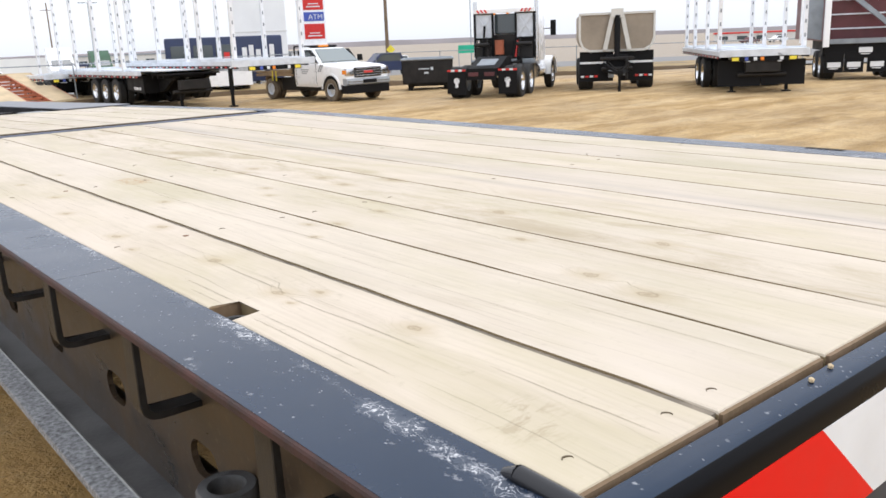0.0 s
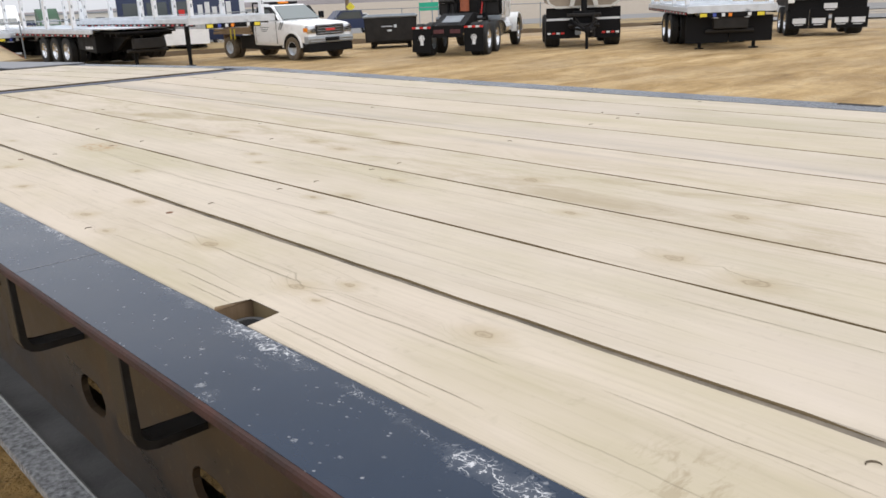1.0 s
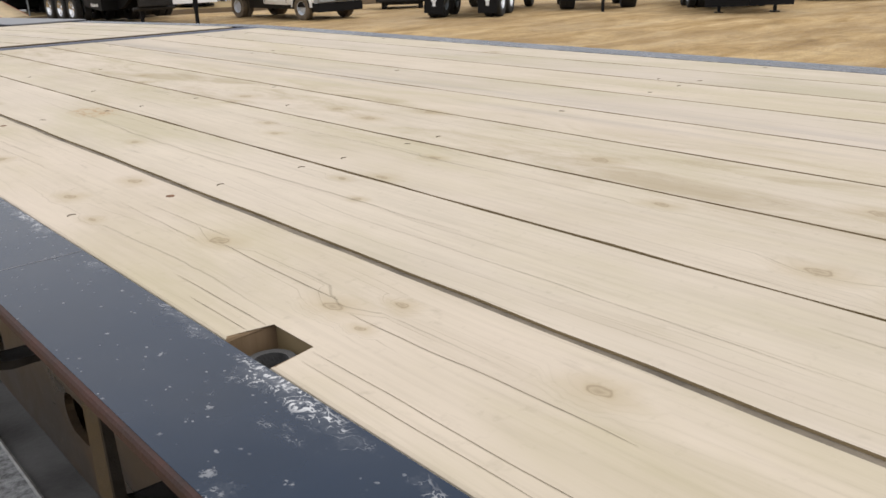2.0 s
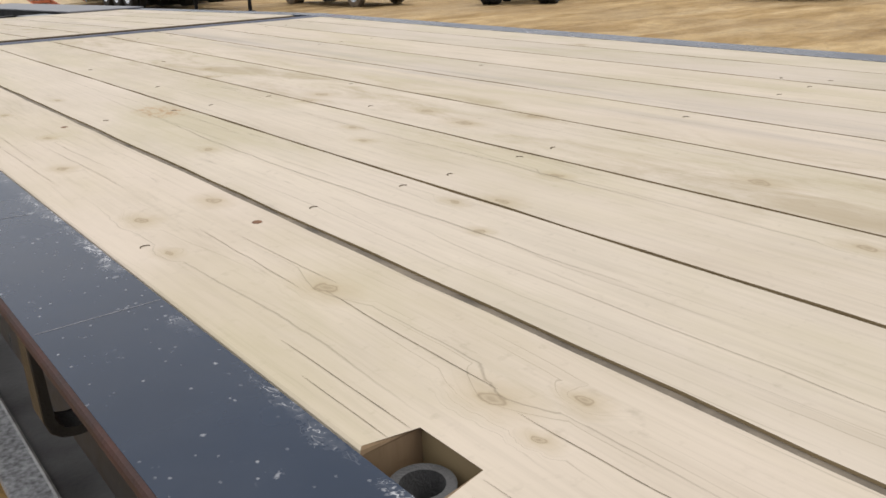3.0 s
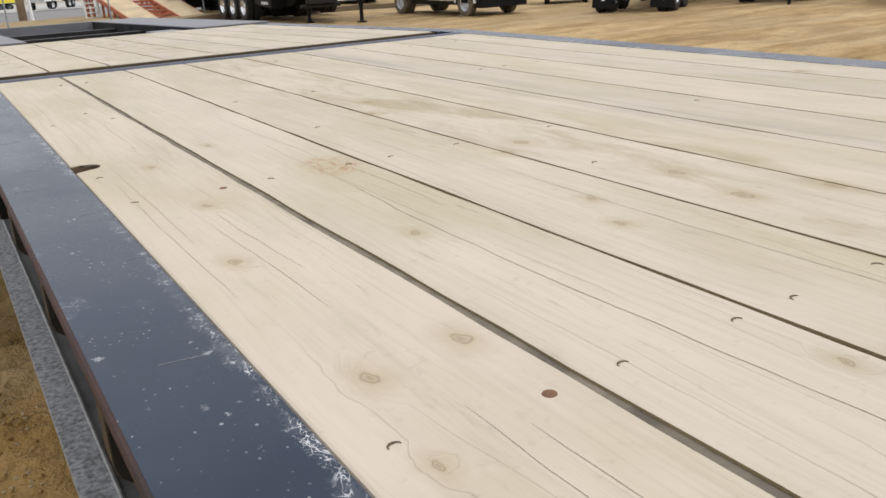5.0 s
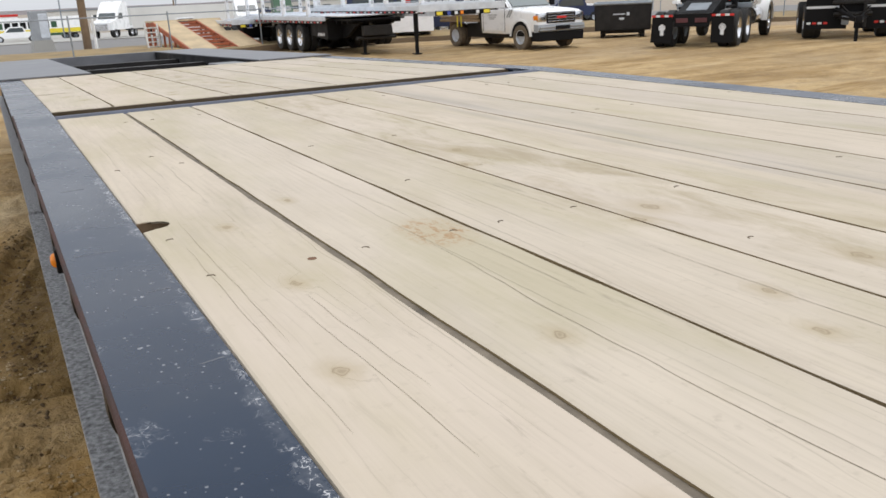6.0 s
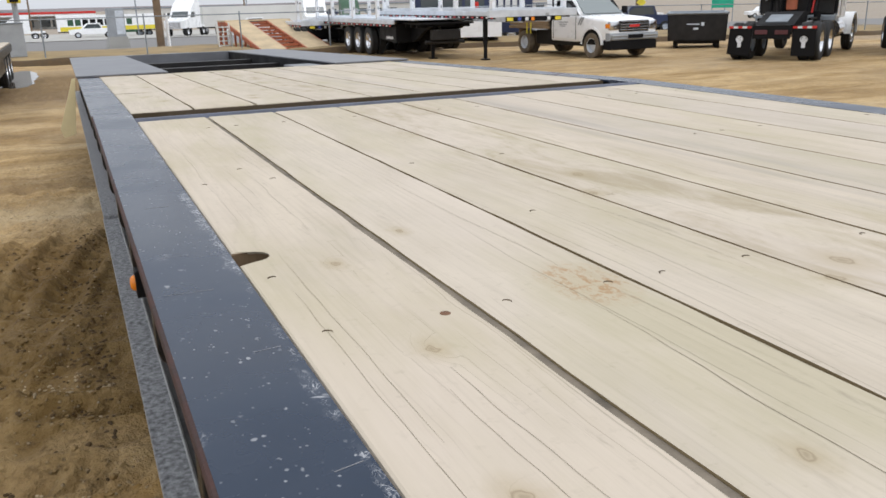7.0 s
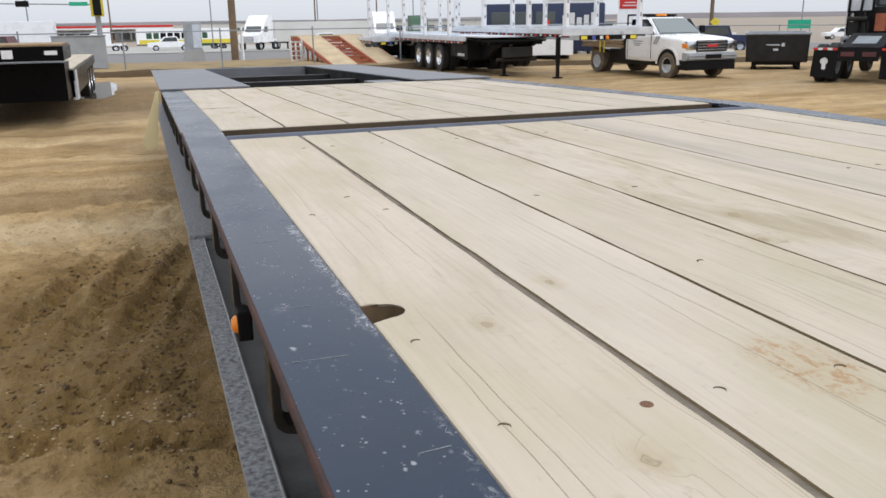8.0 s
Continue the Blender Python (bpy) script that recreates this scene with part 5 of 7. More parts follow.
    box(bm, -0.80, 0.80, -1.9, 1.0, 0.36, 0.84)
    box(bm, -1.0, 1.0, -0.95, -0.76, 0.55, 1.25)
    part("chassis", bm, "frame_steel", p)
    for sx in (-1, 1):
        wheel(p, sx * 0.885, 1.50, 0.41, 0.26, "muddy_tyre", "galv", sx)
        wheel(p, sx * 0.90, -2.40, 0.41, 0.22, "muddy_tyre", "galv", sx)
        wheel(p, sx * 0.65, -2.40, 0.41, 0.22, "muddy_tyre", "galv_dark", sx)
        bm = B()
        box(bm, *sorted((sx * 0.68, sx * 1.02)), -2.72, -2.70, 0.28, 0.88)
        part("mudflap", bm, "old_wood", p)
    return p


# front wheel centre line sits at local y 1.5
pickup(14.70, 25.50, 184).scale = (0.97, 0.97, 0.96)


STAKE_HOLE = []
bm = B()
box(bm, -0.022, 0.022, -0.004, 0.006, 0, 0.11)
STAKE_HOLE.append(finish(bm, "stake_hole", "galv_dark"))


def log_trailer(x, y, deg, name_label, length=9.0, axles=3, stakes=(0.5, 2.2, 4.2, 6.2, 8.4), axle0=5.5, legs=(-0.8, 0.8), boxes=True, splash=True, stake_h=3.6, neck=False, half=1.28, lift=0.0, leg_y=-0.56):
    """Galvanised skeletal log trailer; its front end is at local y 0 and it runs back to -length."""
    p = thing("log_trailer", name_label, "trailer", stand(x, y, deg), "log trailers in the yard")
    y_nose = -1.7 if neck else 0.0
    for sx in (-1, 1):
        bm = B()
        box(bm, *sorted((sx * 0.38, sx * 0.52)), -length, y_nose, 0.92, 1.18, 0.01)
        part("main_beam", bm, "galv", p, "galvanised main beam")
        bm = B()
        box(bm, *sorted((sx * 1.20, sx * 1.30)), -length, y_nose - 0.02, 1.12, 1.26, 0.01)
        rail = part("side_beam", bm, "galv", p, "galvanised side beam")
        k = 0
        yy = y_nose - 0.15
        while yy > -length + 0.2:
            bm = B()
            box(bm, *sorted((sx * 1.296, sx * 1.304)), yy - 0.14, yy, 1.05, 1.10)
            part("reflective_tape", bm, "red" if k % 2 == 0 else "tape_white", rail)
            yy -= 0.34
            k += 1
        bm = B()
        box(bm, *sorted((sx * 1.24, sx * 1.298)), -length + 0.1, y_nose - 0.1, 1.03, 1.12)
        part("side_channel", bm, "black", p)
    for s in stakes:
        bm = B()
        box(bm, -1.28, 1.28, -s - 0.09, -s + 0.09, 1.18, 1.34, 0.01)
        bk = part("bunk", bm, "galv", p)
        for sx in (-1, 1):
            bm = B()
            xx = sx * 1.22
            prism(bm, [(-s - 0.085, 1.26), (-s + 0.085, 1.26), (-s + 0.055, 1.26 + stake_h), (-s - 0.055, 1.26 + stake_h)], xx - 0.055, xx + 0.055, 'X')
            st = part("stake", bm, "stake_metal", bk, "tall galvanised stake")
            for z in range(8):
                piece("stake_hole", STAKE_HOLE[0], st, pose(xx, -s + 0.079 - 0.003 * z, 1.60 + z * 0.40))
    if neck:
        # black gooseneck frame instead of a lamp sill
        bm = B()
        for sx in (-0.62, 0.50):
            prism(bm, [(0.0, 1.06), (-0.4, 1.17), (-1.72, 1.17), (-1.72, 0.52), (-1.3, 0.58), (-0.9, 0.74), (-0.5, 0.92), (-0.15, 0.99)], sx, sx + 0.12, 'X')
        box(bm, -0.95, 0.95, -1.72, 0.0, 1.12, 1.18)
        for yy in (-0.35, -0.85, -1.35):
            box(bm, -0.95, 0.95, yy - 0.05, yy + 0.05, 1.02, 1.13)
        prism(bm, [(-1.72, 1.12), (-3.4, 1.12), (-3.4, 0.62), (-1.9, 0.50), (-1.72, 0.50)], -1.16, 1.16, 'X')
        part("gooseneck", bm, "black", p, "black steel gooseneck box")
        bm = B()
        for k in range(5):
            box(bm, 1.17, 1.18, -2.1 - 0.14 * k, -2.01 - 0.14 * k, 0.62, 0.72 - 0.02 * (k % 2))
        part("pale_lettering", bm, "tape_white", p)
    else:
        bm = B()
        box(bm, -half, half, -0.12, 0.0, 1.08, 1.30, 0.012)
        sill = part("front_sill", bm, "galv", p, "pale galvanised end sill")
        bm = B()
        box(bm, -0.95, 0.95, -0.02, 0.012, 0.95, 1.09)
        panel = part("lamp_panel", bm, "black", p)
        for xx, mt in ((-0.82, "yellow"), (0.82, "yellow"), (-0.5, "tape_white"), (0.05, "amber"), (0.25, "tape_white"), (0.5, "blue")):
            bm = B()
            box(bm, xx - 0.1 if mt == "yellow" else xx - 0.05, xx + 0.1 if mt == "yellow" else xx + 0.05, 0.011, 0.024, 0.97, 1.07)
            part("lamp", bm, mt, panel)
        for sx in (-1, 1) if splash else ():
            bm = B()
            box(bm, *sorted((sx * 0.02, sx * 1.26)), -0.34, -0.30, 0.20 if sx > 0 else 0.22, 0.97)
            part("splash_panel", bm, "black", p)
    if splash:
        bm = B()
        box(bm, -1.19, 1.19, -length + 0.1, -0.12, 1.262, 1.30, 0.004)
        part("deck_plate", bm, "galv", p, "pale galvanised deck plate")
        bm = B()
        box(bm, -0.5, 0.5, -0.29, -0.05, 0.62, 0.95, 0.02)
        tube(bm, (-0.7, -0.22, 0.55), (0.7, -0.22, 0.55), 0.06, 10)
        part("coupling_box", bm, "frame_steel", p)
    for sx in legs:
        bm = B()
        box(bm, sx - 0.06, sx + 0.06, leg_y - 0.06, leg_y + 0.06, 0.25, 1.0, 0.01)
        box(bm, sx - 0.045, sx + 0.045, leg_y - 0.045, leg_y + 0.045, 0.05 - lift, 0.30)
        box(bm, sx - 0.12, sx + 0.12, leg_y - 0.12, leg_y + 0.12, 0.0 - lift, 0.04 - lift)
        part("landing_leg", bm, "black", p)
    if boxes:
        bm = B()
        prism(bm, [(-0.3, 0.95), (-2.4, 0.95), (-2.2, 0.62), (-1.4, 0.45), (-0.8, 0.50), (-0.3, 0.7)], -1.15, 1.15, 'X')
        part("toolbox", bm, "black", p, "black steel toolbox")
    for k in range(axles):
        yy = -axle0 - 1.28 * k
        for sx in (-1, 1):
            wheel(p, sx * 1.14, yy, 0.5, 0.26, "tyre", "chrome", sx, 0.06).location.z -= lift
            wheel(p, sx * 0.84, yy, 0.5, 0.26, "tyre", "galv_dark", sx, 0.06).location.z -= lift
        bm = B()
        tube(bm, (-1.0, yy, 0.5 - lift), (1.0, yy, 0.5 - lift), 0.07, 10)
        part("axle", bm, "black", p)
    bm = B()
    prism(bm, [(-axle0 + 0.75, 0.55), (-axle0 + 0.6, 1.05), (-axle0 - 1.28 * axles + 0.5, 1.05), (-axle0 - 1.28 * axles + 0.6, 0.60)], -0.6, 0.6, 'X')
    part("suspension", bm, "black", p)
    return p


log_trailer(10.2, 26.9, 179, "galvanised log trailer on three axles with tall empty stakes", 12.2, 3, (3.4, 6.3, 9.2, 11.7), 4.5, (0.3,), False, stake_h=3.6, neck=True)
lt = log_trailer(11.65, 23.8, 179, "galvanised log trailer with yellow end lamps and one landing leg", 10.5, 2, (0.35, 3.0, 6.9, 10.0), 8.6, (0.7,), False, False, 3.6, False, 1.5, 0.26, -1.9)
lt.location.z += 0.26
log_trailer(9.4, 37.4, 179, "galvanised log trailer parked behind another, stakes empty", 8.5, 2, (0.8,), 1.6, (), False, False)
log_trailer(21.75, 12.45, 131, "pale galvanised log trailer standing on two black legs", 9.0, 2, (0.5, 3.0, 6.0, 8.4), 3.6, (-0.8, 0.8), False, True, 3.4)


def tractor(x, y, deg):
    """Highway tractor seen from behind; local +y is its front, rear end at 0."""
    p = thing("tractor_truck", "black and chrome tractor unit with fifth wheel, headache rack and mudflaps", "truck", stand(x, y, deg))
    for sx in (-1, 1):
        bm = B()
        box(bm, *sorted((sx * 0.36, sx * 0.44)), 0.0, 6.0, 0.72, 0.98)
        part("frame_rail", bm, "frame_steel", p)
    bm = B()
    prism(bm, [(0.25, 0.98), (0.35, 1.02), (1.45, 1.32), (2.0, 1.30), (2.0, 1.02)], -0.52, 0.52, 'X')
    ramp_p = part("fifth_wheel_ramp", bm, "black", p)
    bm = B()
    box(bm, -0.30, 0.30, 0.45, 1.15, 1.09, 1.16, 0.0, (15, 0, 0))
    part("ramp_slots", bm, "galv_dark", ramp_p)
    bm = B()
    lathe(bm, [(0.0, 0.0), (0.48, 0.0), (0.5, 0.05), (0.46, 0.08), (0.0, 0.08)], 24, 'Z')
    fw = part("fifth_wheel", bm, "black", p, "", True)
    fw.matrix_basis = pose(0, 2.2, 1.22)
    bm = B()
    box(bm, -0.5, 0.5, -0.06, 0.02, 0.62, 0.98)
    tail_p = part("tail_panel", bm, "black", p)
    for sx in (-0.27, 0.27):
        bm = B()
        box(bm, sx - 0.17, sx + 0.17, -0.075, -0.06, 0.74, 0.86, 0.01)
        part("brake_lamp", bm, "maroon", tail_p, "dull red tail lamp")
    for sx in (-1, 1):
        tilt = 4 if sx < 0 else 0
        bm = B()
        box(bm, sx * 0.86 - 0.31, sx * 0.86 + 0.31, 0.0, 0.02, 0.16, 0.92, 0.0, (0, tilt, 0))
        fl = part("mudflap", bm, "black", p, "black rubber mudflap with pale emblem")
        bm = B()
        lathe(bm, [(0.0, -0.004), (0.09, -0.004), (0.10, 0.0)], 16, 'Z')
        box(bm, -0.05, 0.05, -0.22, -0.05, -0.004, 0.0)
        em = part("emblem", bm, "tape_white", fl, "pale round emblem")
        em.matrix_basis = pose(sx * 0.86, -0.004, 0.60, 90, 0, 0)
        for k in range(5):
            bm = B()
            xx = sx * 0.86 - 0.31 + k * 0.125
            box(bm, xx, xx + 0.12, -0.008, -0.002, 0.90, 0.96)
            part("flap_tape", bm, "red" if k % 2 == 0 else "tape_white", fl)
        for yy in (0.72, 2.05):
            wheel(p, sx * 1.08, yy, 0.52, 0.27, "tyre", "chrome", sx, 0.09)
            wheel(p, sx * 0.78, yy, 0.52, 0.27, "tyre", "galv_dark", -sx, 0.06)
        wheel(p, sx * 1.05, 6.1, 0.52, 0.28, "tyre", "chrome", sx, 0.0)
        bm = B()
        n = 9
        arc = [(6.1 + 0.68 * math.cos(math.pi * k / (n - 1)), 0.52 + 0.68 * math.sin(math.pi * k / (n - 1))) for k in range(n)]
        arc2 = [(6.1 + 0.62 * math.cos(math.pi * k / (n - 1)), 0.52 + 0.62 * math.sin(math.pi * k / (n - 1))) for k in range(n)]
        prism(bm, arc + arc2[::-1], *sorted((sx * 0.80, sx * 1.22)), 'X')
        part("front_fender", bm, "white", p, "white front fender", True)
        bm = B()
        tube(bm, (sx * 0.82, 4.0, 0.72), (sx * 0.82, 5.3, 0.72), 0.30, 18)
        part("fuel_tank", bm, "chrome", p, "polished fuel tank", True)
        bm = B()
        tube(bm, (sx * 1.12, 3.35, 1.15), (sx * 1.12, 3.35, 3.2), 0.075, 12)
        part("exhaust_stack", bm, "chrome", p, "tall chrome exhaust stack", True)
        bm = B()
        box(bm, *sorted((sx * 1.30, sx * 1.5)), 5.02, 5.10, 1.95, 2.5, 0.02)
        bar(bm, (sx * 1.05, 5.05, 2.2), (sx * 1.35, 5.05, 2.2), 0.03, 0.03)
        part("mirror", bm, "black", p)
        # headache rack half: polished panel with crossed ribs
        bm = B()
        for a, b in (((0.42, 1.25), (0.42, 2.78)), ((1.08, 1.25), (1.08, 2.78)), ((0.42, 2.78), (1.08, 2.78)), ((0.42, 1.9), (1.08, 1.9)), ((0.42, 1.25), (1.08, 1.25))):
            bar(bm, (sx * a[0], 3.15, a[1]), (sx * b[0], 3.15, b[1]), 0.07, 0.07, (0, 1, 0))
        rk = part("headache_rack", bm, "black", p)
        bm = B()
        box(bm, *sorted((sx * 0.45, sx * 1.05)), 3.17, 3.19, 1.92, 2.75)
        part("polished_panel", bm, "galv", rk)
        bm = B()
        bar(bm, (sx * 0.47, 3.155, 1.95), (sx * 1.03, 3.155, 2.72), 0.05, 0.03, (0, 1, 0))
        bar(bm, (sx * 1.03, 3.155, 1.95), (sx * 0.47, 3.155, 2.72), 0.05, 0.03, (0, 1, 0))
        part("cross_rib", bm, "galv", rk)
        for k in range(3):
            bm = B()
            bar(bm, (sx * (0.62 + 0.14 * k), 3.08, 2.80), (sx * (0.70 + 0.14 * k), 3.08, 2.90), 0.05, 0.02, (0, 1, 0))
            part("warning_stripe", bm, "red", rk)
    bm = B()
    box(bm, -1.1, 1.1, 3.1, 3.2, 2.78, 2.92, 0.01)
    part("rack_top", bm, "white", p)
    bm = B()
    box(bm, -1.05, 1.05, 3.45, 5.25, 1.05, 2.72, 0.10)
    cab = part("cab", bm, "white", p, "white cab", True)
    # dark panel added over the white cab for the darkness behind the rack
    bm = B()
    box(bm, -1.0, 1.0, 3.42, 3.448, 1.1, 2.04, 0.01)
    part("cab_back", bm, "frame_steel", cab, "dark panel added over the rear wall of the cab")
    bm = B()
    box(bm, -0.42, 0.42, 3.43, 3.46, 2.05, 2.75, 0.05)
    part("rear_window", bm, "glass", cab)
    bm = B()
    box(bm, -0.75, 0.75, 5.25, 6.9, 0.95, 1.85, 0.12)
    part("bonnet", bm, "white", p, "", True)
    for xx in (-0.85, -0.5, 0.0, 0.5, 0.85):
        bm = B()
        tube(bm, (xx, 3.7, 2.70), (xx, 3.7, 2.80), 0.05, 10)
        part("marker_lamp", bm, "amber", cab, "amber roof marker lamp", True)
    for sx in (-1, 1):
        bm = B()
        box(bm, *sorted((sx * 0.46, sx * 1.04)), 3.02, 3.12, 1.22, 1.62, 0.02)
        tube(bm, (sx * 0.5, 2.92, 1.70), (sx * 1.05, 2.92, 1.70), 0.07, 10)
        tube(bm, (sx * 0.55, 2.92, 1.30), (sx * 0.62, 3.05, 1.95), 0.03, 8)
        part("rack_locker", bm, "frame_steel", p, "dark steel chain locker")
        bm = B()
        tube(bm, (sx * 0.70, 2.45, 1.02), (sx * 0.70, 2.45, 1.30), 0.10, 12)
        tube(bm, (sx * 0.70, 1.35, 1.10), (sx * 0.70, 2.9, 1.10), 0.045, 8)
        part("frame_fitting", bm, "black", p, "", True)
    # hoses and drums behind the cab
    bm = B()
    tube(bm, (-0.15, 3.0, 1.35), (-0.15, 3.0, 1.85), 0.16, 14)
    part("air_tank", bm, "orange_steel", p, "rusty brown air tank", True)
    for k, (xx, mt) in enumerate(((-0.75, "black"), (0.45, "red"), (0.3, "black"), (0.55, "black"))):
        bm = B()
        tube(bm, (xx, 2.95, 1.25), (xx + 0.06, 3.02, 2.35 if k == 0 else 1.8), 0.04 if k == 0 else 0.03, 10)
        part("air_hose", bm, mt, p, "", True)
    bm = B()
    box(bm, -1.15, 1.15, 2.75, 3.05, 1.02, 1.18, 0.02)
    part("deck_plate", bm, "galv_dark", p)
    return p


tractor(16.75, 19.45, -58)


def dump_pup(x, y, deg):
    """End-tip pup trailer with its tan tub and hydraulic ram towards the viewer; local +y runs away."""
    p = thing("dump_trailer", "tan steel dump trailer with black hitch frame and mudflaps", "trailer", stand(x, y, deg))
    bm = B()
    prof = [(-1.22, 2.45), (-1.22, 1.65), (-1.12, 1.40), (-0.9, 1.28), (0.9, 1.28), (1.12, 1.40), (1.22, 1.65), (1.22, 2.45)]
    prism(bm, prof, 0.35, 5.2, 'Y')
    part("tub", bm, "tan_tub", p, "tan tub", True)
    bm = B()
    for a, b in zip(prof, prof[1:]):
        bar(bm, (a[0], 0.34, a[1]), (b[0], 0.34, b[1]), 0.07, 0.07, (0, 1, 0))
    bar(bm, (-1.25, 0.34, 2.47), (1.25, 0.34, 2.47), 0.07, 0.07, (0, 1, 0))
    part("tub_rim", bm, "offwhite", p, "pale rolled rim")
    bm = B()
    for sx in (-1, 1):
        bar(bm, (sx * 0.16, 0.20, 2.40), (sx * 0.40, 0.20, 1.30), 0.14, 0.12, (0, 1, 0))
    box(bm, -0.2, 0.2, 0.1, 0.34, 2.32, 2.62, 0.02)
    part("ram_frame", bm, "offwhite", p, "pale ram housing")
    bm = B()
    tube(bm, (0, 0.1, 1.0), (0, 0.16, 2.40), 0.10, 14)
    part("hydraulic_ram", bm, "black", p, "", True)
    for sx in (-1, 1):
        bm = B()
        box(bm, *sorted((sx * 0.10, sx * 1.22)), 0.40, 0.44, 0.28, 1.26)
        fl = part("mudflap", bm, "black", p)
        bm = B()
        box(bm, *sorted((sx * 0.14, sx * 1.21)), 0.392, 0.402, 0.86, 0.93)
        part("white_stripe", bm, "tape_white", fl)
        for k in range(4):
            bm = B()
            xx = sx * 0.62 + sx * k * 0.15
            box(bm, *sorted((xx, xx + sx * 0.11)), 0.392, 0.402, 0.42, 0.48)
            part("flap_tape", bm, "tape_white" if k % 2 else "red", fl)
        wheel(p, sx * 1.0, 0.95, 0.5, 0.5, "tyre", "chrome", sx)
        wheel(p, sx * 1.0, 3.6, 0.5, 0.5, "tyre", "chrome", sx)
    bm = B()
    for sx in (-1, 1):
        tube(bm, (sx * 0.42, 0.35, 0.85), (sx * 0.06, -1.25, 0.62), 0.05, 8)
        tube(bm, (sx * 0.42, 0.35, 0.62), (sx * 0.06, -1.25, 0.58), 0.04, 8)
    box(bm, -0.08, 0.08, -1.45, -1.2, 0.52, 0.70, 0.02)
    tube(bm, (0.0, -1.1, 0.02), (0.0, -1.1, 0.6), 0.05, 10)
    box(bm, -0.35, 0.35, 0.1, 0.34, 0.7, 1.15, 0.03)
    part("drawbar", bm, "black", p, "black A-frame drawbar and stand", True)
    bm = B()
    box(bm, -0.55, 0.55, -0.02, 0.10, 0.98, 1.08, 0.02)
    tube(bm, (-0.5, 0.05, 0.70), (0.5, 0.05, 0.70), 0.06, 10)
    tube(bm, (0.30, -0.15, 0.35), (0.30, -0.1, 1.05), 0.045, 10)
    part("hitch_crossbar", bm, "frame_steel", p, "", True)
    bm = B()
    box(bm, -0.30, -0.12, -0.30, -0.08, 0.42, 0.66, 0.02)
    box(bm, 0.10, 0.22, -0.55, -0.40, 0.50, 0.64, 0.02)
    part("valve_block", bm, "galv_dark", p)
    for k, zz in enumerate((0.95, 0.85)):
        bm = B()
        pts = [(-0.3 + 0.1 * j, 0.05 - 0.18 * j, zz - 0.25 * math.sin(math.pi * j / 6)) for j in range(7)]
        for a, b in zip(pts, pts[1:]):
            tube(bm, a, b, 0.02, 6)
        part("air_hose", bm, "frame_steel", p)
    return p


dump_pup(21.6, 17.8, -47.5).scale = (1.04, 1.04, 1.05)


def hopper(x, y, deg):
    """Belly-dump gravel trailer, maroon ribbed side, black end with pale brand patches; local +y runs away."""
    p = thing("hopper_trailer", "maroon ribbed hopper trailer with black mudflaps carrying white patches", "trailer", stand(x, y, deg))
    bm = B()
    box(bm, -1.25, 1.25, 0.9, 9.0, 1.35, 3.6, 0.02)
    tub = part("hopper", bm, "maroon", p, "dark maroon hopper body")
    for z in (1.75, 2.25, 2.75, 3.25):
        bm = B()
        box(bm, -1.22, 1.22, 0.86, 0.9, z, z + 0.05)
        part("rib", bm, "galv", tub)
    bm = B()
    bar(bm, (-1.2, 0.7, 3.6), (1.3, 0.3, 1.45), 0.16, 0.14, (0, 1, 0))
    part("brace", bm, "galv_dark", p, "grey diagonal brace")
    bm = B()
    box(bm, -1.32, -1.12, 0.1, 0.3, 1.15, 3.7, 0.02)
    part("corner_post", bm, "white", p, "white corner post")
    bm = B()
    prism(bm, [(-1.95, 1.5), (-1.33, 1.4), (-1.33, 3.4), (-1.95, 3.4)], 0.6, 0.8, 'Y')
    part("wing_panel", bm, "galv_dark", p, "dark grey end wing")
    bm = B()
    box(bm, -2.04, -1.955, 0.58, 0.82, 1.3, 3.5, 0.01)
    part("wing_post", bm, "white", p)
    bm = B()
    box(bm, -1.3, 1.3, 0.2, 0.35, 1.25, 1.42, 0.01)
    part("end_beam", bm, "galv_dark", p)
    for k, (xx, z0) in enumerate(((-0.9, 0.35), (-0.25, 0.35), (0.5, 0.35), (1.05, 0.35), (0.1, 0.85))):
        bm = B()
        box(bm, xx - 0.32, xx + 0.32, 0.24 + 0.004 * k, 0.26 + 0.004 * k, z0 - 0.1, min(z0 + 0.6, 1.24))
        fl = part("mudflap", bm, "black", p)
        bm = B()
        box(bm, xx - 0.22, xx + 0.22, 0.222, 0.232, z0 + 0.08, z0 + 0.26)
        box(bm, xx - 0.16, xx + 0.14, 0.222, 0.232, z0 + 0.02, z0 + 0.05)
        part("white_patch", bm, "tape_white", fl, "white lettering block")
    for sx in (-1, 1):
        for yy in (0.95, 2.25):
            wheel(p, sx * 1.05, yy, 0.5, 0.5, "tyre", "chrome", sx)
    bm = B()
    box(bm, -1.3, 1.3, 0.3, 0.9, 0.9, 1.35)
    box(bm, -0.5, 0.5, 0.9, 9.0, 0.9, 1.35)
    part("chassis", bm, "black", p)
    return p


hopper(28.7, 12.6, -56)


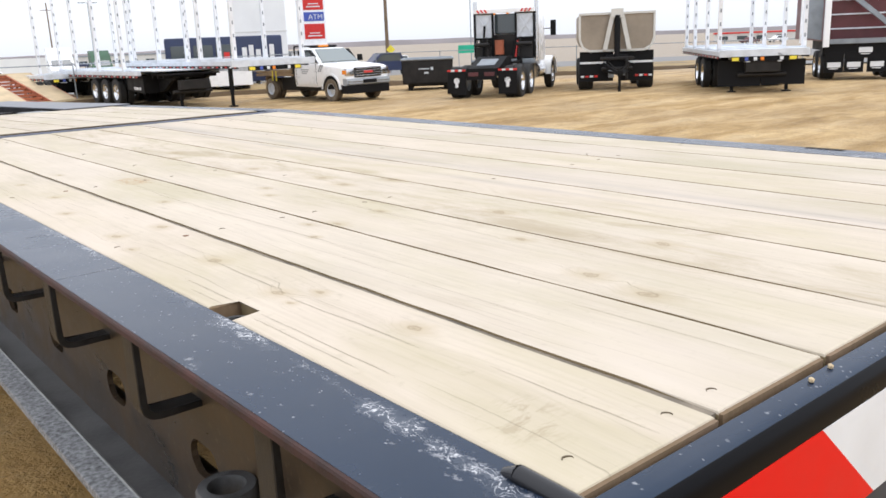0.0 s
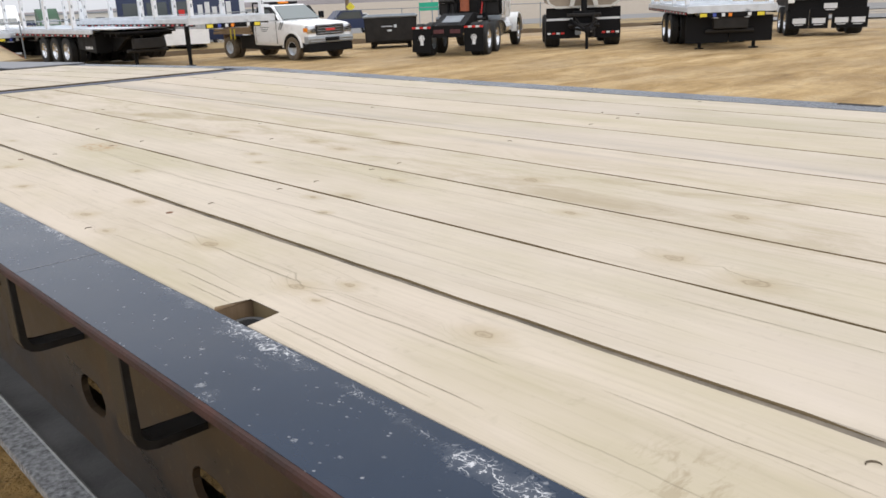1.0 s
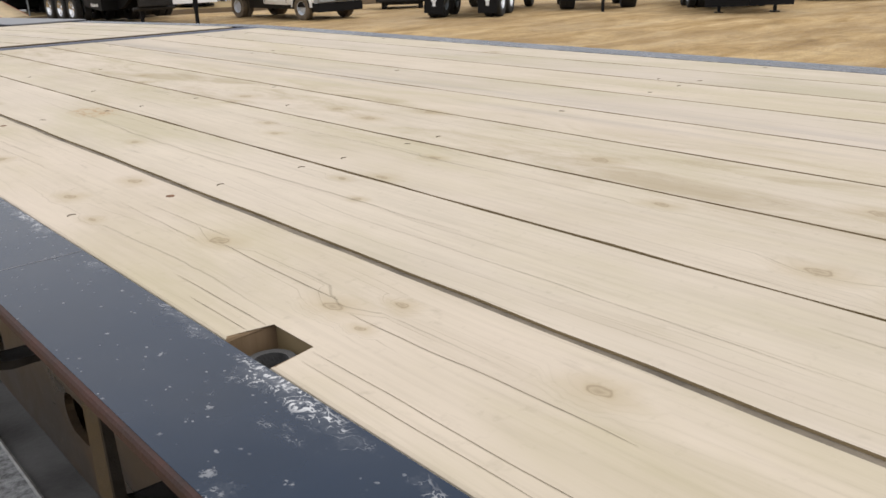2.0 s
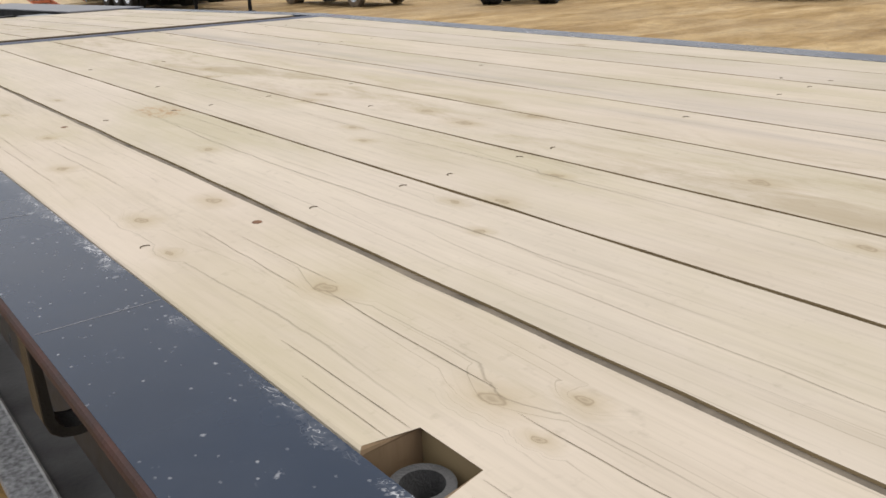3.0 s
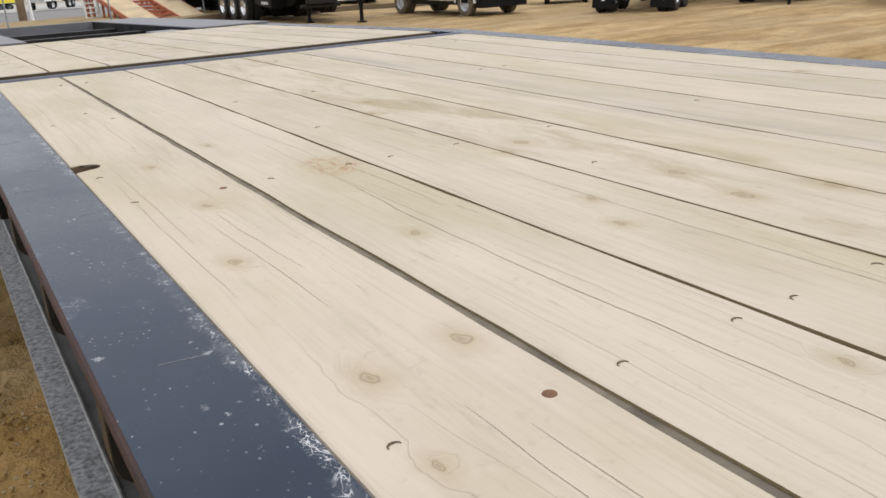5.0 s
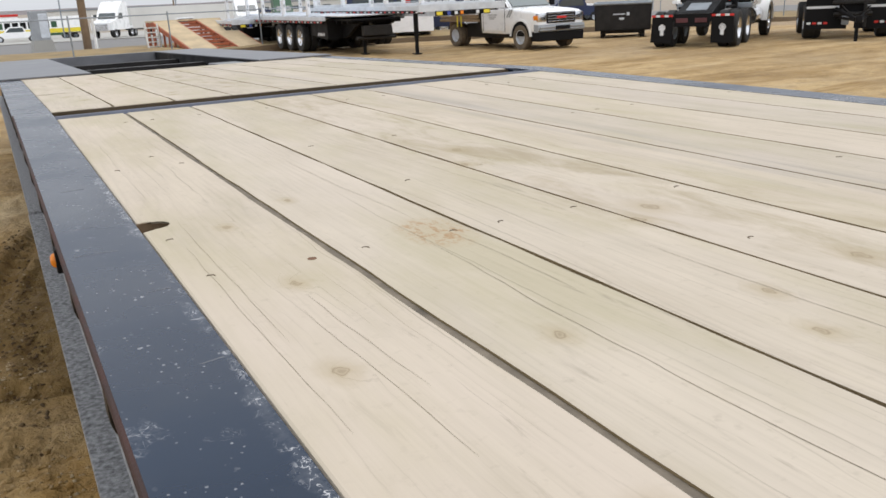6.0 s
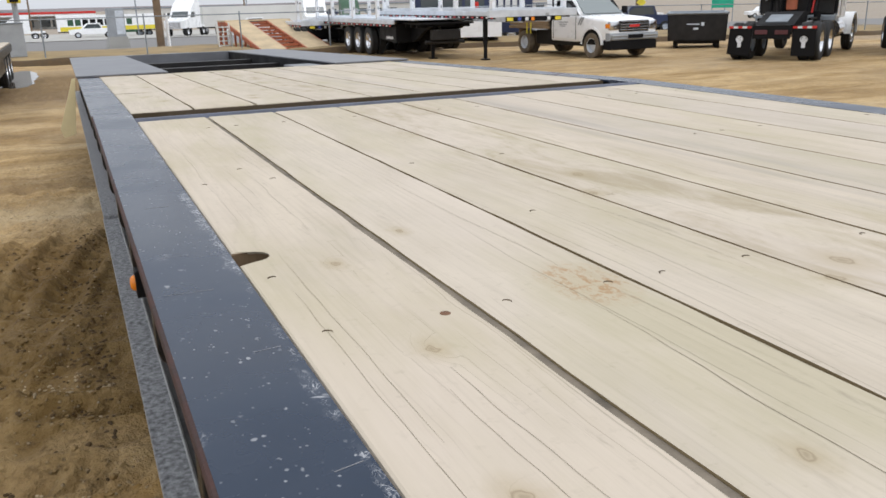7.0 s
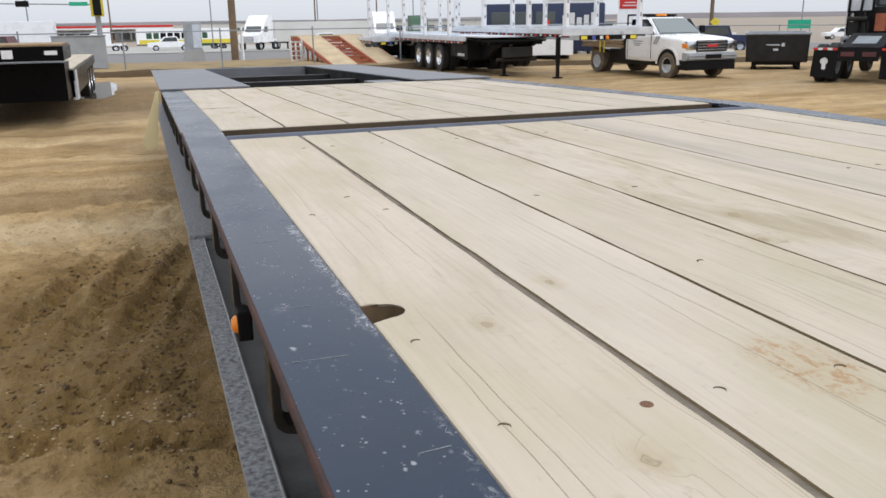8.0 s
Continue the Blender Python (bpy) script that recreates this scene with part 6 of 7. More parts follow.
def roll_bin(x, y, deg):
    p = thing("roll_off_bin", "black steel roll-off bin on small wheels", "bin", stand(x, y, deg))
    bm = B()
    outer = [(-1.22, 1.40), (-1.18, 0.32), (1.18, 0.32), (1.22, 1.40)]
    inner = [(1.16, 1.40), (1.12, 0.38), (-1.12, 0.38), (-1.16, 1.40)]
    prism(bm, outer + inner, -1.6, 1.6, 'Y')
    for yy in (-1.6, 1.56):
        prism(bm, outer, yy, yy + 0.04, 'Y')
    part("bin_body", bm, "frame_steel", p, "scraped black tub")
    bm = B()
    for sx in (-1.22, 1.22):
        tube(bm, (sx, -1.62, 1.40), (sx, 1.62, 1.40), 0.05, 8)
    for yy in (-1.6, 1.6):
        tube(bm, (-1.22, yy, 1.40), (1.22, yy, 1.40), 0.05, 8)
    part("bin_rim", bm, "galv_dark", p, "", True)
    bm = B()
    box(bm, -0.28, -0.16, 1.598, 1.612, 0.92, 1.05)
    box(bm, -0.1, 0.42, 1.598, 1.612, 0.96, 1.0)
    box(bm, -0.05, 0.15, 1.598, 1.612, 0.76, 0.84)
    part("scratch_marks", bm, "galv", p)
    for sx in (-1, 1):
        for yy in (-1.1, 1.1):
            wheel(p, sx * 0.85, yy, 0.24, 0.2, "tyre", "galv_dark", sx, 0.02)
    bm = B()
    box(bm, -0.9, 0.9, -1.3, 1.3, 0.2, 0.32)
    part("skid", bm, "frame_steel", p)
    return p


rb_bin = roll_bin(20.6, 27.0, 140)
rb_bin.scale = (0.86, 0.86, 0.9)


def loading_ramp(x, y, deg):
    """Rust-orange double-track ramp; its high end is away from the viewer (local +y)."""
    p = thing("loading_ramp", "rust-orange steel loading ramp with two plywood tracks", "ramp", stand(x, y, deg))
    L, Hh = 4.4, 1.12
    for sx in (-1, 1):
        for xx in (sx * 0.42, sx * 1.42):
            bm = B()
            bar(bm, (xx, 0, 0.12), (xx, L, Hh), 0.08, 0.16)
            box(bm, xx - 0.04, xx + 0.04, L - 0.05, L + 0.9, Hh - 0.1, Hh + 0.06)
            part("stringer", bm, "orange_steel", p)
        bm = B()
        vs = [(sx * 0.44, 0.02, 0.21), (sx * 1.40, 0.02, 0.21), (sx * 1.40, L, Hh + 0.10), (sx * 0.44, L, Hh + 0.10)]
        t = [bm.verts.new(v) for v in vs]
        b = [bm.verts.new((v[0], v[1], v[2] - 0.03)) for v in vs]
        bm.faces.new(t)
        bm.faces.new(b[::-1])
        for k in range(4):
            bm.faces.new((t[k], b[k], b[(k + 1) % 4], t[(k + 1) % 4]))
        part("track", bm, "ply", p, "sun-bleached plywood track")
        for k in range(7):
            yy = 0.6 + k * 0.62
            bm = B()
            zz = 0.12 + (Hh - 0.12) * yy / L
            bar(bm, (sx * 1.44, yy, 0.0), (sx * 1.44, yy, max(zz, 0.1)), 0.07, 0.07)
            part("upright", bm, "orange_steel", p)
    for k in range(9):
        yy = 0.35 + k * 0.5
        zz = 0.12 + (Hh - 0.12) * yy / L
        bm = B()
        bar(bm, (-0.43, yy, zz), (0.43, yy, zz), 0.09, 0.1)
        part("cross_rung", bm, "orange_steel", p)
    bm = B()
    box(bm, -1.48, 1.48, L, L + 0.9, Hh + 0.07, Hh + 0.12)
    part("landing", bm, "ply", p, "plywood landing")
    for sx in (-1, 1):
        for yy in (L + 0.1, L + 0.8):
            bm = B()
            box(bm, sx * 1.4 - 0.05, sx * 1.4 + 0.05, yy - 0.05, yy + 0.05, 0, Hh)
            part("post", bm, "orange_steel", p)
    return p


loading_ramp(7.5, 36.0, 7).scale = (1.07, 1.07, 1.07)

ladder = thing("step_ladder", "white painted ladder leaning at the ramp", "ladder", stand(5.2, 39.4, 10))
for sx in (-0.28, 0.28):
    bm = B()
    bar(bm, (sx, 0, 0), (sx, 0.25, 1.3), 0.06, 0.06)
    part("ladder_rail", bm, "offwhite", ladder)
for k in range(6):
    bm = B()
    f = 0.12 + k * 0.15
    bar(bm, (-0.28, 0.25 * f, 1.3 * f), (0.28, 0.25 * f, 1.3 * f), 0.05, 0.05)
    part("rung", bm, "offwhite", ladder)


def drop_deck(x, y, deg):
    """Black drop-deck trailer; high gooseneck deck at local y 0..3, lower deck with three axles beyond."""
    p = thing("drop_deck_trailer", "black drop-deck trailer with worn timber decks", "trailer", stand(x, y, deg))
    bm = B()
    box(bm, -1.28, 1.28, -1.1, 0.7, 1.17, 1.41, 0.01)
    face = part("upper_frame", bm, "edge_black", p)
    for k in range(9):
        bm = B()
        xx = -1.26 + k * 0.28
        box(bm, xx, xx + 0.272, -1.08, 0.68, 1.414, 1.45, 0.004)
        part("deck_board", bm, "old_wood", p)
    bm = B()
    box(bm, -1.2, 1.2, -0.2, 0.9, 0.42, 1.10, 0.01)
    part("lower_skirt", bm, "edge_black", p)
    bm = B()
    box(bm, -1.28, 1.28, 0.72, 9.4, 0.72, 0.92, 0.01)
    part("lower_frame", bm, "edge_black", p)
    for k in range(9):
        bm = B()
        xx = -1.26 + k * 0.28
        box(bm, xx, xx + 0.272, 0.74, 9.38, 0.924, 0.955, 0.004)
        part("deck_board", bm, "deck_wood", p)
    for x0, x1, z0, z1 in ((0.97, 1.18, 1.27, 1.34), (0.28, 0.46, 1.22, 1.36)):
        bm = B()
        box(bm, x0, x1, -1.108, -1.10, z0, z1)
        part("pale_plate", bm, "tape_white", face, "white sticker")
    bm = B()
    box(bm, 1.20, 1.292, 0.95, 1.5, 0.35, 0.90)
    part("corner_panel", bm, "galv", p)
    bm = B()
    box(bm, -1.25, 1.25, 0.9, 5.6, 0.40, 0.72)
    part("front_skirt", bm, "edge_black", p)
    for sx in (-1, 1):
        for k in range(3):
            wheel(p, sx * 1.12, 6.3 + 1.15 * k, 0.42, 0.26, "tyre", "chrome", sx)
    bm = B()
    box(bm, -0.95, 0.95, 5.6, 9.2, 0.35, 0.72)
    part("suspension", bm, "edge_black", p)
    return p


drop_deck(-3.98, 19.5, 0).scale = (1, 1, 1.05)

# puddle beside the drop-deck
bm = B()
rp = random.Random(3)
ring = [bm.verts.new(((0.8 + 0.2 * rp.random()) * 0.52 * math.cos(2 * math.pi * k / 26) * (0.75 + 0.5 * rp.random()), (0.8 + 0.2 * rp.random()) * 4.0 * math.sin(2 * math.pi * k / 26), 0)) for k in range(26)]
bm.faces.new(ring)
mw, nt, bw = nodes_of("puddle_water")
bw.inputs["Base Color"].default_value = (0.16, 0.14, 0.12, 1)
bw.inputs["Roughness"].default_value = 0.05
bw.inputs["Specular IOR Level"].default_value = 0.8
M["water"] = mw
pd = one("puddle", bm, "water", "shallow puddle reflecting the pale sky", "puddle", "structure")
pd.location = (-2.62, 28.6, 0.016)

# ---- verge, street and far side ----
def strip(name, x0, x1, y0, y1, z, mat, label, deg=0, pivot=(0, 0), thick=0.02, rough=0.0):
    bm = B()
    box(bm, x0, x1, y0, y1, z - thick, z)
    ob = one(name, bm, mat, label, name, "structure")
    ob.matrix_world = Matrix.Translation((*pivot, 0)) @ pose(0, 0, 0, 0, 0, deg) @ Matrix.Translation((-pivot[0], -pivot[1], 0))
    return ob


def verge():
    """Dry grass bank between the yard and the street, with an uneven crown."""
    xs = list(np.arange(-40, 70, 0.4))
    vs, fs = [], []
    steps = (0.0, 0.012, 0.025, 0.04, 0.07, 0.11, 0.17, 0.25, 0.35, 0.45, 0.56, 0.68, 0.8, 0.9, 1.0)
    n = len(steps)
    for x in xs:
        for j, f in enumerate(steps):
            y = 35.5 + 13.0 * f - 0.10 * x + 0.7 * noise.noise(Vector((x * 0.35, 3.0, 1.0))) * (1 - f)
            lip = ease(0.0, 0.03, f) * (1 - ease(0.85, 1.0, f))
            z = ground_base(x, y) - 0.02 + 0.22 * lip + 0.12 * math.sin(math.pi * f) + 0.09 * noise.noise(Vector((x * 0.5, y * 0.8, 2.0))) * (1 if 0 < j < n - 1 else 0)
            vs.append((x, y, z))
    for i in range(len(xs) - 1):
        for j in range(n - 1):
            fs.append((i * n + j, (i + 1) * n + j, (i + 1) * n + j + 1, i * n + j + 1))
    me = bpy.data.meshes.new("verge")
    me.from_pydata(vs, [], fs)
    me.materials.append(M["dry_grass"])
    me.materials.append(M["damp_soil"])
    for p in me.polygons:
        p.use_smooth = True
        p.material_index = 1 if p.index % (n - 1) < 3 else 0
    tagged(new("verge", me), "dry tan grass verge along the street", "verge", kind="structure")


verge()


def ribbon(name, a, b, width, mat, label, lift=0.06, n=60):
    """A paved strip from a to b that follows the fall of the ground."""
    a, b = Vector((*a, 0)), Vector((*b, 0))
    d = (b - a).normalized()
    side = Vector((-d.y, d.x, 0)) * width / 2
    vs, fs = [], []
    m = 6
    for k in range(n + 1):
        c = a.lerp(b, k / n)
        for j in range(m + 1):
            q = c + side * (2 * j / m - 1)
            vs.append((q.x, q.y, ground_base(q.x, q.y) + lift))
    for k in range(n):
        for j in range(m):
            i0 = k * (m + 1) + j
            fs.append((i0, i0 + m + 1, i0 + m + 2, i0 + 1))
    me = bpy.data.meshes.new(name)
    me.from_pydata(vs, [], fs)
    me.materials.append(M[mat])
    tagged(new(name, me), label, name, kind="structure")


ribbon("road", (-140, 84), (150, 52), 42, "asphalt", "wide pale grey asphalt street", 0.07)
ribbon("kerb", (-140, 61.5), (60, 39.5), 0.3, "concrete", "low concrete kerb of the street", 0.16)
ribbon("forecourt", (-160, 140), (60, 118), 60, "concrete", "pale concrete forecourt beyond the street", 0.06)
ribbon("side_road", (30, 66), (110, -50), 14, "asphalt", "grey asphalt side street beyond the yard", 0.09)


def chain_fence(p0, p1, step=3.2, h=2.0):
    f = thing("chain_fence", "galvanised pipe fence with thin mesh posts and top rail", "fence", Matrix.Translation((p0[0], p0[1], G0)), kind="structure")
    d = Vector((p1[0] - p0[0], p1[1] - p0[1], 0))
    n = int(d.length / step)
    for k in range(n + 1):
        q = d * (k / n)
        bm = B()
        q = q + Vector((0, 0, ground_base(p0[0] + q.x, p0[1] + q.y) - G0))
        tube(bm, q, q + Vector((0, 0, h)), 0.03, 8)
        part("post", bm, "galv_dark", f)
    ends = [ground_base(*p0) - G0, ground_base(*p1) - G0]
    bm = B()
    tube(bm, Vector((0, 0, h + ends[0])), d + Vector((0, 0, h + ends[1])), 0.022, 8)
    part("top_rail", bm, "galv_dark", f)
    bm = B()
    tube(bm, Vector((0, 0, 0.1)), d + Vector((0, 0, 0.1)), 0.008, 6)
    part("tension_wire", bm, "galv_dark", f)
    return f


chain_fence((-24, 38.5), (20, 35.5), 3.6, 1.75)
chain_fence((30, 44), (58, 6), 4.0, 1.7)

# grey utility box, cabinet on its plinth, poles
ub = thing("utility_box", "grey steel utility enclosure with a flat lid", "enclosure", pose(-3.70, 39.2, 0.16, 0, 0, 4))
bm = B()
box(bm, -1.0, 1.0, -0.4, 0.4, 0, 1.27, 0.02)
part("casing", bm, "grey_paint", ub)
bm = B()
box(bm, -1.03, 1.03, -0.43, 0.43, 1.27, 1.31, 0.01)
part("lid", bm, "galv_dark", ub)

cb = thing("signal_cabinet", "pale grey signal cabinet on a concrete plinth", "cabinet", stand(1.7, 55.7, 6))
bm = B()
prism(bm, [(-0.62, 0), (0.62, 0), (0.5, 0.72), (-0.5, 0.72)], -0.5, 0.5, 'Y')
part("plinth", bm, "concrete", cb)
bm = B()
box(bm, -0.46, 0.46, -0.4, 0.4, 0.72, 2.35, 0.02)
part("casing", bm, "grey_paint", cb)
bm = B()
box(bm, -0.05, 0.42, -0.415, -0.40, 0.85, 2.2, 0.004)
part("door", bm, "galv", cb)


def pole(x, y, h, r, mat, label, lean=0.0, arms=(), name="utility_pole"):
    p = thing(name, label, "pole", stand(x, y, 0))
    bm = B()
    tube(bm, (0, 0, 0), (lean, 0, h), r, 12, r * 0.72)
    part("shaft", bm, mat, p, "", True)
    for z, w in arms:
        bm = B()
        box(bm, -w, w, -0.05, 0.05, z, z + 0.12)
        part("crossarm", bm, mat, p)
    return p


pole(3.3, 47.5, 11.5, 0.2, "pole_wood", "weathered brown timber utility pole on the verge")
pole(3.75, 47.9, 1.9, 0.09, "white", "short white post beside the timber pole", name="white_post")
pole(42.65, 59.95, 13.0, 0.17, "pole_wood", "slim brown timber pole with a yellow sign", name="utility_pole")
for x, y, h, a in ((14, 150, 13, ((12, 1.2),)), (-6, 170, 13, ((12, 1.2),)), (30, 160, 14, ((12.6, 1.2),)), (46, 175, 14, ((12.6, 1.2),)), (-22, 140, 12, ((11, 1.1),))):
    pole(x, y, h, 0.16, "pole_wood", "distant timber utility pole with crossarm", 0, a)
for x, y in ((8.0, 120), (22, 118), (38, 125), (-14, 118), (60, 110), (84, 95)):
    p = pole(x, y, 11, 0.09, "galv_dark", "tall grey street lamp with double heads", name="street_lamp")
    bm = B()
    box(bm, -1.3, -0.3, -0.12, 0.12, 10.9, 11.02)
    box(bm, 0.3, 1.3, -0.12, 0.12, 10.9, 11.02)
    box(bm, -0.4, 0.4, -0.04, 0.04, 10.95, 11.0)
    part("lamp_heads", bm, "galv_dark", p)

ys = thing("warning_sign", "yellow diamond warning sign on a post", "sign", stand(42.3, 59.0, -35))
bm = B()
tube(bm, (0, 0, 0), (0, 0, 2.4), 0.03, 8)
part("post", bm, "galv_dark", ys)
bm = B()
box(bm, -0.28, 0.28, -0.03, -0.01, 1.85, 2.4, 0.0, (0, 45, 0))
part("plate", bm, "yellow", ys)


def traffic_signal(x, y, deg, arm):
    p = thing("traffic_signal", "grey traffic signal pole with yellow-backed heads and street sign", "signal", stand(x, y, deg))
    bm = B()
    tube(bm, (0, 0, 0), (0, 0, 6.8), 0.12, 14, 0.10)
    part("shaft", bm, "grey_paint", p, "", True)
    bm = B()
    tube(bm, (0, 0, 2.85), (-arm, 0, 2.93), 0.025, 10, 0.025)
    part("mast_arm", bm, "galv_dark", p, "", True)
    for xx, zz in ((0.0, 2.36), (-arm * 0.8, 2.62)):
        bm = B()
        box(bm, xx - 0.26, xx + 0.26, -0.20, -0.16, zz, zz + (1.0 if xx == 0 else 0.5), 0.03)
        hd = part("signal_head", bm, "yellow" if xx == 0 else "black", p)
        bm = B()
        box(bm, xx - 0.16, xx + 0.16, -0.34, -0.2, zz + 0.04, zz + (0.9 if xx == 0 else 0.45), 0.03)
        part("lamp_housing", bm, "black", hd)
    bm = B()
    box(bm, -1.07, -0.34, -0.04, 0.0, 2.80, 2.96)
    part("street_sign", bm, "green_sign", p)
    bm = B()
    box(bm, -3.1, -2.6, -0.06, 0.0, 2.77, 3.01)
    part("lane_sign", bm, "black", p)
    return p


traffic_signal(-2.95, 41.3, 4, 5.6)


def box_trailer(x, y, deg, length, body, label, band=None, letters=0):
    p = thing("semi_trailer", label, "trailer", stand(x, y, deg))
    bm = B()
    box(bm, -1.28, 1.28, -length, 0, 1.15, 4.0, 0.03)
    part("box_body", bm, body, p)
    if band:
        for sx in (-1, 1):
            bm = B()
            box(bm, *sorted((sx * 1.281, sx * 1.288)), -length + 0.3, -0.4, 1.2, 1.95)
            part("colour_band", bm, band, p, "yellow lower band")
            bm = B()
            box(bm, *sorted((sx * 1.281, sx * 1.29)), -length * 0.78, -length * 0.30, 0.72, 1.18)
            part("belly_box", bm, "dark_green", p)
    for k in range(letters):
        yy = -1.9 - k * 1.05
        for sx in (-1, 1):
            bm = B()
            box(bm, *sorted((sx * 1.281, sx * 1.289)), yy - 0.40, yy + 0.40, 2.15, 3.25)
            part("brand_bar", bm, "black" if 1 < k < 8 else "dark_green", p)
    for k in range(2):
        for sx in (-1, 1):
            wheel(p, sx * 1.0, -length + 1.4 + 1.3 * k, 0.5, 0.5, "tyre", "galv_dark", sx)
    bm = B()
    box(bm, -0.5, 0.5, -length, 0, 0.95, 1.15)
    part("chassis", bm, "black", p)
    bm = B()
    for sx in (-0.7, 0.7):
        box(bm, sx - 0.06, sx + 0.06, -2.6, -2.45, 0, 1.0)
    part("landing_legs", bm, "black", p)
    return p


def highway_tractor(x, y, deg, mat, label):
    p = thing("semi_tractor", label, "truck", stand(x, y, deg))
    bm = B()
    prism(bm, [(-4.2, 0.9), (2.4, 0.9), (2.5, 1.7), (0.9, 2.0), (0.35, 2.75), (-0.2, 3.3), (-1.2, 3.9), (-2.4, 3.9), (-2.4, 1.2), (-4.2, 1.2)], -1.15, 1.15, 'X')
    part("cab_body", bm, mat, p, "", True)
    for sx in (-1, 1):
        bm = B()
        prism(bm, [(0.55, 2.05), (0.1, 2.65), (-0.75, 2.65), (-0.75, 2.05)], *sorted((sx * 1.145, sx * 1.158)), 'X')
        part("side_window", bm, "glass", p)
        for yy in (1.55, -2.9, -4.0):
            wheel(p, sx * 1.02, yy, 0.5, 0.34, "tyre", "chrome", sx)
    bm = B()
    vs = [(-0.95, 0.86, 2.06), (0.95, 0.86, 2.06), (0.9, 0.42, 2.68), (-0.9, 0.42, 2.68)]
    bm.faces.new([bm.verts.new((v[0], v[1] + 0.02, v[2] + 0.01)) for v in vs])
    part("windscreen", bm, "glass", p)
    bm = B()
    box(bm, -0.7, 0.7, 2.45, 2.56, 0.85, 1.6, 0.03)
    part("grille", bm, "chrome", p)
    return p


def street_pickup(x, y, deg, mat, label):
    p = thing("street_pickup", label, "car", stand(x, y, deg))
    bm = B()
    prism(bm, [(-2.8, 0.5), (2.7, 0.5), (2.75, 1.0), (1.3, 1.12), (0.65, 1.75), (-0.9, 1.78), (-1.15, 1.15), (-2.8, 1.12)], -0.95, 0.95, 'X')
    part("body", bm, mat, p, "", True)
    for sx in (-1, 1):
        bm = B()
        prism(bm, [(1.05, 1.18), (0.55, 1.66), (-0.8, 1.68), (-0.95, 1.18)], *sorted((sx * 0.948, sx * 0.957)), 'X')
        part("side_window", bm, "glass", p)
        for yy in (1.75, -1.75):
            wheel(p, sx * 0.85, yy, 0.38, 0.25, "tyre", "galv", sx, 0.02)
    return p


# on the street, a removal van and its neighbours
box_trailer(-1.7, 126.5, 90, 14.5, "white", "white removal semi-trailer with yellow band and dark green bars", "yellow", 9).scale = (1, 0.88, 0.72)
highway_tractor(-7.4, 127.0, 92, "white", "white long-nose semi tractor on the street").scale = (1, 1, 0.8)
street_pickup(2.3, 116.0, 90, "white", "white crew-cab pickup passing on the street")
highway_tractor(11.4, 101.5, 150, "white", "white and green semi tractor at the far kerb")
box_trailer(-22.0, 75.0, 90, 14.5, "white", "white semi-trailer with rounded top behind the fence").scale = (1, 1, 0.75)
box_trailer(13.6, 105.0, 108, 14.5, "building", "long pale semi-trailer parked beyond the street").scale = (1, 1, 0.8)
street_pickup(17.0, 90, 80, "white", "white service pickup beyond the fence")
street_pickup(-9.9, 61.5, 80, "maroon", "dark red pickup behind the fence")
street_pickup(35.6, 50.6, 70, "navy", "dark navy car parked behind the bin")
highway_tractor(23.5, 90.0, 170, "white", "white cab-over lorry parked behind the log trailers")
highway_tractor(33.0, 107.0, 170, "dark_green", "green truck cab parked behind the log trailers")
box_trailer(15.4, 35.0, 160, 4.2, "white", "white box van body behind the flatbed pickup").scale = (0.8, 0.8, 0.36)

# navy coach body with pale lettering blocks, seen over the trailers
bus = thing("navy_coach", "navy blue coach with dark windows and a pale lettering block", "bus", stand(21.4, 41.2, 64))
# its long side faces the yard; local y runs back along the coach
bm = B()
box(bm, -1.2, 1.2, -0.2, 5.9, 0.45, 2.86, 0.12)
part("coach_body", bm, "navy", bus, "", True)
for k in range(3):
    bm = B()
    box(bm, -1.215, -1.19, 2.3 + k * 1.15, 3.3 + k * 1.15, 1.75, 2.45, 0.02)
    part("window", bm, "glass", bus)
for k in range(5):
    bm = B()
    box(bm, -1.222, -1.201, 0.25 + k * 0.36, 0.50 + k * 0.36, 1.62, 2.38 - 0.12 * (k % 3))
    part("lettering_bar", bm, "tape_white", bus)
bm = B()
box(bm, -1.222, -1.201, 2.6, 2.9, 1.7, 2.05)
part("red_mark", bm, "red", bus)
for sx in (-1, 1):
    for yy in (0.9, 4.8):
        wheel(bus, sx * 1.05, yy, 0.42, 0.26, "tyre", "chrome", sx)

# service sign tower
tw = thing("sign_tower", "tall white sign tower with red and blue panels", "sign", stand(50.4, 84.6, -32))
bm = B()
box(bm, -1.35, 1.35, -0.4, 0.4, 0, 12.0, 0.05)
part("pylon", bm, "white", tw)
for z0, z1, mt, nm in ((3.95, 5.65, "red", "red"), (5.95, 6.95, "blue", "blue"), (7.2, 8.6, "red", "red"), (8.8, 10.4, "red", "red")):
    bm = B()
    box(bm, -1.15, 1.15, -0.44, -0.41, z0, z1, 0.02)
    pn = part("sign_panel", bm, mt, tw, nm + " sign panel")
    if mt == "red":
        bm = B()
        box(bm, -0.8, 0.8, -0.46, -0.445, z0 + 0.3, z0 + 0.42)
        box(bm, -0.6, 0.6, -0.46, -0.445, z0 + 0.62, z0 + 0.72)
        part("panel_bars", bm, "tape_white", pn)
txt = bpy.data.curves.new("atm_text", 'FONT')
txt.body = "ATM"
txt.size = 0.8
txt.align_x = 'CENTER'
txt.extrude = 0.01
to = new("sign_text", txt)
dg = bpy.context.evaluated_depsgraph_get()
tme = bpy.data.meshes.new_from_object(to.evaluated_get(dg))
bpy.data.objects.remove(to)
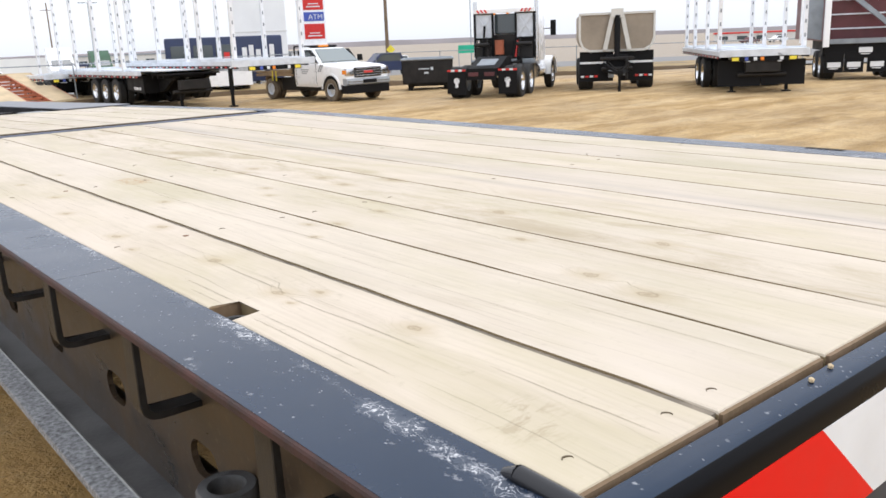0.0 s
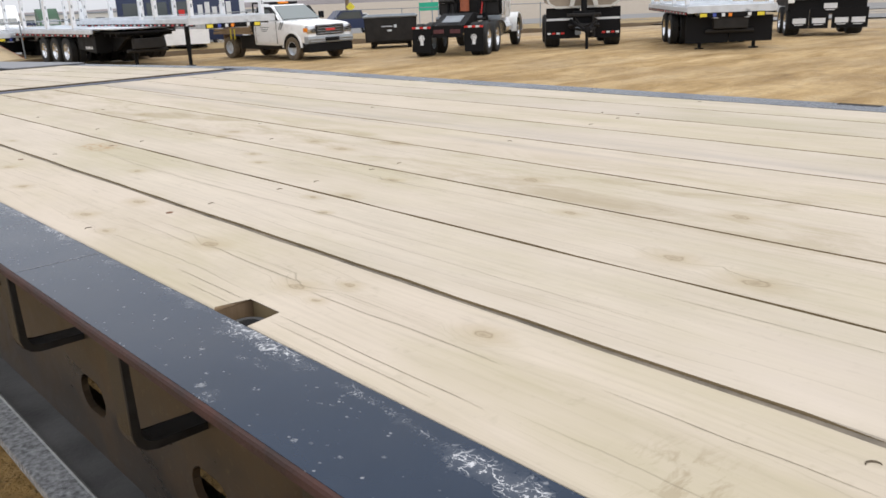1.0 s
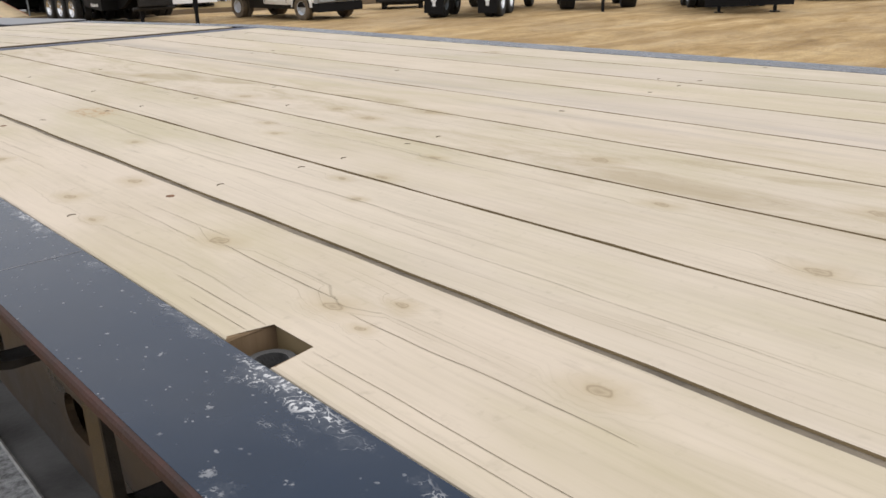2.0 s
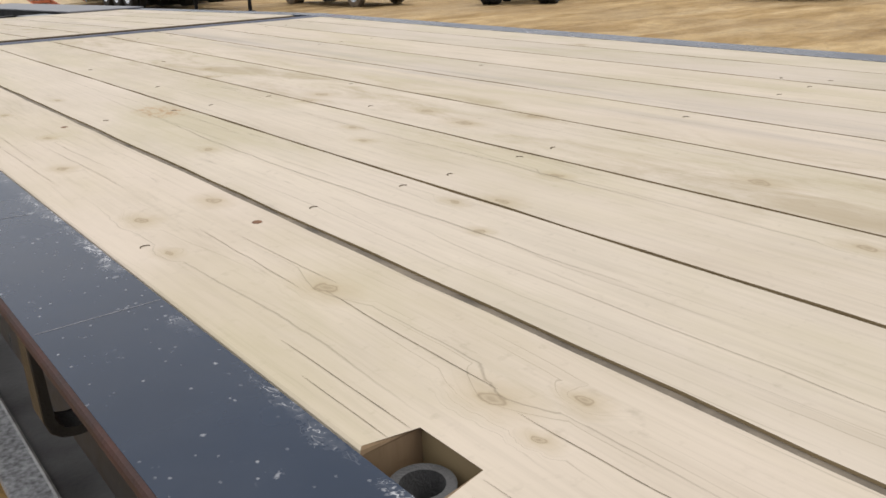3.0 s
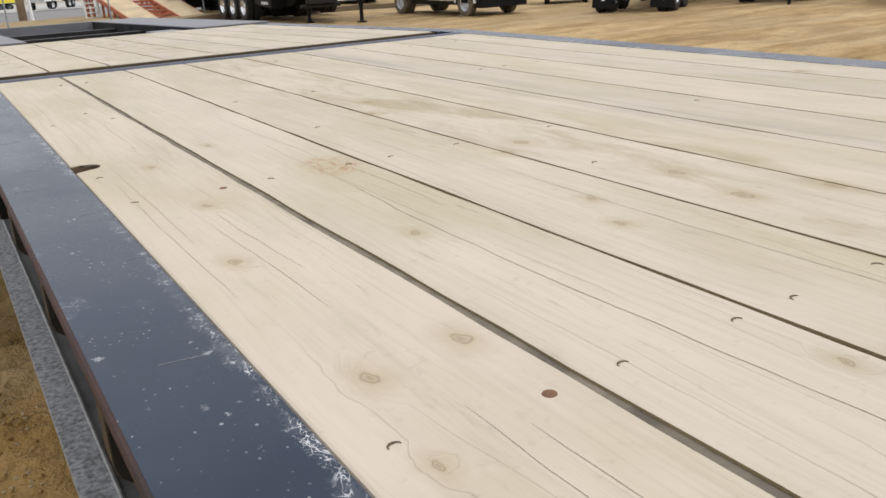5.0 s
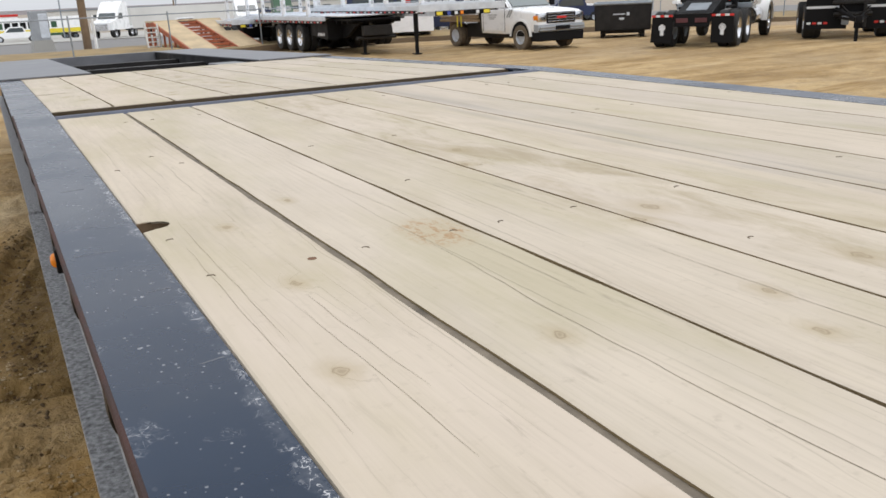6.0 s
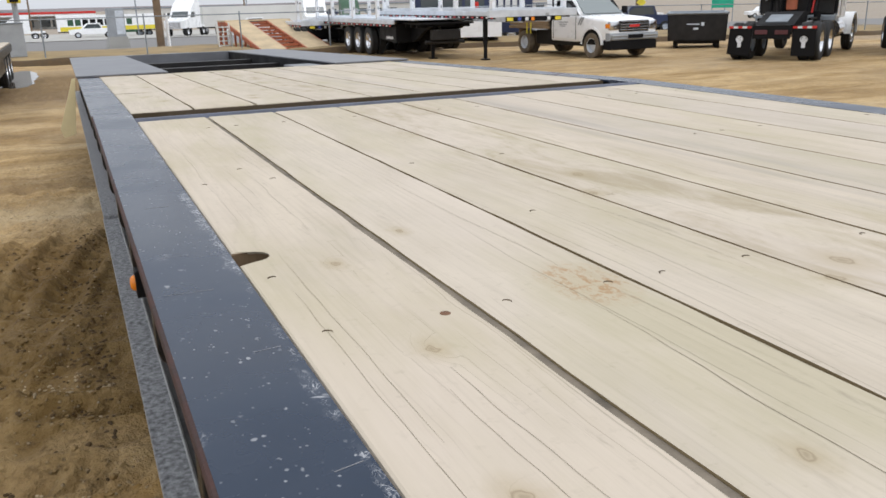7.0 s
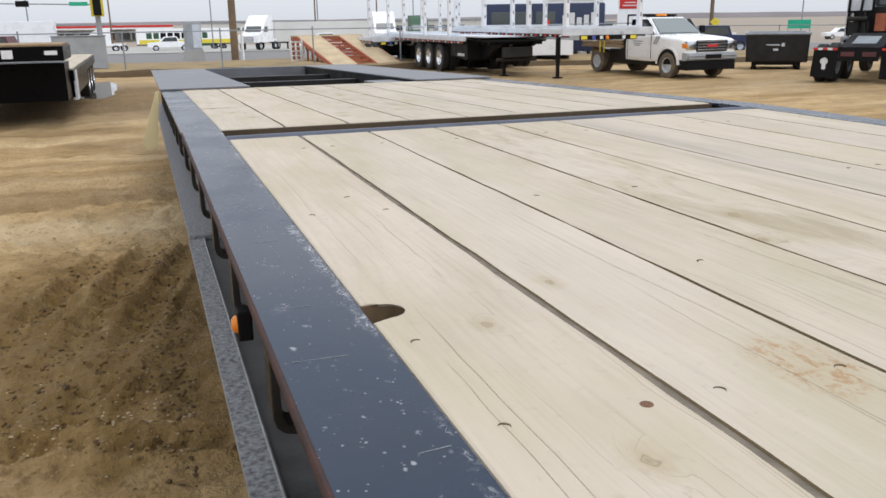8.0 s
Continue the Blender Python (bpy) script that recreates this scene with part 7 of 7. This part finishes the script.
tme.materials.clear()
tme.materials.append(M["tape_white"])
tob = new("sign_text", tme)
tob.parent = tw
tob.matrix_basis = pose(0.2, -0.46, 6.15, 90, 0, 0)
tagged(tob, "white letters ATM on the blue panel")

# silo-like pale building behind the coach
sb = thing("pale_building", "tall cream building with faint panel joints", "building", stand(36.0, 71.0, -27))
bm = B()
box(bm, -2.5, 2.5, -2, 2, 0, 11, 0.05)
part("wall", bm, "cream_wall", sb)
for z in (4.2, 7.6, 11):
    bm = B()
    box(bm, -2.52, 2.52, -2.03, -1.99, z, z + 0.1)
    part("joint", bm, "building", sb)

# filling station with a red fascia
fs = thing("filling_station", "white filling station with red canopy fascia", "building", stand(-9.0, 205, 0))
bm = B()
box(bm, -16, 15, -4, 4, 4.4, 5.0)
part("canopy", bm, "white", fs)
bm = B()
box(bm, -16.1, 15.1, -4.1, 4.1, 5.0, 5.7)
part("fascia", bm, "red", fs)
bm = B()
box(bm, -14, 12, 2, 12, 0, 4.3)
part("shop", bm, "building", fs)
for k in range(6):
    bm = B()
    box(bm, -13 + k * 4.2, -10 + k * 4.2, 1.9, 2.02, 0.6, 3.0)
    part("shop_window", bm, "glass", fs)
for k in range(5):
    bm = B()
    box(bm, -14.5 + 6.8 * k, -14.1 + 6.8 * k, -0.2, 0.2, 0, 4.4)
    part("canopy_post", bm, "offwhite", fs)

fs.scale = (1, 1, 0.62)

# row of low far buildings
rb = random.Random(11)
for x, y, w, h, mt, rf in ((-90, 330, 40, 6, "building", "red"), (-30, 340, 40, 6, "offwhite", "galv_dark"), (40, 350, 46, 6.5, "building", "galv_dark"), (110, 330, 40, 6, "offwhite", "galv_dark"), (170, 290, 30, 3.4, "building", "galv_dark"), (260, 147, 30, 4.6, "building", "red"), (290, 95, 50, 4.6, "offwhite", "galv_dark"), (305, 25, 50, 4.6, "building", "galv_dark")):
    deg = -math.degrees(math.atan2(x, y))
    hb = thing("low_building", "low pale commercial building with flat roof", "building", stand(x, y, deg), "far buildings")
    bm = B()
    box(bm, -w / 2, w / 2, -5, 5, 0, h, 0.02)
    part("wall", bm, mt, hb)
    bm = B()
    box(bm, -w / 2 - 0.3, w / 2 + 0.3, -5.3, 5.3, h, h + 0.9)
    part("roof", bm, rf, hb)
    for k in range(int(w / 6)):
        bm = B()
        xx = -w / 2 + 1.2 + k * 6
        box(bm, xx, xx + 3.2, -5.06, -4.99, 1.0, 3.2)
        part("window", bm, "glass", hb)
    hb.scale = (1, 1, 0.55)
    for k in range(2):
        street_pickup(x * 0.85 - 12 + 14 * k + rb.random() * 3, y * 0.85 - rb.random() * 6, 60 + 60 * rb.random(), rb.choice(("white", "grey_paint", "maroon", "navy")), "distant parked car before the low buildings")

# red-roofed depot and road furniture past the parked trucks
gs = thing("road_sign", "green highway sign on two posts", "sign", stand(71.4, 81.6, -40))
for xx in (-1.2, 1.2):
    bm = B()
    tube(bm, (xx, 0, 0), (xx, 0, 2.6), 0.05, 8)
    part("post", bm, "galv_dark", gs)
bm = B()
box(bm, -1.25, 1.25, -0.06, -0.02, 1.7, 2.7, 0.02)
part("sign_face", bm, "green_sign", gs)
for x, y in ((88, 118), (104, 108), (66, 120)):
    street_pickup(x, y, 70, "white", "white van far along the highway")


# far ridge
def ridge():
    vs, fs = [], []
    n = 260
    for k in range(n):
        a = radians(-75 + 190 * k / (n - 1))
        r = 1500
        x, y = r * math.sin(a), r * math.cos(a)
        h = 4.2 + 2.5 * math.exp(-((a - 0.62) / 0.2) ** 2) + 1.5 * noise.noise(Vector((k * 0.05, 0, 0))) + 1.2 * noise.noise(Vector((k * 0.3, 5, 0)))
        vs += [(x, y, -12), (x, y, h), (x * 1.25, y * 1.25, h * 0.9)]
    for k in range(n - 1):
        for j in range(2):
            fs.append((k * 3 + j, (k + 1) * 3 + j, (k + 1) * 3 + j + 1, k * 3 + j + 1))
    me = bpy.data.meshes.new("backdrop")
    me.from_pydata(vs, [], fs)
    me.materials.append(M["hill"])
    for p in me.polygons:
        p.use_smooth = True
    tagged(new("backdrop", me), "low hazy brown hills on the horizon", "hills", kind="structure")


ridge()
